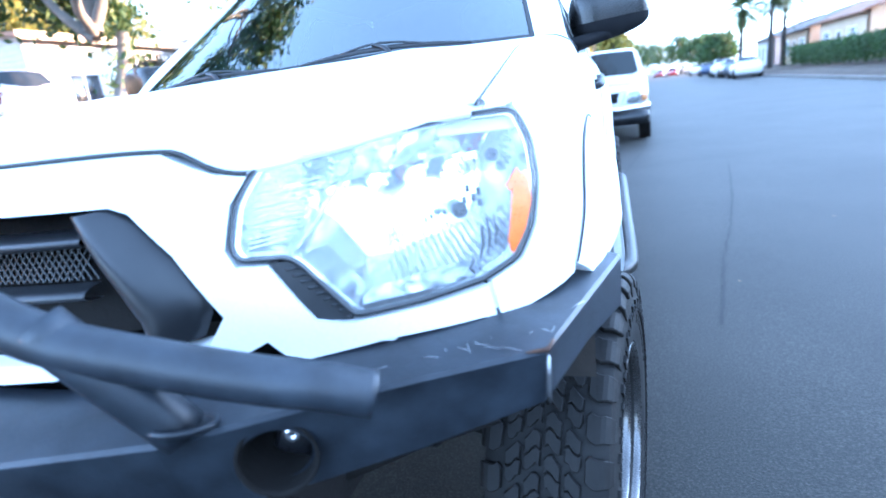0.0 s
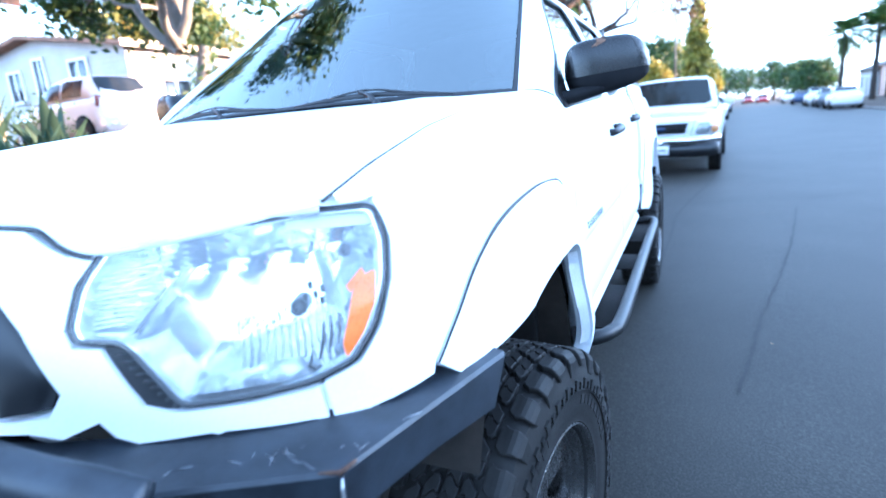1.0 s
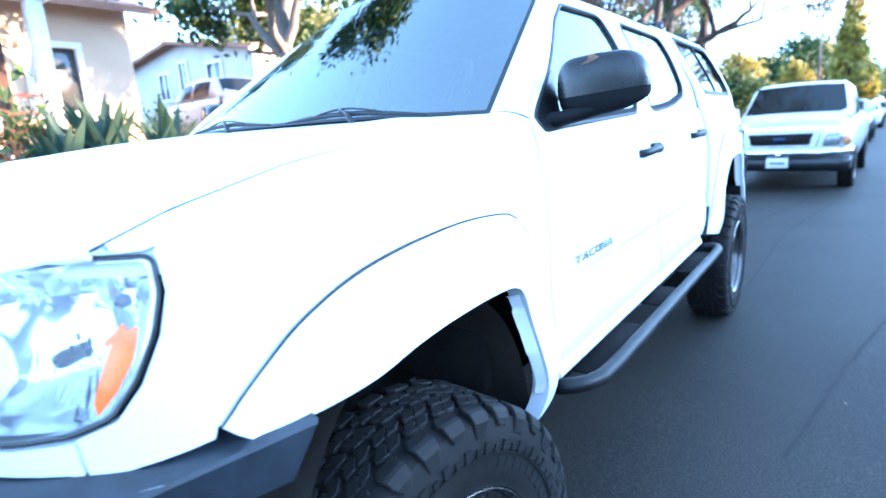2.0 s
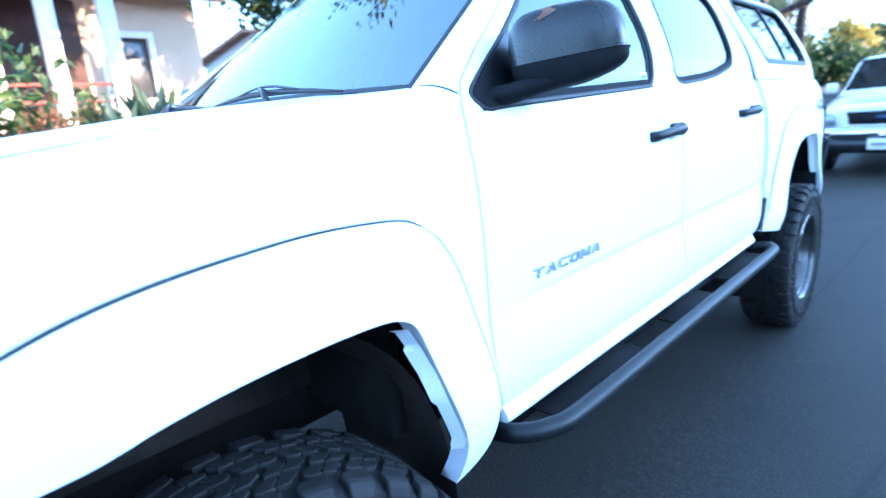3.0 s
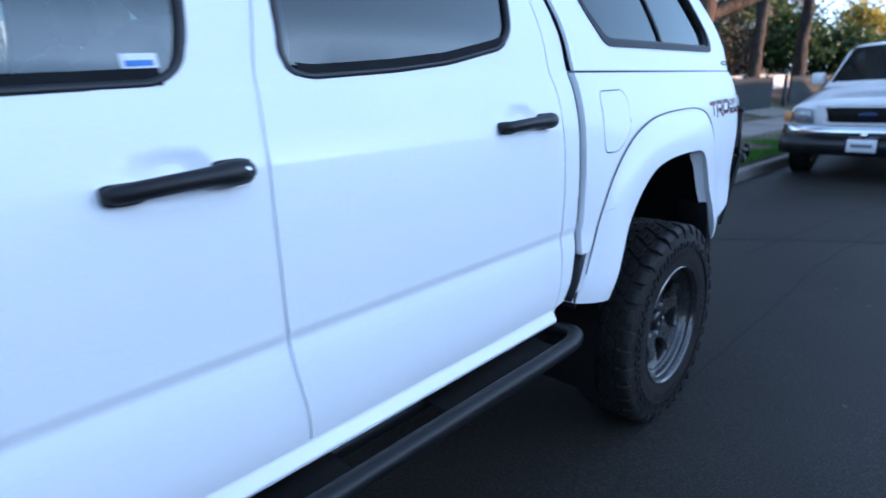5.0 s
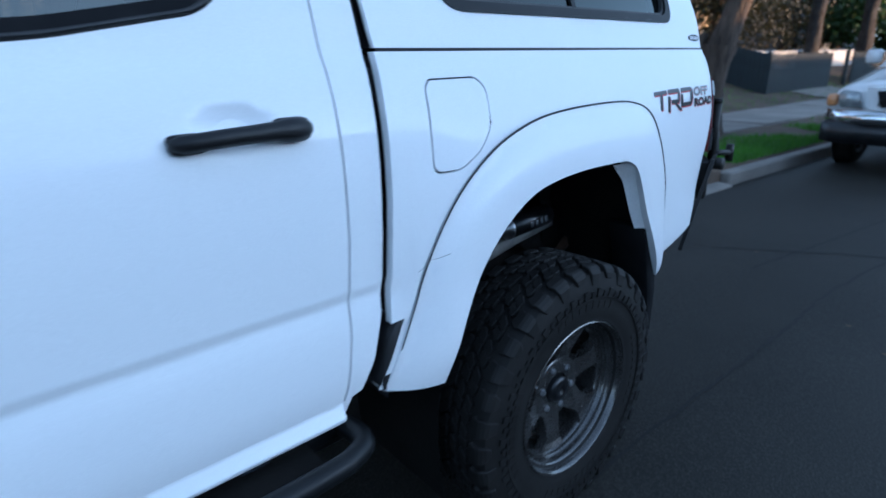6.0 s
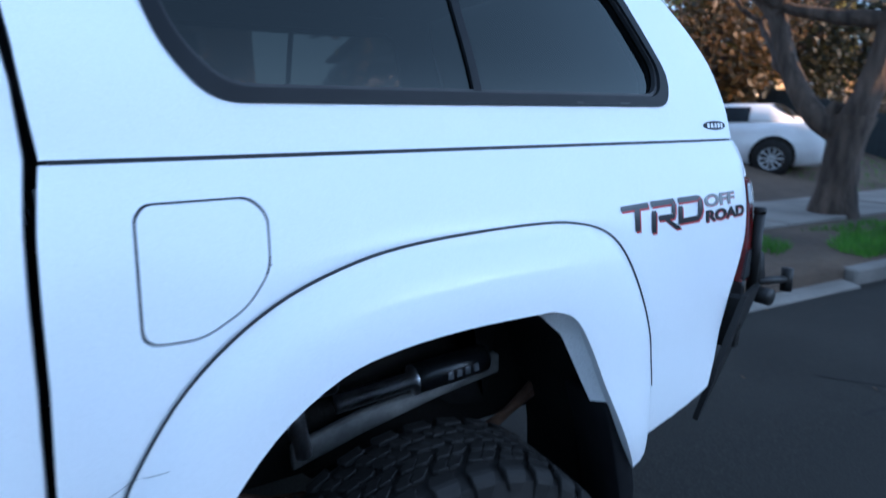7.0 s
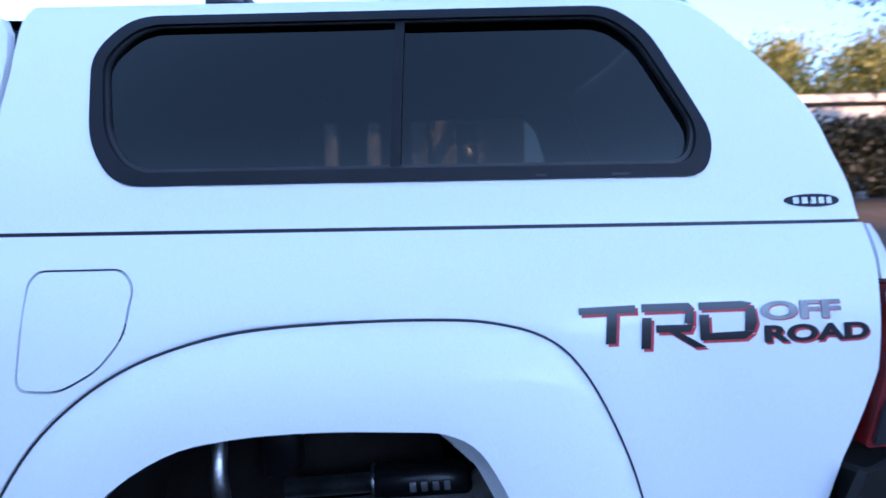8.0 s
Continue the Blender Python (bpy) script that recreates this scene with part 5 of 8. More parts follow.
def tread(r):
    """Interlocking zigzag blocks, sliced by thin sipes, with long lugs that run over the shoulder."""
    out, n = [], 34
    pitch = 2 * math.pi * r / n

    def block_of(sections, sg, shift, low=-.013):
        """sections: (u, from, to) across the tyre; the ends lie round the circumference, in metres."""
        P, F = [], []
        for k, (u, a, b) in enumerate(sections):
            e = .0022 if k in (0, len(sections) - 1) else 0
            du = e if k == 0 else -e
            for uu, yy, h in ((u, a, low), (u, a, -.0022), (u + du, a + .0022, 0), (u + du, b - .0022, 0), (u, b, -.0022), (u, b, low)):
                x, rad = tyre_profile(uu, h, r)
                w = (yy + shift) / r
                P.append((sg * x, rad * math.cos(w), rad * math.sin(w)))
        for k in range(len(sections) - 1):
            for j in range(5):
                q = (k * 6 + j, k * 6 + j + 1, (k + 1) * 6 + j + 1, (k + 1) * 6 + j)
                F.append(q if sg > 0 else q[::-1])
        m = (len(sections) - 1) * 6
        F += [tuple(range(5, -1, -1)) if sg > 0 else tuple(range(6)), tuple(m + j for j in range(6)) if sg > 0 else tuple(m + j for j in range(5, -1, -1))]
        out.append((P, F))

    for k in range(n):
        for sg in (1, -1):
            o = (k + (.45 if sg < 0 else 0)) * pitch
            tilt = 1 if k % 2 else .8
            inner = [(.004, -.026, .030), (.013, -.034, .024), (.022, -.034, .034), (.031, -.022, .041), (.039, -.016, .040)]
            outer = [(.047, -.030, .024), (.056, -.036, .026), (.065, -.028, .038), (.074, -.020, .039), (.081, -.016, .030)]
            for rows, sh in ((inner, 0.0), (outer, .36 * pitch)):
                block_of([(u, a, a + (b - a) * .48) for u, a, b in rows], sg, o + sh)
                block_of([(u, a + (b - a) * .52, b) for u, a, b in rows], sg, o + sh)
            far = .186 if k % 2 else .170
            lug = [(.089, -.020, .020), (.098, -.027, .026), (.108, -.022, .031), (.118, -.021, .029), (.128, -.023, .027), (.140, -.022, .027), (.153, -.020, .024), (far, -.015 * tilt, .019 * tilt)]
            block_of(lug, sg, o + .80 * pitch, -.011)
    return join(*out)


def raised_bars(r):
    """Moulded teeth, a fine ring and worn marks on the sidewall, as plain bars."""
    out = []

    def bar(a0, half, r0, r1, x0, x1):
        pts = [(x, rr * math.cos(a0 + d), rr * math.sin(a0 + d)) for x, rr in ((x0, r0), (x1, r0), (x1, r1), (x0, r1)) for d in (-half, half)]
        out.append((pts, [(0, 1, 3, 2), (2, 3, 5, 4), (4, 5, 7, 6), (0, 2, 4, 6), (1, 7, 5, 3)]))

    for k in range(68):
        a0 = 2 * math.pi * k / 68
        bar(a0, .026 if k % 2 else .018, r - .090, r - (.066 if k % 2 else .074), .1455, .1515)
    out.append(lathe([(.1450, r - .0945), (.1505, r - .0945), (.1505, r - .0920), (.1450, r - .0920)], 72))
    for k in range(60):
        if k % 15 < 9:
            bar(2 * math.pi * k / 60, .030, r - .125, r - (.105 if k % 3 else .101), .1440, .1478)
    return join(*out)


TYRE_R, WHEEL_X, AXLES, HUB_Z = .412, .845, (-.105, 3.165), .412
carcass = lathe([(-.105, .222), (-.128, .235), (-.142, .27), (-.147, .33), (-.143, .375), (-.134, .405), (-.110, .418), (-.06, .420), (.06, .420), (.110, .418), (.134, .405), (.143, .375), (.147, .345), (.1475, .338), (.145, .333), (.146, .30), (.142, .262), (.138, .250), (.1385, .246), (.128, .236), (.105, .222)], 72)
carcass = [(x, y * k, z * k) for (x, y, z), k in ((p, (.24 + (math.hypot(p[1], p[2]) - .24) * .896) / math.hypot(p[1], p[2])) for p in carcass[0])], carcass[1]


def narrowed(piece):
    """Narrow the tyre, keeping its outer face where it is."""
    return [(.15 - (.15 - p[0]) * .86, p[1], p[2]) for p in piece[0]], piece[1]


tread_mesh = as_mesh("tread", narrowed(tread(TYRE_R)), False)
tread_mesh.materials.append(RUBBER)
marks_mesh = as_mesh("sidewall_relief", raised_bars(TYRE_R), False)
marks_mesh.materials.append(RUBBER)
tyre_mesh = as_mesh("tyre", narrowed(carcass), True)
tyre_mesh.materials.append(RUBBER)
tyre_mesh.set_sharp_from_angle(angle=radians(28))
barrel = lathe([(-.11, .215), (-.10, .224), (-.09, .205), (-.04, .190), (.02, .194), (.066, .197), (.078, .1985), (.084, .203), (.090, .2035), (.094, .2055), (.092, .2105), (.090, .214), (.096, .2175), (.104, .2185), (.112, .2205), (.116, .224), (.115, .2275), (.120, .2305), (.130, .2325), (.138, .2355), (.1415, .239), (.140, .2415), (.137, .2425)], 96)
spokes = []
for k in range(6):
    w = 2 * math.pi * k / 6 + .26
    pts = []
    for rr, hw, xo, th in ((.050, .034, .062, .030), (.095, .046, .062, .030), (.125, .036, .072, .028), (.158, .038, .081, .024), (.186, .060, .084, .022), (.203, .088, .083, .022)):
        for sd in (-1, 1):
            for dx in (0, -th):
                tx, ty = -math.sin(w) * hw * sd, math.cos(w) * hw * sd
                pts.append((xo + dx, rr * math.cos(w) + tx * (.86 if dx == 0 else 1), rr * math.sin(w) + ty * (.86 if dx == 0 else 1)))
    fs = []
    for j in range(5):
        a = j * 4
        fs += [(a, a + 4, a + 6, a + 2), (a + 1, a + 3, a + 7, a + 5), (a, a + 1, a + 5, a + 4), (a + 2, a + 6, a + 7, a + 3)]
    spokes.append((pts, fs))
hub_face = lathe([(.040, .10), (.060, .102), (.063, .098), (.063, .050), (.058, .046), (.050, .045)], 40)
rim_mesh = as_mesh("rim", join(barrel, hub_face, *spokes), True)
rim_mesh.materials.append(RIMGREY)
rim_mesh.set_sharp_from_angle(angle=radians(32))
lugs = []
for k in range(6):
    w = 2 * math.pi * k / 6 + .26 + math.pi / 6
    lugs.append(moved(lathe([(.0, .0105), (.012, .0105), (.016, .0085), (.017, .001)], 6), Matrix.Translation((.055, .070 * math.cos(w), .070 * math.sin(w)))))
lug_mesh = as_mesh("lug_nuts", join(*lugs), False)
lug_mesh.materials.append(STEEL)
cap_mesh = as_mesh("centre_cap", join(lathe([(.02, .044), (.070, .043), (.080, .036), (.082, .014), (.078, .012), (.078, .001)], 32)), True)
cap_mesh.materials.append(PLASTIC)
disc_mesh = as_mesh("wheel", join(lathe([(-.09, .04), (-.09, .150), (-.066, .150), (-.066, .06), (.02, .06), (.02, .001)], 40), block(-.10, -.045, -.06, .06, .09, .17)), True)
disc_mesh.materials.append(STEEL)
for yy in AXLES:
    for sg in (1, -1):
        w = part("wheel", disc_mesh, STEEL, truck, "alloy wheel with a chunky all-terrain tyre")
        w.matrix_parent_inverse = truck.matrix_basis.inverted()
        w.matrix_basis = pose(sg * WHEEL_X - (.020 if yy < 1 else 0), yy, HUB_Z, 17 if yy < 1 else 64, 0, -7 if yy < 1 else 0) if sg > 0 else pose(sg * WHEEL_X, yy, HUB_Z, 40, 0, 173 if yy < 1 else 180)
        for nm, me, mt in (("tyre", tyre_mesh, RUBBER), ("rim", rim_mesh, RIMGREY), ("lug_nuts", lug_mesh, STEEL), ("centre_cap", cap_mesh, PLASTIC)):
            o = part(nm, me, mt, w, local=True)
            if nm == "tyre":
                tagged(part("tread", tread_mesh, RUBBER, w, local=True), kind="stuff")
                tagged(part("sidewall_relief", marks_mesh, RUBBER, w, local=True), kind="stuff")

# Wheel wells, chassis and running gear
for yc, top, nm in ((-.09, 1.0, "front"), (3.18, 1.07, "rear")):
    for sg in (1, -1):
        f_ = (lambda q: q) if sg > 0 else flipped

        def well(u, v, yc=yc, top=top):
            w = math.pi * (u * 1.16 - .08) if top > 1.05 else .48 + u * (math.pi * 1.08 - .48)
            rx = .40 if top < 1.05 else .49
            return (.52 + v * .385, yc + rx * -math.cos(w), .44 + (top + .05 - .44) * max(-.3, math.sin(w)) ** (1 if math.sin(w) < 0 else .8))
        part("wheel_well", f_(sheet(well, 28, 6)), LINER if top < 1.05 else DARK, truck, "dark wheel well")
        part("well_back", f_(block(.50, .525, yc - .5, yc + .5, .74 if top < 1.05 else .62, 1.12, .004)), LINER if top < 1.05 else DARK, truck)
rear_lip = [(.300, .70), (.262, .80), (.232, .89), (.205, .945), (.178, .99)]
both("flare_lip", join(sheet(lambda u, v: tuple(skin(np.interp(v * 4, range(5), [p[0] for p in rear_lip]) - .003 - .024 * u * (1 - .35 * (math.sin(v * 9) > .5)), np.interp(v * 4, range(5), [p[1] for p in rear_lip]), .050 - .022 * u)[0]), 4, 28)), PAINT_DIRTY, truck, "dusty inner lip of the flare")
both("rear_flare_lip", sheet(lambda u, v: tuple(skin(np.interp(v * 3, range(4), [3.585, 3.545, 3.50, 3.44]) - .004 - .045 * u, np.interp(v * 3, range(4), [.845, .93, 1.02, 1.078]) - .010 * u * v, .046 - .040 * u)[0]), 4, 16), PAINT_DIRTY, truck, "dusty inner lip of the flare")
both("mud_flap", prism([(3.555, .842), (3.588, .846), (3.64, .735), (3.668, .60), (3.660, .375), (3.648, .372), (3.618, .60), (3.585, .74)], .80, .932, "x", .003), BELT, truck, "black rubber mud flap")
both("flap_bracket", prism([(2.548, .655), (2.600, .834), (2.585, .838), (2.562, .80), (2.535, .70)], .80, .905, "x", .003), SEAL, truck)
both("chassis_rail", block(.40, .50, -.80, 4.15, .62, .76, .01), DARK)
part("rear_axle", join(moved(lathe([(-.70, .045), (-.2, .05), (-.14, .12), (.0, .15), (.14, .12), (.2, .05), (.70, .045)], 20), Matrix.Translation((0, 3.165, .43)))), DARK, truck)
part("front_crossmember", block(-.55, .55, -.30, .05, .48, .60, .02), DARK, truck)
both("lower_arm", tube([(.40, -.11, .50), (.60, -.11, .44), (.72, -.105, .38)], [.035, .03, .04], 8), DARK)
both("skid_brace", tube([(.30, -.72, .62), (.62, -.55, .70), (.74, -.50, .72)], .014, 8), DARK)
both("leaf_spring", join(*[tube([(.56, 2.60 + .05 * k, .74 - .012 * k), (.56, 2.9, .60 - .012 * k), (.56, 3.165, .545 - .012 * k), (.56, 3.45, .60 - .012 * k), (.56, 3.85 - .06 * k, .76 - .012 * k)], .012, 6) for k in range(4)]), RUSTY)
for sg in (1, -1):
    f_ = (lambda q: q) if sg > 0 else flipped
    m = Matrix.Translation((.62, 3.25, .845)) @ Matrix.Rotation(radians(4), 4, "X")
    damper = part("damper", f_(moved(lathe([(-.01, .001), (-.01, .036), (.19, .036), (.20, .028), (.20, .001)], 24, "y"), m)), PLASTIC, truck, "black damper body with a pale printed label")
    part("damper_rod", f_(moved(join(lathe([(-.20, .001), (-.20, .021), (-.015, .021), (-.012, .037), (-.004, .037)], 20, "y")), m)), STEEL, damper, "bright damper rod")
    for k in range(4):
        part("label_bar", f_(moved(block(.034, .039, .070 + .024 * k, .084 + .024 * k, -.010, .010, .001), m)), SILVER, damper, "pale printed bar")
    part("bracket", f_(block(.53, .60, 2.99, 3.07, .84, 1.02, .01)), PLASTIC, truck)
    part("spring_hanger_arm", f_(prism([(2.95, .690), (3.12, .735), (3.32, .775), (3.50, .800), (3.50, .850), (3.46, .865), (3.40, .815), (3.12, .785), (2.95, .745)], .58, .61, "x", .004)), DUSTYSTEEL, truck, "pale dusty steel hanger arm")
    part("tank_strap", f_(tube([(.66, 2.93, 1.02), (.70, 2.94, .90), (.70, 2.955, .78)], .018, 8)), STEEL, truck, "bare metal filler pipe")
    part("hanger", f_(prism([(3.36, .98), (3.42, .98), (3.44, .80), (3.38, .78), (3.30, .84), (3.28, .80), (3.36, .74), (3.46, .72), (3.50, .98)], .56, .60, "x", .002)), DARK, truck)

# Cab interior
def seat(x, y, w, lower=0.0):
    d = -lower
    s = part("seat", join(sheet(lambda u, v: (x + (u - .5) * w * (1 - .15 * v), y + .02 + .14 * v - .05 * math.sin(math.pi * u), 1.00 + .52 * v + d), 8, 10, True),
                          block(x - w / 2, x + w / 2, y - .46, y + .10, .84 + d, 1.02 + d, .05), block(x - w / 2 * .86, x + w / 2 * .86, y + .03, y + .25, 1.0 + d, 1.50 + d, .06)), SEATCLOTH, truck, "grey cloth seat")
    part("headrest", block(x - .13, x + .13, y + .15, y + .25, 1.525 + d, 1.70 + d, .045), SEATCLOTH, s)
    for sx in (-.06, .06):
        part("headrest_post", tube([(x + sx, y + .2, 1.46 + d), (x + sx, y + .2, 1.56 + d)], .006, 6), STEEL, s)


for xx in (.37, -.37):
    seat(xx, 1.40, .50)
for xx in (.40, 0, -.40):
    seat(xx, 2.20, .40 if xx else .36, .33)


def dash_at(u, v):
    a = 2 * u - 1
    prof = [(.30, 1.36), (.45, 1.39), (.60, 1.375), (.72, 1.335), (.76, 1.28), (.72, 1.05), (.70, .90)]
    y = np.interp(v * 6, range(7), [p[0] for p in prof])
    z = np.interp(v * 6, range(7), [p[1] for p in prof])
    hump = .055 * math.exp(-((a * .78 - .37) / .17) ** 2) * math.exp(-((v - .5) / .16) ** 2)
    return (.78 * a, y + hump * .6, z + hump)


dash = part("dashboard", sheet(dash_at, 36, 18), DASHPLASTIC, truck, "grey dashboard")
ring_m = Matrix.Translation((.37, .92, 1.235)) @ Matrix.Rotation(radians(-62), 4, "X")
wheel_ring = [tuple(ring_m @ Vector((.185 * math.cos(w), .185 * math.sin(w), 0))) for w in np.linspace(0, 2 * math.pi, 33)]
part("steering_wheel", join(tube(wheel_ring, .015, 10, False), *[tube([tuple(ring_m @ Vector((0, 0, -.02))), tuple(ring_m @ Vector((.18 * math.cos(w), .18 * math.sin(w), 0)))], [.035, .015], 8) for w in (0, math.pi, -math.pi / 2)],
                            moved(block(-.07, .07, -.06, .06, -.04, .0, .02), ring_m)), PLASTIC, dash, "black steering wheel")
part("interior_mirror", block(-.11, .11, .86, .885, 1.705, 1.765, .012), PLASTIC, truck)
both("door_card", shell([(.50, .72), (.52, 1.33), (1.55, 1.36), (2.50, 1.38), (2.46, .72)], out=-.075, depth=0, step=.10), DASHPLASTIC)
part("headliner", sheet(lambda u, v: tuple(Vector(roof_at(.03 + .94 * u, .03 + .94 * v)) - Vector((0, 0, .03))), 12, 10, True), DASHPLASTIC, truck)
part("window_sticker", shell([(1.368, 1.404), (1.368, 1.426), (1.423, 1.428), (1.423, 1.406)], out=-.0085, depth=0, step=.05), PAPER, truck, "small white sticker with a blue band")
part("sticker_print", shell([(1.374, 1.407), (1.374, 1.416), (1.416, 1.418), (1.416, 1.409)], out=-.0075, depth=0, step=.05), BLUEPRINT, truck, "blue printed bar")

# Rear bumper with a swing-arm latch
rear_bumper = part("rear_bumper", join(prism([(.60, 4.40), (.74, 4.32), (.885, 4.088), (.84, 4.06), (.55, 4.16), (-.55, 4.16), (-.84, 4.06), (-.885, 4.088), (-.74, 4.32), (-.60, 4.40)], .84, .990, "z", .008)), REARBLACK, truck, "black steel rear bumper", smooth=False)
wing = [(0, 1.0), (.150, 1.0), (.125, .90), (.085, .80), (.040, .71), (.010, .655), (0, .665)]
wing_pts = [(.909 - .34 * d - .94 * t - .10 * (1 - z), 4.066 + .94 * d - .34 * t - .31 * (1 - z), z) for t in (0, .014) for d, z in wing]
n = len(wing)
both("bumper_wing", (wing_pts, [tuple(range(n)), tuple(reversed(range(n, 2 * n)))] + [(k, n + k, n + (k + 1) % n, (k + 1) % n) for k in range(n)]), REARBLACK, rear_bumper, smooth=False)
part("latch_post", join(tube([(.838, 4.195, .98), (.838, 4.195, 1.205)], .014, 16), tube([(.838, 4.195, 1.195), (.838, 4.195, 1.212)], .0155, 16)), REARBLACK, rear_bumper)
part("latch_pivot", moved(lathe([(-.03, .001), (-.03, .024), (.03, .024), (.03, .001)], 20, "x"), Matrix.Translation((.836, 4.245, .955))), REARBLACK, rear_bumper)
part("latch_handle", join(tube([(.838, 4.22, 1.0), (.838, 4.365, .985)], .012, 12), tube([(.838, 4.365, 1.018), (.838, 4.368, .950)], .016, 12)), REARBLACK, rear_bumper, "black T-shaped latch handle")
part("gusset", prism([(4.19, .995), (4.25, .995), (4.23, 1.08), (4.20, 1.10)], .828, .845, "x", .003), REARBLACK, rear_bumper)

# ---- the camper shell on the load bed ----
topper = thing("camper_shell", (0, 3.4, 1.39), "white camper shell with dark sliding windows on the truck bed", "camper shell")
CAPWIN = rounded([(2.722, 1.745), (2.778, 1.832), (3.752, 1.836), (3.817, 1.776), (3.895, 1.55), (3.868, 1.4765), (2.835, 1.475), (2.775, 1.555)], .055, 7)
cap_rear = spline([(4.175, 1.397), (4.168, 1.46), (4.135, 1.55), (4.075, 1.65), (3.995, 1.755), (3.935, 1.825), (3.88, 1.872)], 4)
cap_line = [(2.614, 1.398), *[tuple(p) for p in cap_rear], (2.537, 1.872), (2.552, 1.80), (2.577, 1.70), (2.600, 1.55)]
both("shell_side", shell(cap_line, [CAPWIN], depth=.012, step=.026, roll=0), PAINT, topper)
both("lining", shell([(2.612, 1.400), (4.16, 1.400), (3.90, 1.871), (2.538, 1.871)], [CAPWIN.mean(0) + (CAPWIN - CAPWIN.mean(0)) * .94], out=-.055, depth=-.035, step=.05), SEAL, topper, "dark lining")


def cap_roof(u, v):
    a = 2 * u - 1
    xs = float(skin(3.2, 1.872)[0][0])
    y = 2.546 + v * (3.88 + .07 * (1 - a * a) - 2.546)
    return (a * xs, y, 1.8715 + .048 * (1 - abs(a) ** 3.2) * (1 - .35 * v ** 4))


part("shell_roof", sheet(cap_roof, 28, 16), PAINT, topper)


def cap_back(u, v):
    i = v * (len(cap_rear) - 1)
    k = min(int(i), len(cap_rear) - 2)
    q = cap_rear[k] + (cap_rear[k + 1] - cap_rear[k]) * (i - k)
    e = skin(q[0], q[1], -.001)[0]
    a = 2 * u - 1
    bow = 1 - abs(a) ** 3
    return (e[0] * a, e[1] + .07 * bow, q[1] + .05 * bow * v * v * 1.2)


part("shell_back", sheet(cap_back, 28, 20), PAINT, topper)
part("back_window", sheet(lambda u, v: tuple(Vector(cap_back(.14 + .72 * u, .12 + .6 * v)) + Vector((0, .006, .003))), 16, 10), TINTED, topper, "dark rear window")
part("shell_front", sheet(lambda u, v: ((2 * u - 1) * float(skin(2.64, 1.398 + v * .47, -.004)[0][0]), 2.630 - .075 * v * v, 1.398 + v * (.4705 + .048 * (1 - abs(2 * u - 1) ** 3.2))), 28, 8, True), SEAL, topper)
part("headliner", sheet(lambda u, v: tuple(Vector(cap_roof(.01 + .98 * u, .004 + .99 * v)) - Vector((0, 0, .012))), 12, 10, True), SEAL, topper)
both("base_gasket", shell([(2.622, 1.385), (4.176, 1.385), (4.176, 1.401), (2.622, 1.401)], out=-.006, depth=0, step=.02), SEAL, topper, "black gasket")
for sg in (1, -1):
    f_ = (lambda q: q) if sg > 0 else flipped
    c = CAPWIN.mean(0)
    inner = c + (CAPWIN - c) * np.array([.957, .868])
    wnd = part("side_window", f_(shell(CAPWIN, [inner], out=.005, depth=.016, step=.02)), FRAMEBLACK, topper, "black-framed dark sliding window")
    inner2 = c + (CAPWIN - c) * np.array([.947, .835])
    part("inner_frame", f_(shell(inner, [inner2], out=-.003, depth=.012, step=.016)), SEAL, wnd)
    cut = 3.320
    for lo, hi, dz in ((2.6, cut + .004, -.012), (cut - .004, 4.0, -.018)):
        pane = np.clip(inner, [lo, 0], [hi, 9])
        part("pane", f_(shell(pane, out=dz, depth=0, step=.06, roll=0)), TINTED, wnd, "dark tinted pane").visible_shadow = False
    part("divider", f_(shell([(cut - .009, 1.502), (cut + .009, 1.502), (cut + .009, 1.812), (cut - .009, 1.812)], out=-.002, depth=.016, step=.04)), FRAMEBLACK, wnd)
    part("drip_slots", f_(join(*[shell([(s, 1.481), (s + .035, 1.481), (s + .035, 1.485), (s, 1.485)], out=.0056, depth=0, step=.02) for s in (2.95, 3.10, 3.55, 3.70)])), SEAL, wnd)
    th = np.linspace(0, 2 * math.pi, 24, endpoint=False)
    oval = np.stack([4.062 + .058 * np.cos(th), 1.431 + .0115 * np.sin(th)], -1)
    bad = part("maker_badge", f_(shell(oval, out=.002, depth=.002, step=.012)), BLACKPRINT, topper, "small oval badge, dark with a pale mark")
    part("badge_mark", f_(join(*[shell([(4.021 + .0165 * k, 1.4255), (4.032 + .0165 * k, 1.4255), (4.032 + .0165 * k, 1.4365), (4.021 + .0165 * k, 1.4365)], out=.0032, depth=0, step=.02) for k in range(5)])), PAPER, bad, "pale bars")
    for yy in (2.93, 3.63):
        part("rack_foot", f_(join(block(.48, .54, yy - .045, yy + .045, 1.868, 1.908, .006), block(.495, .525, yy - .025, yy + .025, 1.90, 1.936, .006))), PLASTIC, topper, "black roof-rack foot")
for yy in (2.93, 3.63):
    part("rack_bar", tube([(-.53, yy, 1.936), (.53, yy, 1.936)], .011, 10), PLASTIC, topper, "black roof-rack bar")

# ---- street and ground ----
STREET = radians(3.5)
ORIGIN = Vector((-.66, 8.26, 0))


def st(u, v, z=0.0):
    """The world place at u along the street and v to its house side, from the kerb beside the driveway."""
    return (ORIGIN.x + u * math.sin(STREET) - v * math.cos(STREET), ORIGIN.y + u * math.cos(STREET) + v * math.sin(STREET), z)


def st_pose(u, v, z, turn=0.0):
    """A pose whose y axis points along the street."""
    return Matrix.Translation(st(u, v, z)) @ Matrix.Rotation(-STREET + radians(turn), 4, "Z")


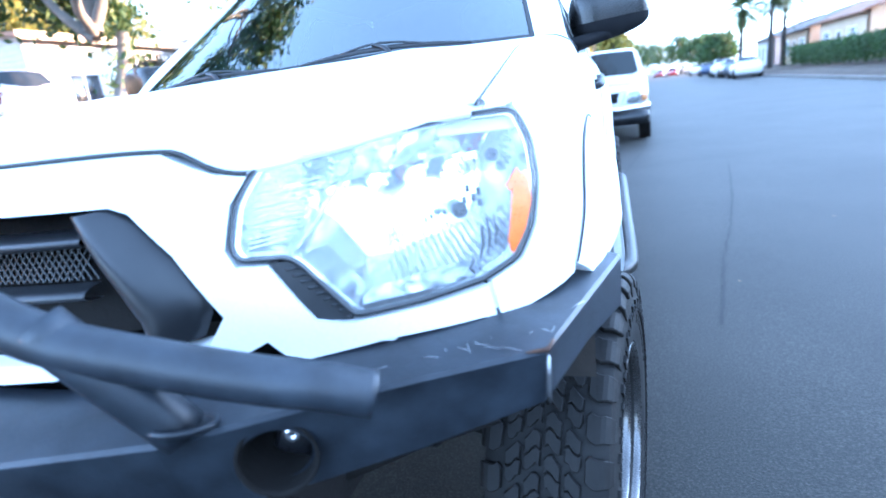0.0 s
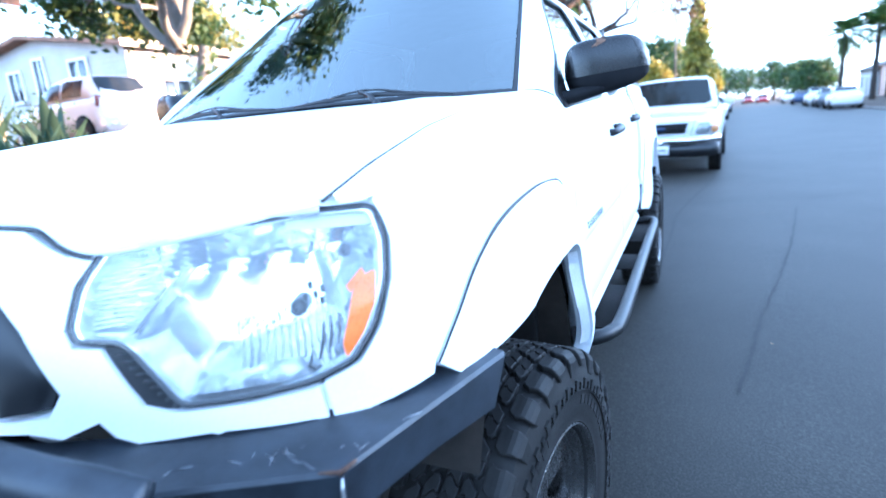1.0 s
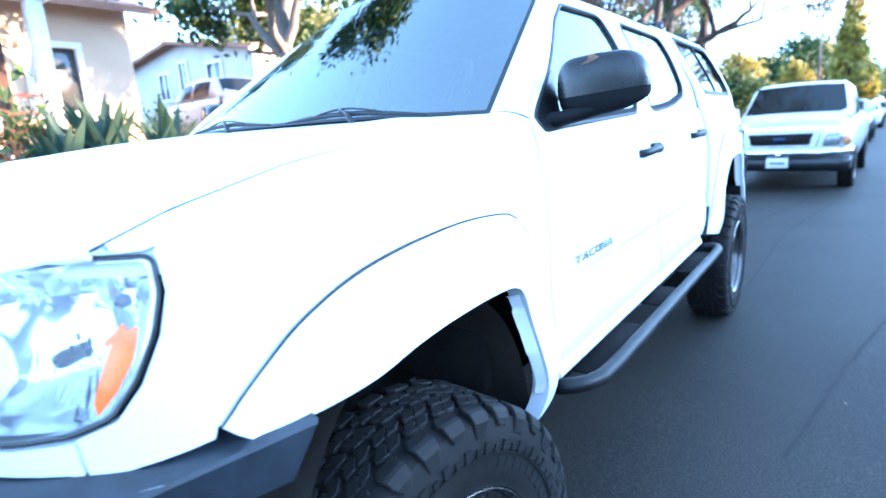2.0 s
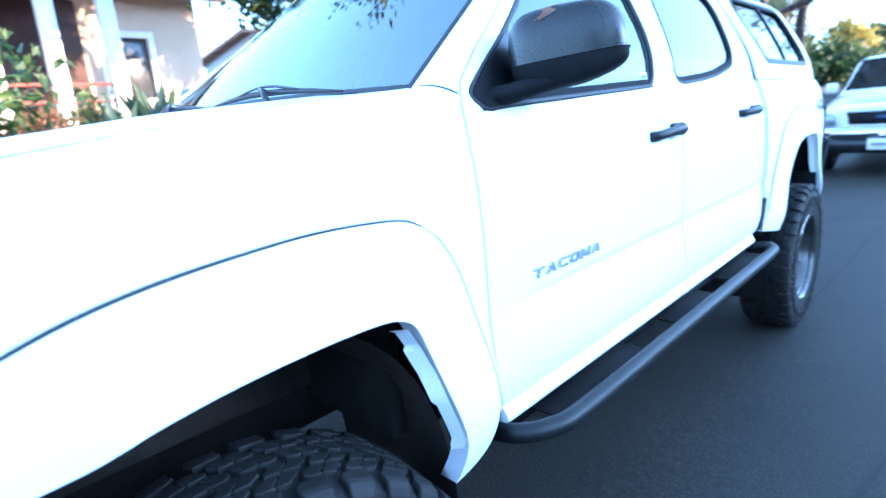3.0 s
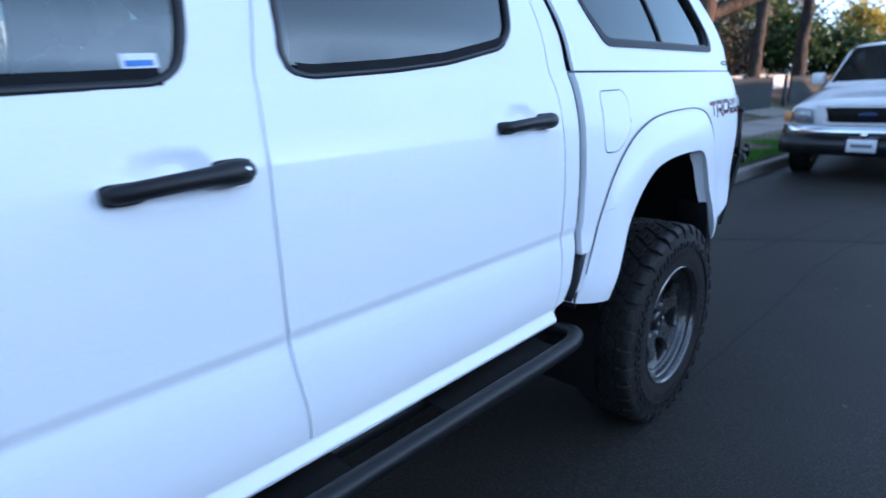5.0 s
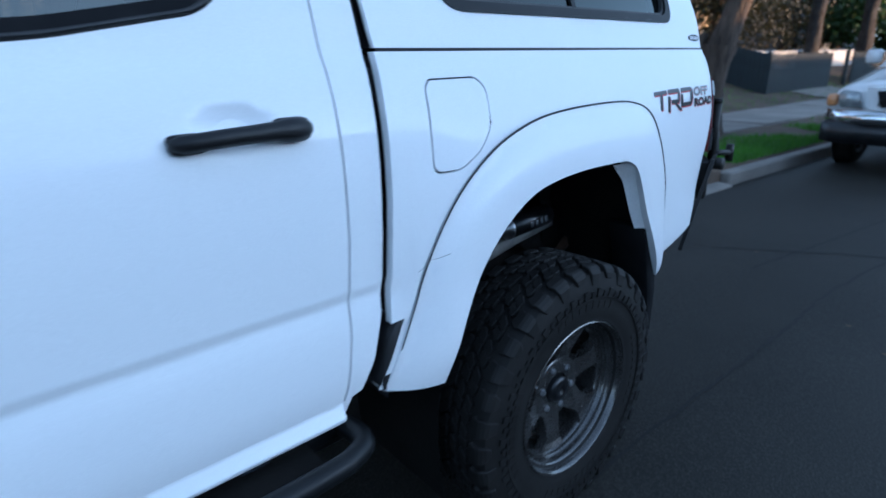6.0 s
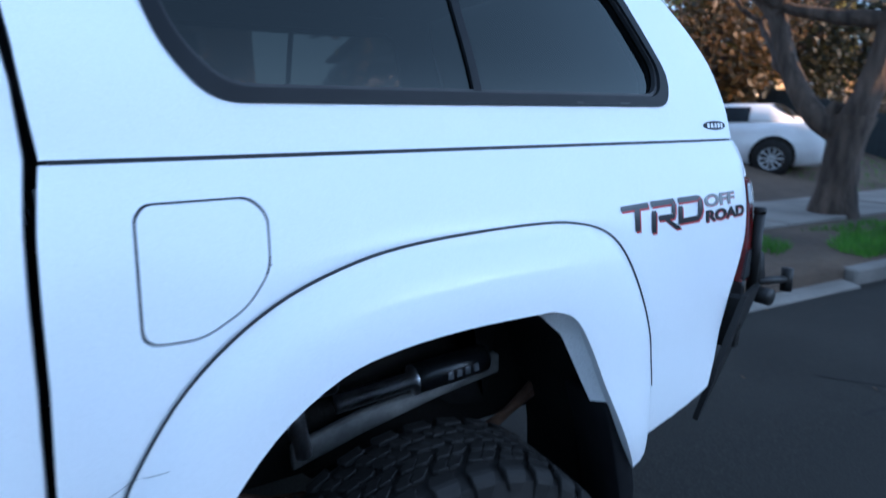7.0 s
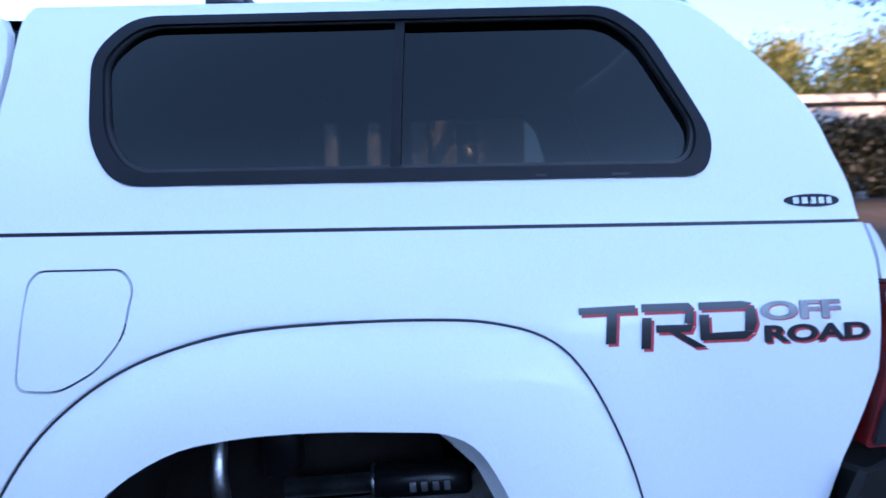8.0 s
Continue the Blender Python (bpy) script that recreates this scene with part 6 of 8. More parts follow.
RISE = [(-1500, .6), (-60, .5), (-14, .30), (-9.75, .14), (-9.74, -.08), (.10, -.08), (.11, .13), (3.4, .16), (4.6, .38), (6.5, .95), (8.0, 1.30), (10, 1.42), (40, 2.2), (1500, 4)]


BANK = [(3.3, .16), (3.5, .22), (4.1, .72), (5.0, 1.0), (6.5, 1.2), (8, 1.38), (10, 1.42), (40, 2.2)]


def rise(v, u=0.0):
    """Height of the ground: a bank in front of the nearer gardens, a gentler slope beyond the driveway."""
    low = float(np.interp(v, *zip(*RISE)))
    if v < 3.3:
        return low
    k = min(1.0, max(0.0, (-2.4 - u) / 1.6))
    return low * (1 - k) + k * float(np.interp(v, *zip(*BANK)))


def ground_at(x, y):
    dx, dy = x - ORIGIN.x, y - ORIGIN.y
    return rise(-dx * math.cos(STREET) + dy * math.sin(STREET), dx * math.sin(STREET) + dy * math.cos(STREET))


vs = sorted({*[v for v, _ in RISE], *np.arange(.5, 14, .5), *np.arange(-30, -10, 2.0), 20, 28})
us = [-1500, -200, -60, *np.arange(-30, 60, 1.5), 80, 120, 200, 400, 1500]
gp = [st(u, v, rise(v, u) + (.03 * noise.noise((u * .4, v * .5, 0)) if v > 3.6 else 0)) for u in us for v in vs]
n = len(vs)
solo("ground", (gp, [(i * n + j, i * n + j + 1, (i + 1) * n + j + 1, (i + 1) * n + j) for i in range(len(us) - 1) for j in range(n - 1)]), SOIL, "bare soil and dry leaf litter, rising towards the houses", "ground", kind="structure")
rv = [-9.62, -8.8, -7, -5, -3, -1.2, -.45, .0]
ru = [-300, -60, -20, *np.arange(-14, 20, 1.0), 30, 60, 150, 400, 1200]
rz = [0, .01, .035, .045, .04, .02, .005, -.01]
rp = [st(u, v, z) for u in ru for v, z in zip(rv, rz)]
m_ = len(rv)
solo("road", (rp, [(i * m_ + j, i * m_ + j + 1, (i + 1) * m_ + j + 1, (i + 1) * m_ + j) for i in range(len(ru) - 1) for j in range(m_ - 1)]), ASPHALT, "worn grey asphalt road with thin cracks", "road", kind="structure")

# Kerb, driveway apron, pavement slabs
kerb = thing("kerb", st_pose(0, 0, 0), "worn grey concrete kerb beside the road", "kerb", kind="structure")
kerb_piece = as_mesh("kerb_stone", block(-.15, .0, -1.49, 1.49, -.10, .135, .018), False)
kerb_piece.materials.append(CONCRETE)
for k in range(-8, 14):
    if -1 <= k <= -1 or k == 4:
        continue
    o = part("kerb_stone", kerb_piece, CONCRETE, kerb, local=True)
    o.matrix_basis = pose(0, 1.5 + 3.0 * k, 0)
far_kerb = thing("kerb", st_pose(0, -9.62, 0), "grey concrete kerb across the road", "kerb", kind="structure")
for k in range(-8, 20):
    o = part("kerb_stone", kerb_piece, CONCRETE, far_kerb, local=True)
    o.matrix_basis = pose(.15, 1.5 + 3.0 * k, 0)
for u0, u1 in ((-3.1, -.02), (12.0, 15.0)):
    solo("driveway_apron", moved(prism([(-.06, .004), (0, .022), (1.95, .165), (1.95, -.1), (-.06, -.1)], u0, u1, "y", .004), st_pose(0, 0, 0) @ Matrix.Scale(-1, 4, (1, 0, 0))), CONCRETE, "pale concrete driveway apron meeting the road", "driveway apron", kind="structure", smooth=False)
    solo("driveway", sheet(lambda a, b: st(u0 + (u1 - u0) * a, 3.12 + 5.4 * b, rise(3.12 + 5.4 * b) + .035), 3, 14, True), CONCRETE, "concrete driveway sloping up to the house", "driveway", kind="structure")
pavement = thing("pavement", st_pose(0, 0, 0), "pale concrete pavement of square slabs", "pavement", kind="structure")
slab = as_mesh("slab", block(-.745, .745, -.745, .745, 0, .10, .012), False)
slab.materials.append(CONCRETE)
for k in range(-16, 24):
    o = part("slab", slab, CONCRETE, pavement, local=True)
    o.matrix_basis = pose(-2.35, 1.5 * k + .75, .085 + .006 * math.sin(k * 2.3), .25 * math.sin(k * 1.7), .2 * math.cos(k * 2.9), 0)

# Cracks in the road: thin dark filled lines
def crack(pts, w=.0115):
    pts = spline(pts, 10)
    rng = random.Random(len(pts))
    line, P, F = [], [], []
    for k, p in enumerate(pts):
        line.append((p[0] + rng.uniform(-.008, .008), p[1] + rng.uniform(-.008, .008)))
    for k, (x, y) in enumerate(line):
        a, b = line[max(0, k - 1)], line[min(len(line) - 1, k + 1)]
        dx, dy = b[0] - a[0], b[1] - a[1]
        q = math.hypot(dx, dy) or 1
        ww = w * rng.uniform(.4, 1.0)
        z = road_z(x, y) + .0035
        P += [(x - dy / q * ww, y + dx / q * ww, z), (x + dy / q * ww, y - dx / q * ww, z)]
    F = [(2 * k + 1, 2 * k + 3, 2 * k + 2, 2 * k) for k in range(len(line) - 1)]
    return P, F


def road_z(x, y):
    v = -((x - ORIGIN.x) * math.cos(STREET) - (y - ORIGIN.y) * math.sin(STREET))
    return float(np.interp(v, rv, rz))


for ctrl in ([(.97, 2.9), (.985, 3.9), (1.0, 4.25), (1.012, 4.63), (1.022, 5.04), (1.03, 5.66), (1.2, 7.0), (1.5, 9.0), (1.6, 11)], [(1.42, 1.4), (1.6, 2.4), (1.8, 3.3), (2.05, 4.6), (2.3, 6.2)], [(.2, 6.0), (1.2, 6.6), (2.4, 6.8), (3.6, 7.6)], [(.55, 5.7), (.63, 6.18), (.74, 6.8), (.81, 7.32), (.93, 7.9), (1.06, 8.4), (1.12, 9.2)]):
    solo("road_crack", crack(ctrl), CRACK, "thin dark crack in the asphalt", "crack", kind="structure")
rng = random.Random(5)
leaf_litter = []
for k in range(60):
    u, v = rng.uniform(-12, 14), -abs(rng.gauss(0, 2.0)) - .05
    x, y, _ = st(u, v)
    a = rng.uniform(0, 6.3)
    sz = rng.uniform(.012, .028)
    z = road_z(x, y) + .006
    leaf_litter.append(([(x + sz * math.cos(a + w) * (1 if j % 2 else .5), y + sz * math.sin(a + w) * (1 if j % 2 else .5), z + .004 * (j % 2)) for j, w in enumerate((0, 1.57, 3.14, 4.71))], [(0, 1, 2, 3)]))
solo("leaf_litter", join(*leaf_litter), DRYLEAF, "small dry leaves scattered on the road", "leaves", kind="stuff")

# ---- plants ----
def leaf_cloud(rng, spots, size, per, spread, flat=1.0, long=1.6):
    """Many small folded leaves round given spots."""
    S = np.array(spots, float)
    r = np.random.RandomState(rng.randint(0, 9999))
    C = np.repeat(S, per, 0) + r.normal(0, 1, (len(S) * per, 3)) * np.array([spread, spread, spread * flat])
    n = len(C)
    d = r.normal(0, 1, (n, 3)) + np.array([0, 0, -.3])
    d /= np.linalg.norm(d, axis=1)[:, None]
    e = np.cross(d, r.normal(0, 1, (n, 3)))
    e /= np.linalg.norm(e, axis=1)[:, None]
    k = size * r.uniform(.6, 1.3, (n, 1))
    up = np.cross(d, e)
    P = np.stack([C - d * k * long * .5, C + e * k * .42 + up * k * .12, C + d * k * long * .5, C - e * k * .42 + up * k * .12], 1).reshape(-1, 3)
    F = np.arange(4 * n).reshape(-1, 4)
    return P, F


def limb(rng, p, d, r, length, level, out, tips, bend=.25, fork=(2, 3), shrink=.72, droop=0.0, thin=.62):
    pts = [Vector(p)]
    d = Vector(d).normalized()
    n = 5
    for k in range(n):
        d = (d + Vector((rng.gauss(0, bend), rng.gauss(0, bend), rng.gauss(0, bend) * .6 - droop)) * .5).normalized()
        pts.append(pts[-1] + d * length / n)
    rad = [r * (1 - (1 - thin) * k / n) for k in range(n + 1)]
    out.append(tube([q[:] for q in pts], rad, 10 if r > .08 else 6 if r > .02 else 4, False))
    if level == 0:
        tips += [pts[-1][:], pts[-2][:], pts[-3][:]]
        return
    for j in range(rng.randint(*fork)):
        side = Vector((rng.gauss(0, 1), rng.gauss(0, 1), rng.gauss(.15, .55))).normalized()
        limb(rng, pts[-1 if j < 2 else -2], (d * .9 + side * .85), rad[-1] * rng.uniform(.7, .95), length * shrink * rng.uniform(.8, 1.2), level - 1, out, tips, bend, fork, shrink, droop, thin)
    if level == 1:
        tips += [pts[-1][:], pts[-2][:]]


def tree(name, at, label, limbs, seed, levels, leaf, bark, size, per, spread, bend=.25, fork=(2, 3), shrink=.72, droop=0.0, group=""):
    """limbs: (start, direction, radius, length, levels) relative to the foot."""
    rng = random.Random(seed)
    t = thing(name, at, label, "tree", group)
    out, tips = [], []
    for start, d, r, length, lv in limbs:
        limb(rng, Vector(at) + Vector(start), d, r, length, lv, out, tips, bend, fork, shrink, droop)
    part("trunk", join(*out), bark, t)
    part("crown", leaf_cloud(rng, tips, size, per, spread), leaf, t, smooth=False)
    return t


def trunk_piece(pts, rads, seg=18, rough=.02, seed=1):
    P, F = tube(spline(pts, 6), np.interp(np.linspace(0, 1, 6 * (len(pts) - 1) + 1), np.linspace(0, 1, len(rads)), rads), seg, False)
    P = [tuple(Vector(p) + Vector((noise.noise(Vector(p) * 5), noise.noise(Vector(p) * 5 + Vector((9, 0, 0))), 0)) * rough) for p in P]
    return P, F


# The gnarled kerbside tree behind the truck
rng = random.Random(11)
foot = Vector((-2.36, 11.25, .10))
gt = thing("street_tree", foot[:], "gnarled brown forked tree with sparse dark foliage on the verge", "tree")
IR, IB = Vector((.93, .37, 0)), Vector((-.37, .93, 0))
out, tips = [], []
out.append(trunk_piece([foot[:], (foot + Vector((0, 0, .5)))[:], (foot + IR * .03 + Vector((0, 0, 1.0)))[:], (foot + IR * .08 + Vector((0, 0, 1.42)))[:]], [.33, .235, .225, .26]))
fork0 = foot + IR * .04 + Vector((0, 0, 1.12))
left = [fork0, fork0 + IR * -.38 + Vector((0, 0, .28)), fork0 + IR * -.75 + IB * .1 + Vector((0, 0, .85)), fork0 + IR * -1.05 + IB * .2 + Vector((0, 0, 1.7))]
right = [fork0 + Vector((0, 0, .1)), fork0 + IR * .17 + Vector((0, 0, .65)), fork0 + IR * .28 + Vector((0, 0, 1.15)), fork0 + IR * .30 + Vector((0, 0, 1.45))]
out.append(trunk_piece([q[:] for q in left], [.17, .15, .13, .12]))
out.append(trunk_piece([q[:] for q in right], [.21, .18, .17, .17]))
out.append(trunk_piece([(fork0 + IR * -.30 + Vector((0, 0, .25)))[:], (fork0 + IR * -.20 + Vector((0, 0, .40)))[:], (fork0 + IR * -.14 + Vector((0, 0, .46)))[:]], [.10, .085, .07]))
for start, d, r, ln, lv in ((left[-1], IR * -.5 + Vector((0, 0, .8)), .11, 1.6, 3), (left[-1], IR * .35 + IB * -.4 + Vector((0, 0, .6)), .085, 1.4, 3), (left[2], IR * -.8 + IB * .5 + Vector((0, 0, .5)), .08, 1.5, 3), (right[-1], IR * -.75 + Vector((0, 0, .42)), .12, 1.5, 3),
                            (right[-1], IR * .55 + Vector((0, 0, .8)), .13, 1.5, 3), (right[-2], IR * .95 + IB * .3 + Vector((0, 0, .38)), .11, 1.6, 3), (right[-1], IR * .1 + IB * -.6 + Vector((0, 0, .7)), .09, 1.5, 3), (right[-1], IB * .8 + Vector((0, 0, .7)), .10, 1.6, 3), (left[-1], IB * .6 + IR * -.2 + Vector((0, 0, .7)), .09, 1.6, 3)):
    limb(rng, start, d, r, ln, lv, out, tips, .42, (2, 3), .72, .0)
part("trunk", join(*out), BARK, gt)
part("crown", leaf_cloud(rng, tips, .055, 40, .20, .7), LEAFDARK, gt, smooth=False)

# Broad-leaved tree beside the houses, hanging over the view
tree("garden_tree", (-6.0, 5.3, ground_at(-6.0, 5.3) - .03), "green leafy garden tree with a pale forked trunk", [((0, 0, 0), (-.05, .05, 1), .14, 2.1, 0), ((-.05, 0, 2.0), (.8, .2, .8), .09, 1.05, 3), ((0, 0, 2.0), (-.4, .7, .9), .09, 1.1, 3), ((0, 0, 2.0), (.5, -.7, .75), .08, 1.1, 3), ((0, 0, 1.9), (-.7, -.5, .8), .08, 1.1, 3), ((0, 0, 2.0), (.1, .1, 1), .12, 2.9, 0), ((.15, .15, 4.6), (.6, .3, .7), .09, 1.6, 3), ((.15, .15, 4.6), (-.3, -.5, .9), .09, 1.6, 3), ((.15, .15, 4.6), (.4, -.8, .6), .08, 1.5, 3), ((.15, .15, 4.3), (.7, -.2, .5), .08, 1.5, 3)], 9, 3, LEAF, PALEBARK, .095, 50, .20, .3, (2, 3), .72, .0)
tree("small_tree", (-4.4, -.10, ground_at(-4.4, -.10) - .03), "young green tree with broad leaves in the front garden", [((0, 0, 0), (.1, .1, 1), .04, .7, 2), ((0, 0, .1), (-.3, .3, 1), .035, .8, 2), ((.05, 0, .1), (.4, .1, .9), .035, .7, 2)], 14, 2, LEAF, BARK, .085, 26, .18, .25, (2, 3), .75)


def agave(at, n, size, seed):
    r = random.Random(seed)
    t = thing("agave", at, "blue-green agave with stiff pointed leaves in the front garden", "agave", "agave bed")
    for k in range(n):
        a, tilt = r.uniform(0, 6.28), r.uniform(.15, 1.15)
        L = size * r.uniform(.75, 1.1)
        base = Vector(at)
        d = Vector((math.cos(a) * math.sin(tilt), math.sin(a) * math.sin(tilt), math.cos(tilt)))
        side = d.cross(Vector((0, 0, 1))).normalized()
        up = side.cross(d)
        P, F = [], []
        for j in range(7):
            u = j / 6
            w = L * .085 * (1 - u) ** .75 * (1 + .7 * math.sin(min(1, u * 2) * math.pi * .5)) + .001
            c = base + d * L * u + up * L * .10 * u * u * math.sin(tilt) * -1
            P += [(c - side * w + up * w * .35)[:], (c - up * .012 * (1 - u))[:], (c + side * w + up * w * .35)[:]]
        for j in range(6):
            b = j * 3
            F += [(b, b + 1, b + 4, b + 3), (b + 1, b + 2, b + 5, b + 4)]
        part("leaf", (P, F), AGAVEM, t)


for k, (x, y, sz) in enumerate(((-4.9, 1.35, .95), (-5.3, 2.3, 1.0), (-5.9, 3.1, 1.05), (-4.7, .75, .7), (-5.6, 1.7, .95), (-5.2, 2.75, .8), (-6.2, 2.4, 1.0))):
    agave((x, y, ground_at(x, y)), 30, sz * 1.05, k)


def shrub(at, r, h, leaf, label, seed, size=.05, n=900, name="shrub"):
    rg = random.Random(seed)
    t = thing(name, at, label, "shrub", "front garden shrubs")
    stems, tips = [], []
    for k in range(7):
        limb(rg, Vector(at), (rg.gauss(0, .5), rg.gauss(0, .5), 1), .014, h * .5, 2, stems, tips, .3, (2, 3), .7)
    tips = [q for q in tips if math.hypot(q[0] - at[0], q[1] - at[1]) < r * 1.3 and q[2] < at[2] + h * 1.15]
    part("stems", join(*stems), BARK, t)
    part("foliage", leaf_cloud(rg, tips, size, max(3, n // max(1, len(tips))), r * .28, .8), leaf, t, smooth=False)


for k, (x, y, r_, h_, mt) in enumerate(((-5.6, .2, .6, .8, DRYLEAF), (-6.3, .9, .6, .75, DRYLEAF), (-6.8, 1.8, .5, .7, LEAF), (-5.0, -.9, .7, 1.0, LEAF), (-6.6, -.3, .7, .8, DRYLEAF), (-7.4, 3.4, .6, .8, LEAF), (-5.2, -1.9, .8, 1.2, LEAF))):
    shrub((x, y, ground_at(x, y) - .02), r_, h_, mt, "dry brown shrub in the front garden" if mt is DRYLEAF else "green shrub in the front garden", 30 + k)

# Grass on the verge
rr = np.random.RandomState(3)
n = 12000
gu, gv = rr.uniform(-.1, 5.2, n), rr.uniform(.22, 1.35, n)
keep = np.array([noise.noise((a * .9, b * 1.3, 2)) > -.12 for a, b in zip(gu, gv)]) & ~((gv > .95) & (rr.rand(n) < .5))
gu, gv = gu[keep], gv[keep]
P, F = [], []
for k, (a, b) in enumerate(zip(gu, gv)):
    x, y, _ = st(a, b)
    ang, h, w = rr.uniform(0, 6.28), rr.uniform(.05, .11), .006
    lx, ly = rr.normal(0, .03), rr.normal(0, .03)
    P += [(x - w * math.cos(ang), y - w * math.sin(ang), .12), (x + w * math.cos(ang), y + w * math.sin(ang), .12), (x + lx, y + ly, .13 + h)]
    F.append((3 * k, 3 * k + 1, 3 * k + 2))
solo("grass", (P, F), GRASSM, "bright green tufted grass on the verge", "grass", kind="stuff", smooth=False)
P, F = [], []
for k in range(5000):
    a, b = rr.uniform(6, 30), rr.uniform(.2, 1.5) if k % 2 else rr.uniform(3.3, 5.2)
    x, y, _ = st(a, b)
    z0 = rise(b)
    ang, h, w = rr.uniform(0, 6.28), rr.uniform(.04, .10), .008
    P += [(x - w * math.cos(ang), y - w * math.sin(ang), z0), (x + w * math.cos(ang), y + w * math.sin(ang), z0), (x + rr.normal(0, .03), y + rr.normal(0, .03), z0 + h)]
    F.append((3 * k, 3 * k + 1, 3 * k + 2))
solo("grass", (P, F), GRASSM, "patchy green grass along the pavement", "grass", kind="stuff", smooth=False)

# ---- vehicles in the background ----
def loft(stations, ring):
    """Sections joined front to back, closed at both ends; ring(station) gives a closed loop of places."""
    loops = [ring(s) for s in stations]
    n = len(loops[0])
    P = [p for lp in loops for p in lp]
    F = [(k * n + j, k * n + (j + 1) % n, (k + 1) * n + (j + 1) % n, (k + 1) * n + j) for k in range(len(loops) - 1) for j in range(n)]
    F += [tuple(reversed(range(n))), tuple((len(loops) - 1) * n + j for j in range(n))]
    return P, F


def hull(st_):
    y, w, zl, zt = st_
    half = [(w * .80, zl), (w * .97, zl + .10), (w, zl + (zt - zl) * .45), (w * .985, zl + (zt - zl) * .78), (w * .93, zt - .03), (w * .80, zt), (w * .4, zt + .022), (0, zt + .03)]
    loop = [(x, y, z) for x, z in half] + [(-x, y, z) for x, z in reversed(half[:-1])]
    return loop


def house_ring(st_):
    y, wb, wt, zb, zt = st_
    half = [(wb, zb), (wb * .6 + wt * .4, zb + (zt - zb) * .45), (wt * 1.02, zb + (zt - zb) * .88), (wt * .9, zt), (wt * .5, zt + .02), (0, zt + .025)]
    return [(x, y, z) for x, z in half] + [(-x, y, z) for x, z in reversed(half[:-1])]


def road_wheel(parent, x, y, r, w, rim, sg):
    tyre = part("wheel", moved(lathe([(-w / 2, r * .62), (-w / 2, r * .93), (-w / 2 + .03, r), (w / 2 - .03, r), (w / 2, r * .93), (w / 2, r * .62)], 32), Matrix.Translation((x, y, r))), RUBBER, parent, local=True)
    spokes = [lathe([(-w / 2 + .02, .02), (-w / 2 + .02, r * .60), (w / 2 - .012, r * .645), (w / 2 - .004, r * .62), (w / 2 - .05, r * .55)], 28)]
    for k in range(10):
        a = 2 * math.pi * k / 10
        spokes.append(([(sg * (w / 2 - .03), r * q * math.cos(a + d), r * q * math.sin(a + d)) for q, d in ((.08, -.5), (.58, -.07), (.58, .07), (.08, .5))], [(0, 1, 2, 3)]))
    part("rim", moved(join(*spokes), Matrix.Translation((x, y, r))), rim, tyre, local=True)


def car(name, m, label, category, paint, hulls, glasshouse, wheels, r=.33, group="", side_glass=(), lights=(), rim=RIMGREY, tint=CARGLASS):
    """Nose towards -y of its own axes. glasshouse: stations of the cabin; side_glass: spans along y of the door windows."""
    t = thing(name, m, label, category, group)
    body = part("body", loft(hulls, hull), paint, t, local=True)
    if glasshouse:
        cabin = part("cabin", loft(glasshouse, house_ring), paint, t, local=True)

        def on_cabin(y, h, out):
            ys = [g[0] for g in glasshouse]
            wb, wt, zb, zt = (float(np.interp(y, ys, [g[k] for g in glasshouse])) for k in (1, 2, 3, 4))
            x = np.interp(h, [0, .45, .88, 1], [wb, wb * .6 + wt * .4, wt * 1.02, wt * .9])
            return x + out, zb + (zt - zb) * h
        for y0, y1 in side_glass:
            for sg in (1, -1):
                def pane(u, v):
                    y = y0 + (y1 - y0) * u
                    x, z = on_cabin(y, .10 + .74 * v, .012)
                    return (sg * x, y, z)
                part("side_window", sheet(pane, 6, 4, sg < 0), tint, cabin, local=True)
        for a, b, s in ((0, 1, -1), (len(glasshouse) - 1, len(glasshouse) - 2, 1)):
            ga, gb = glasshouse[a], glasshouse[b]

            def screen_(u, v):
                h = .10 + .82 * v
                y = ga[0] + (gb[0] - ga[0]) * h
                wb, wt = ga[1] + (gb[1] - ga[1]) * h, ga[2] + (gb[2] - ga[2]) * h
                w = .90 * np.interp(h, [0, 1], [ga[1], gb[2]])
                z = ga[3] + (gb[4] - ga[3]) * h
                nrm = Vector((0, (gb[4] - ga[3]) * s, abs(gb[0] - ga[0]))).normalized()
                return tuple(Vector(((2 * u - 1) * w, y, z + .012)) + nrm * (.018 + .034 * (1 - (2 * u - 1) ** 2)))
            part("windscreen" if s < 0 else "rear_window", sheet(screen_, 8, 4, s > 0), tint, cabin, local=True)
    for y, hw in wheels:
        for sg in (1, -1):
            part("wheel_arch", moved(lathe([(-.02, .02), (-.02, r * 1.16), (.004, r * 1.17), (.004, .02)], 28), Matrix.Translation((sg * (hw + .022), y, r + .03))), DARK, body, local=True)
            road_wheel(t, sg * (hw - .05), y, r, .22, rim, sg)
    for nm, mt, x0, x1, y0, y1, z0, z1 in lights:
        part(nm, block(x0, x1, y0, y1, z0, z1, .015), mt, t, local=True)
        if x0 > 0:
            part(nm, block(-x1, -x0, y0, y1, z0, z1, .015), mt, t, local=True)
    return t


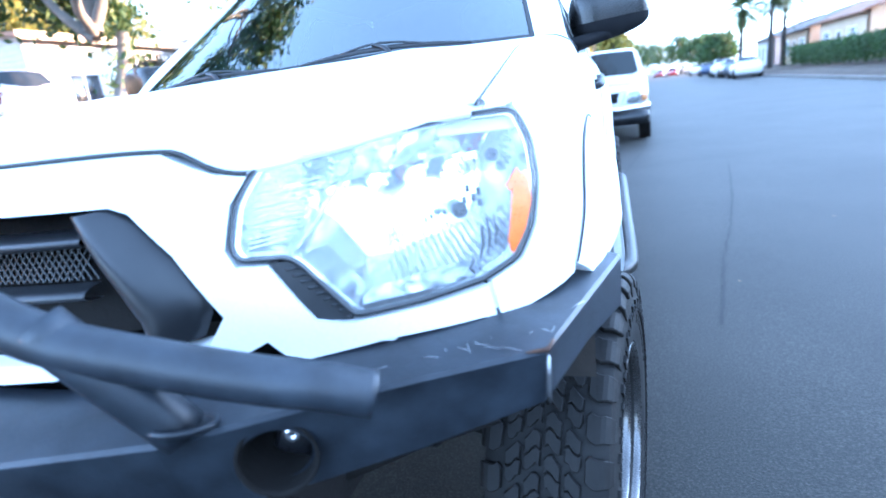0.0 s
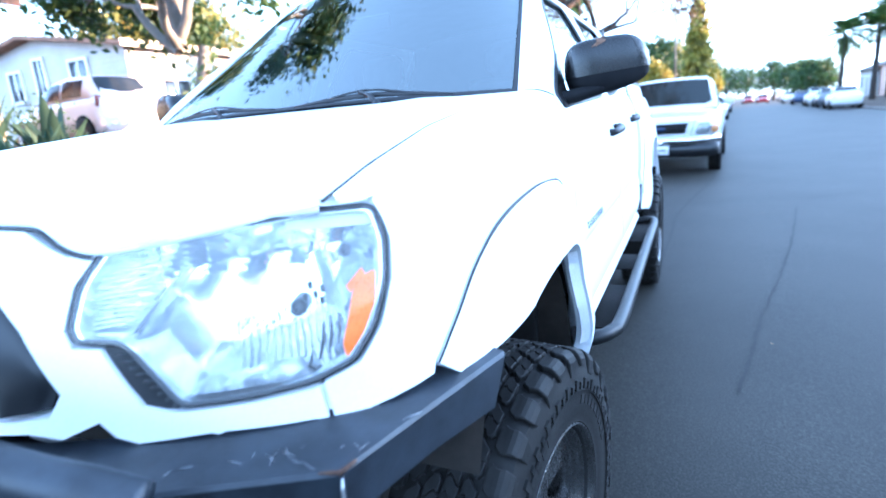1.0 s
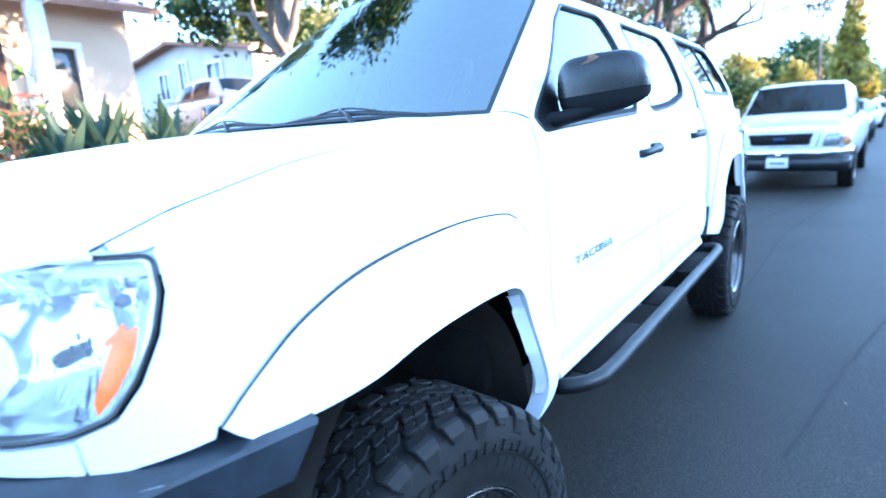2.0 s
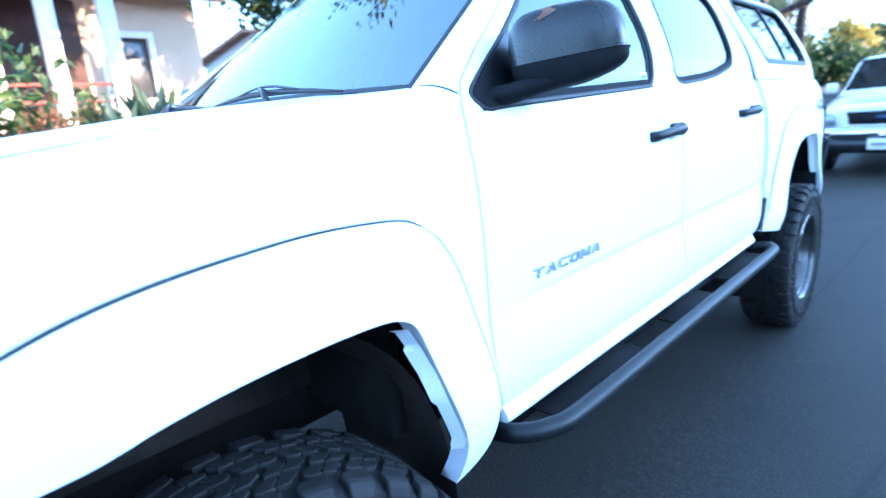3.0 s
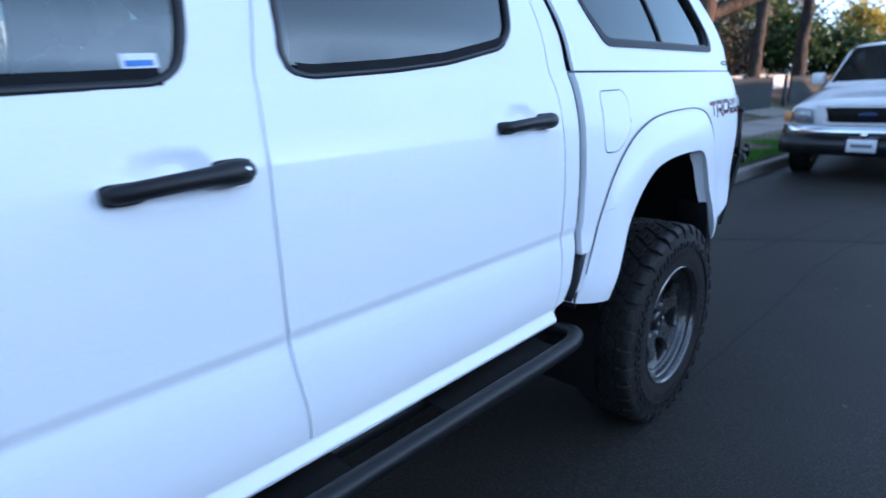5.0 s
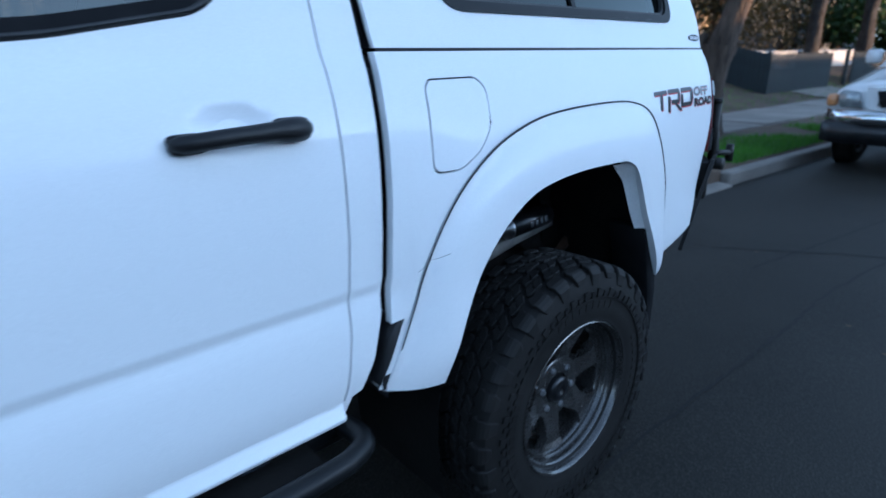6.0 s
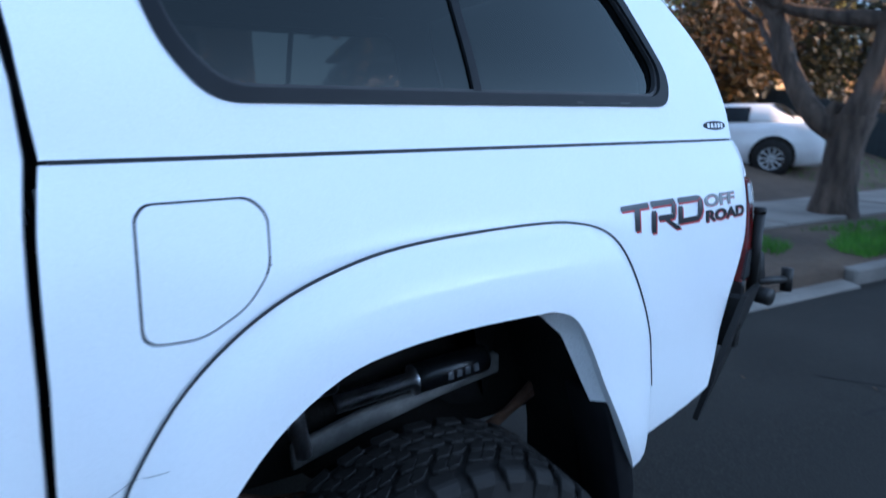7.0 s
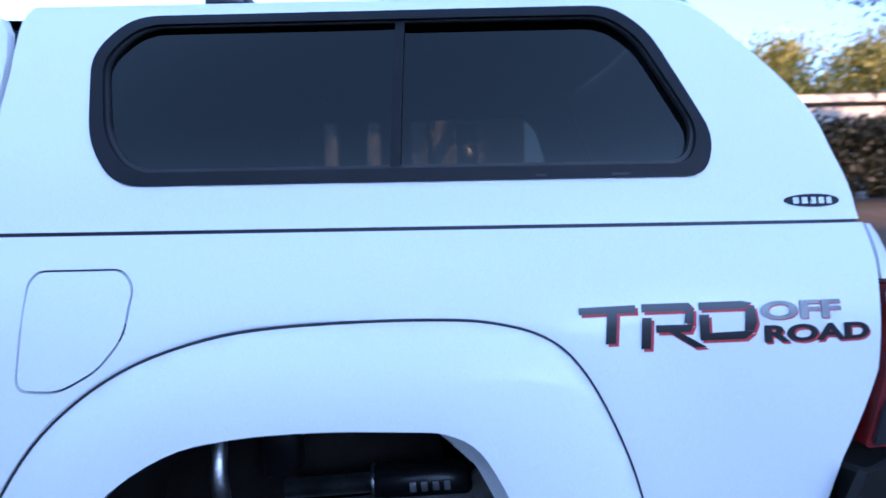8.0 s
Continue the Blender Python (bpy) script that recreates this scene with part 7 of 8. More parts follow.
# The white pickup parked behind
pickup_pose = Matrix.Translation((.64, 9.78, 0)) @ Matrix.Rotation(-STREET, 4, "Z")
parked_pickup = car("parked_pickup", pickup_pose, "older white pickup truck with chrome bumper, parked behind", "pickup truck", CARWHITE,
           [(.06, .86, .52, .93), (.12, .93, .45, .985), (.5, .965, .40, 1.04), (1.30, .97, .40, 1.17), (1.6, .97, .38, 1.20), (3.2, .97, .38, 1.20), (3.3, .97, .40, 1.22), (5.1, .96, .42, 1.22), (5.2, .92, .5, 1.18)],
           [(1.32, .90, .80, 1.17, 1.22), (1.95, .90, .74, 1.18, 1.765), (2.3, .90, .72, 1.19, 1.80), (3.0, .90, .72, 1.19, 1.795), (3.22, .90, .74, 1.19, 1.25)], [(.92, .93), (4.3, .93)], .36, side_glass=((1.75, 2.35), (2.45, 3.0)), rim=STEEL, tint=SCREENDARK)
part("grille_surround", loft([(y_, w_, z0_, z1_) for y_, w_, z0_, z1_ in ((-.02, .56, .735, .985), (.10, .60, .71, 1.0))], lambda s: [(-s[1] * .86, s[0], s[2]), (s[1] * .86, s[0], s[2]), (s[1], s[0], s[3]), (-s[1], s[0], s[3])]), CARWHITE, parked_pickup, local=True, smooth=False)
grl = part("grille", prism([(-.40, .775), (.40, .775), (.46, .955), (-.46, .955)], -.035, -.015, "y", .004), DARK, parked_pickup, "black mesh grille with an oval mark", local=True, smooth=False)
part("grille_mesh", join(*[tube([(-.42 + .03 * k, -.038, .785), (-.42 + .03 * k, -.038, .945)], .004, 4) for k in range(29)], *[tube([(-.43, -.038, .80 + .03 * k), (.43, -.038, .80 + .03 * k)], .004, 4) for k in range(5)]), PLASTIC, grl, local=True)
part("oval_mark", moved(lathe([(-.012, .001), (-.012, .060), (0, .063)], 24, "y"), Matrix.Translation((0, -.040, .865)) @ Matrix.Diagonal((1.6, 1, .62, 1))), OVALBLUE, grl, "blue oval mark", local=True)
for sg in (1, -1):
    hl = part("headlight", moved(prism([(.58, .755), (.80, .765), (.84, .90), (.80, .955), (.63, .94)], -.015, .05, "y", .012), Matrix.Diagonal((sg, 1, 1, 1))), HEADLAMP, parked_pickup, "clear headlight", local=True)
    part("indicator", block(*sorted((sg * .845, sg * .948)), -.002, .16, .770, .905, .02), PALEAMBER, hl, "amber corner lens", local=True)
    part("door_mirror", block(*sorted((sg * .98, sg * 1.16)), 1.72, 1.84, 1.22, 1.40, .03), CARWHITE, parked_pickup, local=True)
bmp = part("front_bumper", sheet(lambda u, v: ((2 * u - 1) * .985, -.10 + .30 * abs(2 * u - 1) ** 5 - .045 * math.sin(math.pi * v) ** .8, .575 + .155 * v), 40, 10), CHROME, parked_pickup, "chrome bumper with dark lower apron", local=True)
part("apron", loft([(-.075, .82, .36, .59), (-.03, .95, .38, .59), (.22, .98, .40, .59)], lambda s: [(-s[1], s[0], s[2]), (s[1], s[0], s[2]), (s[1], s[0], s[3]), (-s[1], s[0], s[3])]), GREYPLASTIC, bmp, local=True)
plate = part("number_plate", block(-.155, .155, -.135, -.122, .415, .575, .004), PAPER, parked_pickup, "white number plate", local=True)
part("plate_bar", block(-.11, .11, -.139, -.134, .475, .515, .001), SILVER, plate, "plain bar", local=True)
part("tow_hook", block(-.03, .05, -.15, -.09, .575, .66, .01), CHROME, parked_pickup, local=True)

# The pale hatchback on the raised drive, seen from behind
hatch_pose = Matrix.Translation((-12.25, 7.8, 1.44)) @ Matrix.Rotation(radians(268), 4, "Z")
car("hatchback", hatch_pose, "small pale pink hatchback parked on the raised driveway", "car", CARPINK,
            [(-1.75, .62, .35, .70), (-1.6, .74, .22, .80), (-1.0, .79, .18, .92), (-.5, .80, .18, 1.0), (1.0, .80, .18, 1.02), (1.55, .79, .22, 1.02), (1.74, .74, .32, .98)],
            [(-.80, .72, .62, .97, 1.0), (-.1, .74, .60, 1.0, 1.46), (.6, .74, .60, 1.0, 1.52), (1.30, .74, .58, 1.0, 1.49), (1.72, .72, .62, .96, 1.04)], [(-1.1, .78), (1.15, .78)], .29, side_glass=((-.35, .32), (.40, 1.15)),
            lights=(("tail_light", RED, .62, .76, 1.60, 1.72, .80, 1.04), ("rear_lamp", CLEARLENS, .40, .60, 1.715, 1.745, .42, .48)))
# The white estate car in the next drive
white_pose = Matrix.Translation((-6.76, 14.6, .34)) @ Matrix.Rotation(radians(290), 4, "Z")
car("saloon_car", white_pose, "white saloon with bright spoked wheels parked in the next driveway", "car", CARWHITE,
           [(-2.5, .72, .35, .85), (-2.3, .90, .20, .98), (-1.2, .94, .18, 1.06), (-.9, .94, .18, 1.08), (1.5, .94, .18, 1.10), (2.2, .93, .22, 1.09), (2.45, .86, .34, 1.02)],
           [(-1.0, .80, .68, 1.05, 1.09), (-.25, .81, .66, 1.06, 1.46), (.5, .81, .66, 1.07, 1.50), (1.25, .81, .65, 1.08, 1.47), (1.85, .80, .68, 1.06, 1.12)], [(-1.5, .92), (1.45, .92)], .37, side_glass=((-.55, .18), (.28, .92)), rim=RIMBRIGHT,
           lights=(("tail_light", RED, .70, .88, 2.33, 2.44, .80, 1.0),))
# Cars along both kerbs far up the street
far_kinds = ((CARWHITE, "white car parked along the far street"), (CARGREY, "dark grey car parked along the far street"), (CARRED, "red car parked along the far street"), (CARBLUE, "dark blue car parked along the far street"))


def far_car(u, v, kind, turn, tall=1.0):
    paint, lab = far_kinds[kind]
    return car("parked_car", st_pose(u, v, .0, turn), lab, "car", paint,
               [(-2.2, .66, .35, .72), (-2.0, .84, .22, .80), (-1.1, .89, .2, .92 * tall), (1.5, .89, .2, 1.0 * tall), (2.1, .86, .25, .98 * tall), (2.25, .78, .35, .9)],
               [(-1.0, .78, .64, .93 * tall, .97 * tall), (-.2, .78, .62, .96 * tall, 1.42 * tall), (.8, .78, .62, .98 * tall, 1.45 * tall), (1.9, .76, .64, .96 * tall, 1.02 * tall)], [(-1.35, .87), (1.35, .87)], .32, "cars along the street", side_glass=((-.5, .25), (.35, 1.2)),
               lights=(("headlight", CLEARLENS, .52, .78, -2.2, -2.05, .60, .74),))


for k, (u, v, kind, tall) in enumerate(((38, -8.75, 0, 1.0), (45, -8.75, 1, 1.0), (52, -8.7, 0, 1.1), (66, -8.7, 3, 1.0), (82, -8.7, 0, 1.0), (100, -6.0, 2, 1.0), (108, -4.0, 2, 1.0), (17.5, -1.0, 1, 1.05), (31, -1.0, 0, 1.0), (50, -1.0, 3, 1.0))):
    far_car(u, v, kind, 180 if v < -6 else 0, tall)

# ---- houses ----
def house(name, m, label, w, d, h, wall, roof, openings, eave=.45, pitch=.35, gable="x", boards=False):
    """Front towards -y of its own axes, from x 0 to w. openings: (x0, x1, z0, z1, kind)."""
    t = thing(name, m, label, "house")
    holes = [np.array([(a, c), (b, c), (b, e), (a, e)]) for a, b, c, e, _ in openings]
    P, T = fill(np.array([(0, 0), (w, 0), (w, h), (0, h)]), holes, .6)
    front = [(p[0], 0.0, p[1]) for p in P], [tuple(q) for q in T]
    inner = [(p[0], .18, p[1]) for p in P], [tuple(reversed(q)) for q in T]
    jamb = []
    for a, b, c, e, _ in openings:
        jamb.append(([(a, 0, c), (b, 0, c), (b, 0, e), (a, 0, e), (a, .18, c), (b, .18, c), (b, .18, e), (a, .18, e)], [(0, 1, 5, 4), (1, 2, 6, 5), (2, 3, 7, 6), (3, 0, 4, 7)]))
    sides = [block(0, .18, .18, d, 0, h, .004), block(w - .18, w, .18, d, 0, h, .004), block(0, w, d - .18, d, 0, h, .004)]
    part("wall", join(front, inner, *jamb, *sides), wall, t, local=True, smooth=False)
    if boards:
        nb = int(h / .16)
        rows = [([(a[0], a[1], z0_) for a in ((-.004, 0), (-.004, d))] + [(-.024, 0, z0_), (-.024, d, z0_), (-.006, 0, z0_ + .16), (-.006, d, z0_ + .16)], [(0, 1, 3, 2), (2, 3, 5, 4)]) for z0_ in np.arange(0, nb * .16, .16)]
        rows += [([(0, -.022, z0_), (w, -.022, z0_), (w, -.004, z0_ + .16), (0, -.004, z0_ + .16)], [(0, 1, 2, 3)]) for z0_ in np.arange(0, nb * .16, .16) if not any(c < z0_ + .16 and e > z0_ for _, _, c, e, _ in openings)]
        tagged(part("siding", join(*rows), wall, t, local=True, smooth=False), kind="stuff")
    e_ = eave
    if gable == "x":
        top = h + (d / 2 + e_) * pitch
        rp_ = [(-e_, -e_, h - .02), (w + e_, -e_, h - .02), (w + e_, d / 2, top), (-e_, d / 2, top), (w + e_, d + e_, h - .02), (-e_, d + e_, h - .02)]
        under = [(x, y, z - .14) for x, y, z in rp_]
        rf = rp_ + under, [(0, 1, 2, 3), (3, 2, 4, 5), (6, 9, 8, 7), (9, 11, 10, 8), (0, 6, 7, 1), (1, 7, 8, 2), (2, 8, 10, 4), (4, 10, 11, 5), (5, 11, 9, 3), (3, 9, 6, 0)]
        gab = [([(x, 0, h), (x, d, h), (x, d / 2, top - .16)], [(0, 1, 2)]) for x in (.0, w)]
    else:
        top = h + (w / 2 + e_) * pitch
        rp_ = [(-e_, -e_, h - .02), (-e_, d + e_, h - .02), (w / 2, d + e_, top), (w / 2, -e_, top), (w + e_, d + e_, h - .02), (w + e_, -e_, h - .02)]
        under = [(x, y, z - .14) for x, y, z in rp_]
        rf = rp_ + under, [(3, 2, 1, 0), (5, 4, 2, 3), (6, 7, 8, 9), (9, 8, 10, 11), (0, 6, 9, 3), (3, 9, 11, 5), (5, 11, 10, 4), (4, 10, 8, 2), (2, 8, 7, 1), (1, 7, 6, 0)]
        gab = [([(0, y, h), (w, y, h), (w / 2, y, top - .16)], [(0, 1, 2)]) for y in (.0, d)]
    part("roof", rf, roof, t, local=True, smooth=False)
    for g_ in gab:
        part("gable", g_, wall, t, local=True, smooth=False)
    for a, b, c, e, kind in openings:
        if kind == "door":
            part("door", block(a + .04, b - .04, .06, .11, c, e - .04, .006), DARKDOOR, t, local=True)
            part("door_trim", join(block(a - .09, a + .02, -.03, .02, c, e + .09), block(b - .02, b + .09, -.03, .02, c, e + .09), block(a + .02, b - .02, -.03, .02, e - .01, e + .09)), WHITETRIM, t, local=True, smooth=False)
            continue
        wd = part("window", join(block(a - .08, a + .03, -.04, .06, c - .08, e + .08), block(b - .03, b + .08, -.04, .06, c - .08, e + .08), block(a + .03, b - .03, -.04, .06, e - .03, e + .08), block(a - .12, b + .12, -.08, .06, c - .10, c + .02)), WHITETRIM if kind != "dark" else DARKDOOR, t, local=True, smooth=False)
        part("pane", block(a + .03, b - .03, .05, .06, c + .02, e - .03, .001), WINDOWGLASS, wd, local=True)
        if kind == "sash":
            part("sash_bar", block((a + b) / 2 - .025, (a + b) / 2 + .025, .02, .07, c + .02, e - .03), WHITETRIM, wd, local=True)
        if kind == "curtain":
            part("curtain", sheet(lambda u, v: (a + .05 + (b - a - .1) * (.0 + .42 * u), .035 + .012 * math.sin(u * 40), c + .03 + (e - c - .08) * v), 24, 2), CURTAIN, wd, local=True)
    return t


# House with the porch, its front towards the street
porch_pose = Matrix.Translation((-10.4, -6.0, 1.35)) @ Matrix.Rotation(radians(90), 4, "Z")
ph = house("porch_house", porch_pose, "cream stucco house with white columns and a dark red porch", 11.0, 8.0, 2.75, STUCCO, TILEROOF, [(9.15, 10.0, .75, 1.95, "curtain"), (7.45, 8.35, .02, 2.1, "door"), (2.0, 3.6, .9, 2.1, "sash")], .5, .30)
porch = thing("porch", porch_pose @ Matrix.Translation((5.6, -1.9, 0)), "open porch with white posts and a dark red rail", "porch")
part("deck", block(0, 3.3, 0, 1.88, -.3, .06, .01), CONCRETE, porch, local=True)
for x in (.12, 1.55, 2.35, 3.18):
    part("post", block(x - .11, x + .11, .04, .26, .06, 2.30, .012), WHITETRIM, porch, local=True)
part("beam", block(-.1, 3.4, .0, .3, 2.30, 2.55, .01), WHITETRIM, porch, local=True)
part("porch_roof", prism([(-.35, 2.55), (1.95, 2.95), (1.95, 3.05), (-.35, 2.65)], -.2, 3.5, "x"), TILEROOF, porch, local=True, smooth=False)
for z in (.35, .62, .88):
    part("rail", block(.2, 3.1, .12, .17, z, z + .05, .006), REDWOOD, porch, local=True)
part("back_panel", block(.1, 3.2, 1.80, 1.86, .06, 2.5, .005), DARKDOOR, porch, local=True)

# Siding house beyond, its end wall towards the truck
sid_pose = Matrix.Translation((-15.4, 11.6, 1.5)) @ Matrix.Rotation(radians(90), 4, "Z")
sh = house("siding_house", sid_pose, "pale board-sided house with small dark windows", 9.5, 9.5, 3.1, SIDING, TILEROOF, [(1.2, 2.4, .8, 2.0, "sash"), (4.5, 5.4, 0, 2.1, "door")], .45, .15, boards=True)
part("fascia", block(-.45, 9.95, -.475, -.452, 2.90, 3.12, .004), STUCCO, sh, "cream eaves board in low sun", local=True, smooth=False)
for a, c, wd_, hh in ((1.9, 1.85, .9, .95), (4.2, 1.55, .55, 1.5), (5.6, 1.75, .75, 1.0)):
    w = part("window", join(block(-.09, -.02, a - .08, a + .02, c - .08, c + hh + .08), block(-.09, -.02, a + wd_ - .02, a + wd_ + .08, c - .08, c + hh + .08), block(-.09, -.02, a + .02, a + wd_ - .02, c + hh - .02, c + hh + .08), block(-.11, -.02, a - .1, a + wd_ + .1, c - .1, c)), WHITETRIM, sh, "white-framed window in the end wall", local=True, smooth=False)
    part("pane", block(-.045, -.035, a, a + wd_, c, c + hh, .001), WINDOWGLASS, w, local=True)
    part("sash_bar", block(-.07, -.03, a + wd_ / 2 - .03, a + wd_ / 2 + .03, c, c + hh, .003), WHITETRIM, w, local=True)
tan_pose = Matrix.Translation((-17.5, 21.5, 1.6)) @ Matrix.Rotation(radians(90), 4, "Z")
house("tan_house", tan_pose, "tan stucco house catching low sun behind the trees", 9.0, 9.0, 3.0, TANWALL, TILEROOF, [(1.2, 2.6, .9, 2.1, "sash"), (5.0, 6.6, .9, 2.1, "curtain")], .5, .33, "y")
house("garage_house", Matrix.Translation((-13.2, 25.0, 1.0)) @ Matrix.Rotation(radians(90 - 3.5), 4, "Z"), "cream bungalow with wide eaves behind the street tree", 8.5, 8.0, 2.9, STUCCO, TILEROOF, [(1.0, 2.4, .9, 2.1, "sash"), (4.2, 5.2, 0, 2.1, "door"), (6.0, 7.4, .9, 2.1, "curtain")], .7, .30)
grey = house("grey_house", Matrix.Translation((-9.5, 37.0, .9)) @ Matrix.Rotation(radians(90 - 3.5), 4, "Z"), "dark grey house with a warm wooden garage door", 9.0, 8.0, 3.0, GREYWALL, ROOFING, [(1.0, 3.8, .0, 2.2, "door"), (6.0, 7.4, .9, 2.1, "sash")], .5, .45, "y")
part("garage_door", block(1.05, 3.75, .02, .08, .0, 2.15, .01), WOODWARM, grey, "warm wooden garage door", local=True)
part("gable_trim", join(tube([(-.5, -.52, 3.0), (4.5, -.52, 5.25)], .09, 6), tube([(9.5, -.52, 3.0), (4.5, -.52, 5.25)], .09, 6)), WHITETRIM, grey, local=True)
# Row across the street; near houses, out of view, are widened to block the low sun from the truck
for k, (u, wd_, hh, mt, rf, gb) in enumerate(((-34, 11, 3.0, STUCCO, TILEROOF, "x"), (-20, 11, 3.1, SIDING, ROOFING, "x"), (-6, 12.7, 3.3, TANWALL, TILEROOF, "x"), (7.7, 12.0, 3.4, STUCCO, ROOFING, "x"), (21.0, 11, 3.2, SIDING, TILEROOF, "x"), (36, 11, 3.1, STUCCO, TILEROOF, "x"), (51, 10, 3.0, TANWALL, ROOFING, "x"), (66, 11, 3.0, SIDING, ROOFING, "x"))):
    hp = st_pose(u + wd_, -15.5, .3) @ Matrix.Rotation(radians(-90), 4, "Z")
    house("street_house", hp, "single-storey house across the street in evening shade", wd_, 9, hh, mt, rf, [(1.2, 2.8, .9, 2.2, "sash"), (4.6, 5.6, 0, 2.1, "door"), (7.2, 9.0, .9, 2.2, "curtain"), (1.2, 2.6, 3.2, 4.2, "sash"), (7.4, 8.8, 3.2, 4.2, "sash")] if hh > 4.9 else [(1.2, 2.8, .9, 2.2, "sash"), (4.6, 5.6, 0, 2.1, "door"), (7.2, 9.0, .9, 2.2, "curtain")], .5, .35, gb)

# Picket fence along the next garden
board_fence = thing("board_fence", st_pose(10.5, 4.2, 0), "dark blue-grey board fence running up the garden slope", "fence")
board = as_mesh("board", block(-.068, .068, -.012, .012, -.1, 1.05, .004), False)
board.materials.append(FENCEPAINT)
for k in range(32):
    o = part("board", board, FENCEPAINT, board_fence, local=True)
    o.matrix_basis = pose(-.07 - .14 * k, 0, rise(4.2 + .14 * k) + .02)
fence = thing("picket_fence", st_pose(10.55, 4.2, .28), "dark grey-green picket fence along the pavement", "fence")
picket = as_mesh("picket", prism([(-.04, 0), (.04, 0), (.04, 1.0), (0, 1.06), (-.04, 1.0)], -.011, .011, "x"), False)
picket.materials.append(FENCEPAINT)
for k in range(110):
    if 30 < k < 44:
        continue
    o = part("picket", picket, FENCEPAINT, fence, local=True)
    o.matrix_basis = pose(0, .14 * k, .05)
for z in (.25, .85):
    part("rail", block(-.06, -.02, -.05, 4.2, z, z + .08, .006), FENCEPAINT, fence, local=True)
    part("rail", block(-.06, -.02, 6.1, 15.4, z, z + .08, .006), FENCEPAINT, fence, local=True)
for k in range(9):
    part("post", block(-.13, -.03, 1.93 * k - .05, 1.93 * k + .05, 0, 1.15, .008), FENCEPAINT, fence, local=True)
white_fence = thing("picket_fence", st_pose(14, 6.2, .56), "white picket fence further up the garden", "fence")
wp = as_mesh("picket", prism([(-.04, 0), (.04, 0), (.04, .85), (0, .92), (-.04, .85)], -.011, .011, "x"), False)
wp.materials.append(WHITETRIM)
for k in range(60):
    o = part("picket", wp, WHITETRIM, white_fence, local=True)
    o.matrix_basis = pose(0, .16 * k, 0)
part("rail", block(-.05, -.015, 0, 9.6, .25, .32, .004), WHITETRIM, white_fence, local=True)
part("rail", block(-.05, -.015, 0, 9.6, .62, .69, .004), WHITETRIM, white_fence, local=True)


# ---- street trees, palms, hedges, poles ----
def palm(at, h, seed, label="palm with a full ragged crown along the street", size=1.0):
    r = random.Random(seed)
    t = thing("palm_tree", at, label, "palm tree", "street palms")
    b = Vector(at)
    part("trunk", trunk_piece([b[:], (b + Vector((.05, 0, h * .4)))[:], (b + Vector((.12, .05, h * .75)))[:], (b + Vector((.1, .1, h)))[:]], [.24, .20, .18, .17], 14, .07), PALMBARK, t)
    P, F = [], []
    c = b + Vector((.1, .1, h))
    for k in range(70):
        a, el = r.uniform(0, 6.28), r.uniform(-.8, 1.25)
        d = Vector((math.cos(a) * math.cos(el), math.sin(a) * math.cos(el), math.sin(el)))
        L = r.uniform(1.2, 1.8) * size
        side = d.cross(Vector((0, 0, 1))).normalized()
        for j in range(10):
            u = .2 + .8 * j / 9
            q = c + d * L * u + Vector((0, 0, -.4 * u * u * L))
            for sg in (-1, 1):
                w = .5 * size * (1.1 - abs(u - .6))
                tip = q + (side * sg * .8 + d * .6).normalized() * w + Vector((0, 0, -.12))
                i = len(P)
                P += [q[:], (q + d * .15 * size)[:], tip[:]]
                F.append((i, i + 1, i + 2))
    part("crown", (P, F), LEAF, t, smooth=False)


for k, (u, v, h) in enumerate(((57, -11.0, 6.2), (50, -12.4, 6.0), (53, -14.0, 7.0))):
    palm(st(u, v, .2), h, 50 + k, size=1.45)
for k, (x, y, r_, h_) in enumerate(((-4.9, 24.2, .24, 6.5), (-4.1, 27.0, .22, 7.0))):
    palm((x, y, .3), h_, 80 + k, "shaggy-trunked palm behind the fence")


def far_tree(at, h, r, leaf, seed, n=60, per=26, size=.16, trunk=True, label="leafy street tree in the distance"):
    rg = random.Random(seed)
    t = thing("street_tree", at, label, "tree", "distant street trees")
    b = Vector(at)
    out = [trunk_piece([b[:], (b + Vector((.1, 0, h * .3)))[:], (b + Vector((0, .1, h * .6)))[:]], [r * .09, r * .06, r * .04], 8, .02)]
    spots = []
    for k in range(n):
        a, u = rg.uniform(0, 6.28), rg.random() ** .5
        z = rg.uniform(.32, 1.0)
        q = math.sin(math.pi * min(1, (z - .2) / .8) ** .8) * .75 + .25
        spots.append((b.x + r * q * u * math.cos(a), b.y + r * q * u * math.sin(a), b.z + h * z * rg.uniform(.9, 1.06)))
        if k % 4 == 0:
            out.append(tube([(b + Vector((0, .05, h * rg.uniform(.3, .55))))[:], spots[-1]], [r * .03, .01], 5, False))
    part("trunk", join(*out), BARK, t)
    part("crown", leaf_cloud(rg, spots, size, per, r * .17, .8), leaf, t, smooth=False)


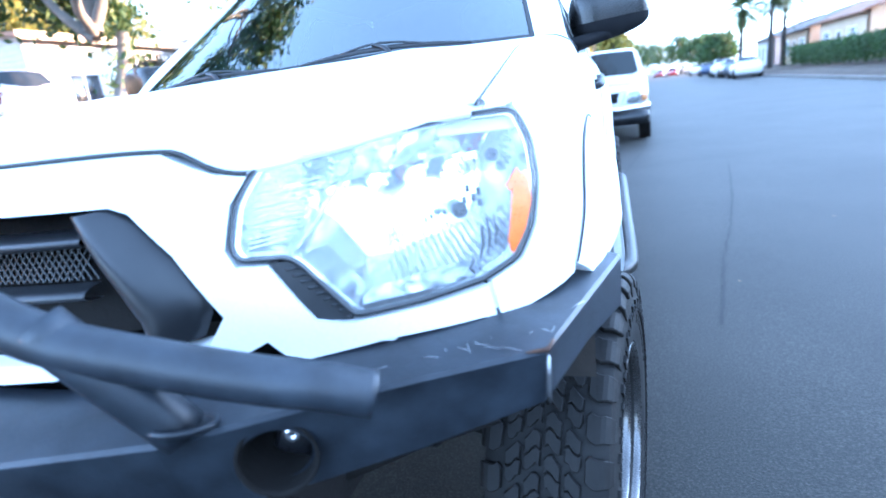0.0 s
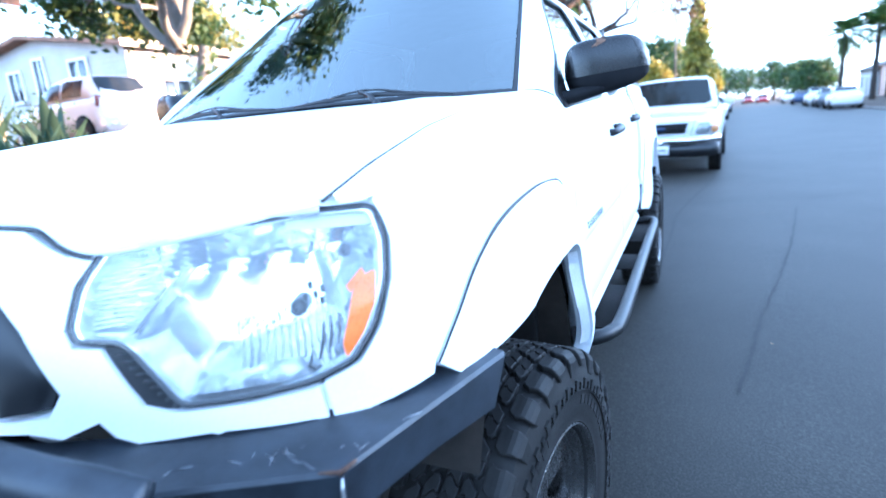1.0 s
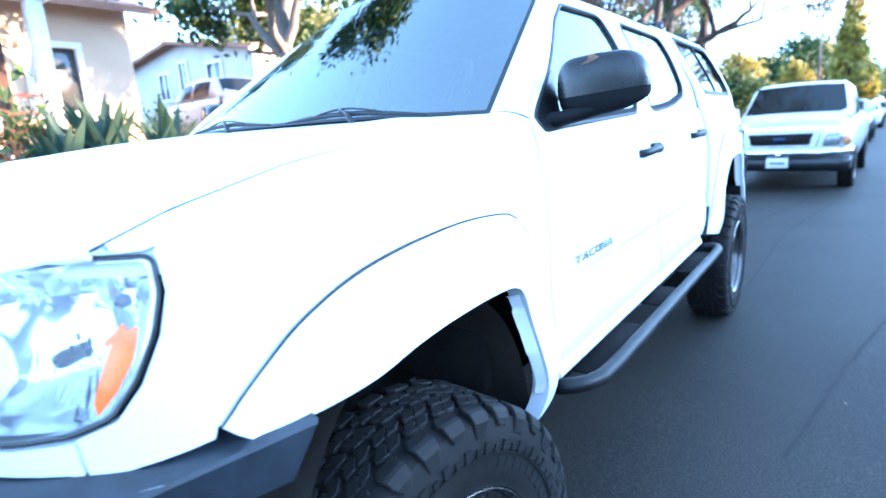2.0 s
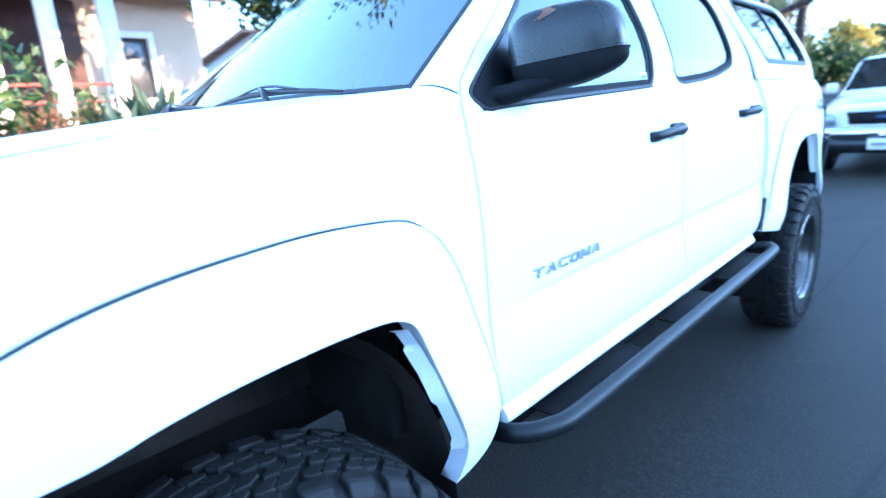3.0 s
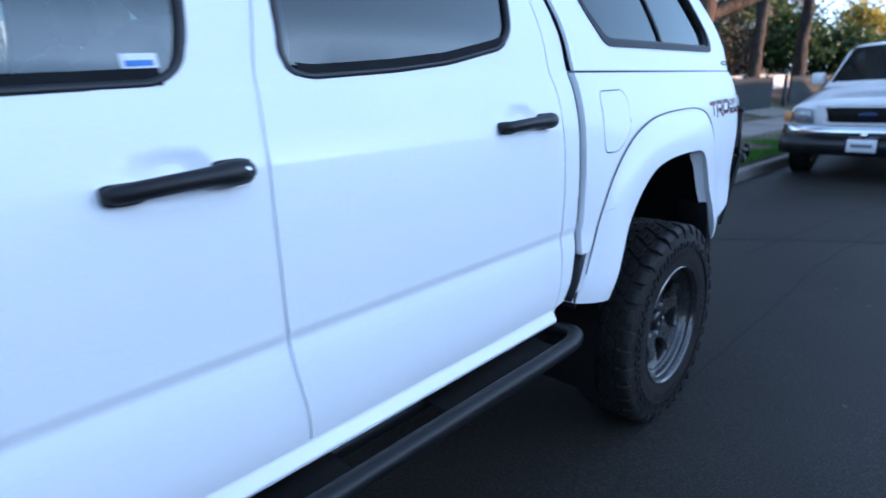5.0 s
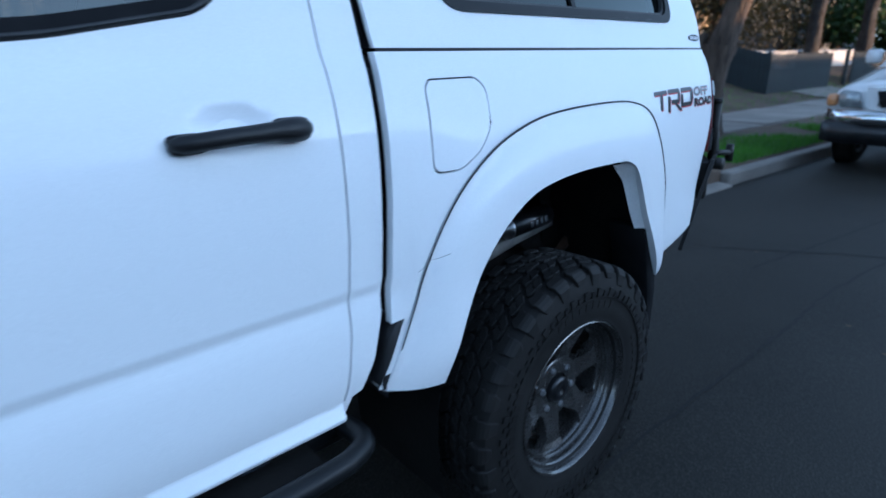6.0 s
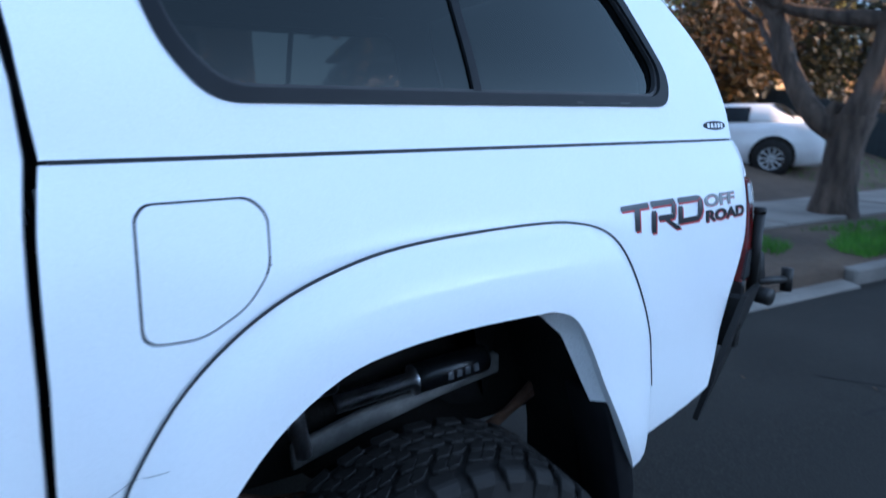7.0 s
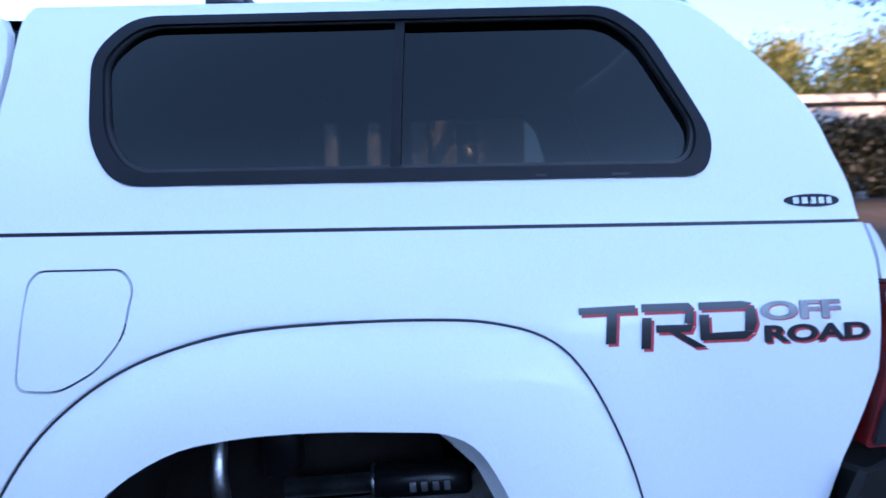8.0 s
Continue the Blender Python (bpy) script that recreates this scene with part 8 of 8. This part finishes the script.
for x, y, h, r_ in ((-21.8, 16.8, 6.0, 2.6), (-22.5, 21.5, 6.4, 3.0)):
    far_tree((x, y, 1.7), h, r_, LEAFGOLD, 260 + int(y), 130, 70, .15, label="golden sunlit tree behind the board-sided house")
for k, (u, v, h, r_, mt) in enumerate(((30, 2.2, 3.6, 1.1, LEAFGOLD), (44, .7, 9.0, 1.0, LEAFGOLD), (46, .35, 4.5, 1.3, LEAFGOLD), (40, 5.5, 4.0, 2.4, LEAF), (52, 4.5, 7.0, 3.0, LEAF), (64, 3.5, 7.5, 3.0, LEAFGOLD), (80, 2.5, 7, 3, LEAF), (100, 3, 8, 4, LEAF), (125, 0, 8, 4, LEAF), 
                                        (82, -11.5, 5, 3, LEAF), (105, -11, 6, 3.6, LEAF), (130, -9, 8, 4, LEAF), (150, -4, 8, 5, LEAF), (-9, -12.2, 5.0, 1.8, LEAF), (-24, -12.5, 6, 2, LEAF),
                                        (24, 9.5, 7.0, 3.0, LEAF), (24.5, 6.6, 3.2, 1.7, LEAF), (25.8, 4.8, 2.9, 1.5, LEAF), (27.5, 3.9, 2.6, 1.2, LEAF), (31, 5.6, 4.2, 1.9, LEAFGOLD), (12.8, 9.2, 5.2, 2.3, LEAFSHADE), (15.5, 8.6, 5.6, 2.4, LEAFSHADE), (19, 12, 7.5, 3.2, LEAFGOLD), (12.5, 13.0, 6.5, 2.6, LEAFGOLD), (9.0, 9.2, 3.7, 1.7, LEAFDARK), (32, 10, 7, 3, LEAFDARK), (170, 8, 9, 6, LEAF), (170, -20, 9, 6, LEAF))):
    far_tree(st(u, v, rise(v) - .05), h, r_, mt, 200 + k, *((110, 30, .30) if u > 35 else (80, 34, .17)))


def hedge(u0, u1, v, w, h, leaf, seed, thick=260):
    r = np.random.RandomState(seed)
    n = int((u1 - u0) * thick)
    spots = [st(a, v + b, rise(v) + c) for a, b, c in zip(r.uniform(u0, u1, n), r.normal(0, w / 2.4, n), r.uniform(.05, 1, n) ** .7 * h)]
    solo("hedge", leaf_cloud(random.Random(seed), spots, .09, 3, .07), leaf, "dense green hedge between the gardens", "hedge", kind="stuff", smooth=False)


# The LEAFSHADE hedges carry their shade in the leaf colour.
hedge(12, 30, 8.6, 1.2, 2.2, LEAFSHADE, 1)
hedge(30, 60, 5.2, 1.0, 1.6, LEAF, 2)
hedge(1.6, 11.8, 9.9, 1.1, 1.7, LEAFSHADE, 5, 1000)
hedge(-14, 2, -13.4, 1.0, 1.5, LEAF, 3)
hedge(18, 44, -13.2, 1.0, 1.5, LEAF, 4)


def pole(u, v, h, seed):
    at = Vector(st(u, v, .1))
    t = thing("utility_pole", at[:], "thin grey utility pole beside the street", "utility pole", "street poles")
    part("shaft", tube([at[:], (at + Vector((0, 0, h)))[:]], [.07, .05], 10), PALEBARK, t)
    part("crossarm", block(at.x - .9, at.x + .9, at.y - .05, at.y + .05, at.z + h - .7, at.z + h - .58, .01), BARK, t)


pole(27, .9, 9.5, 1)
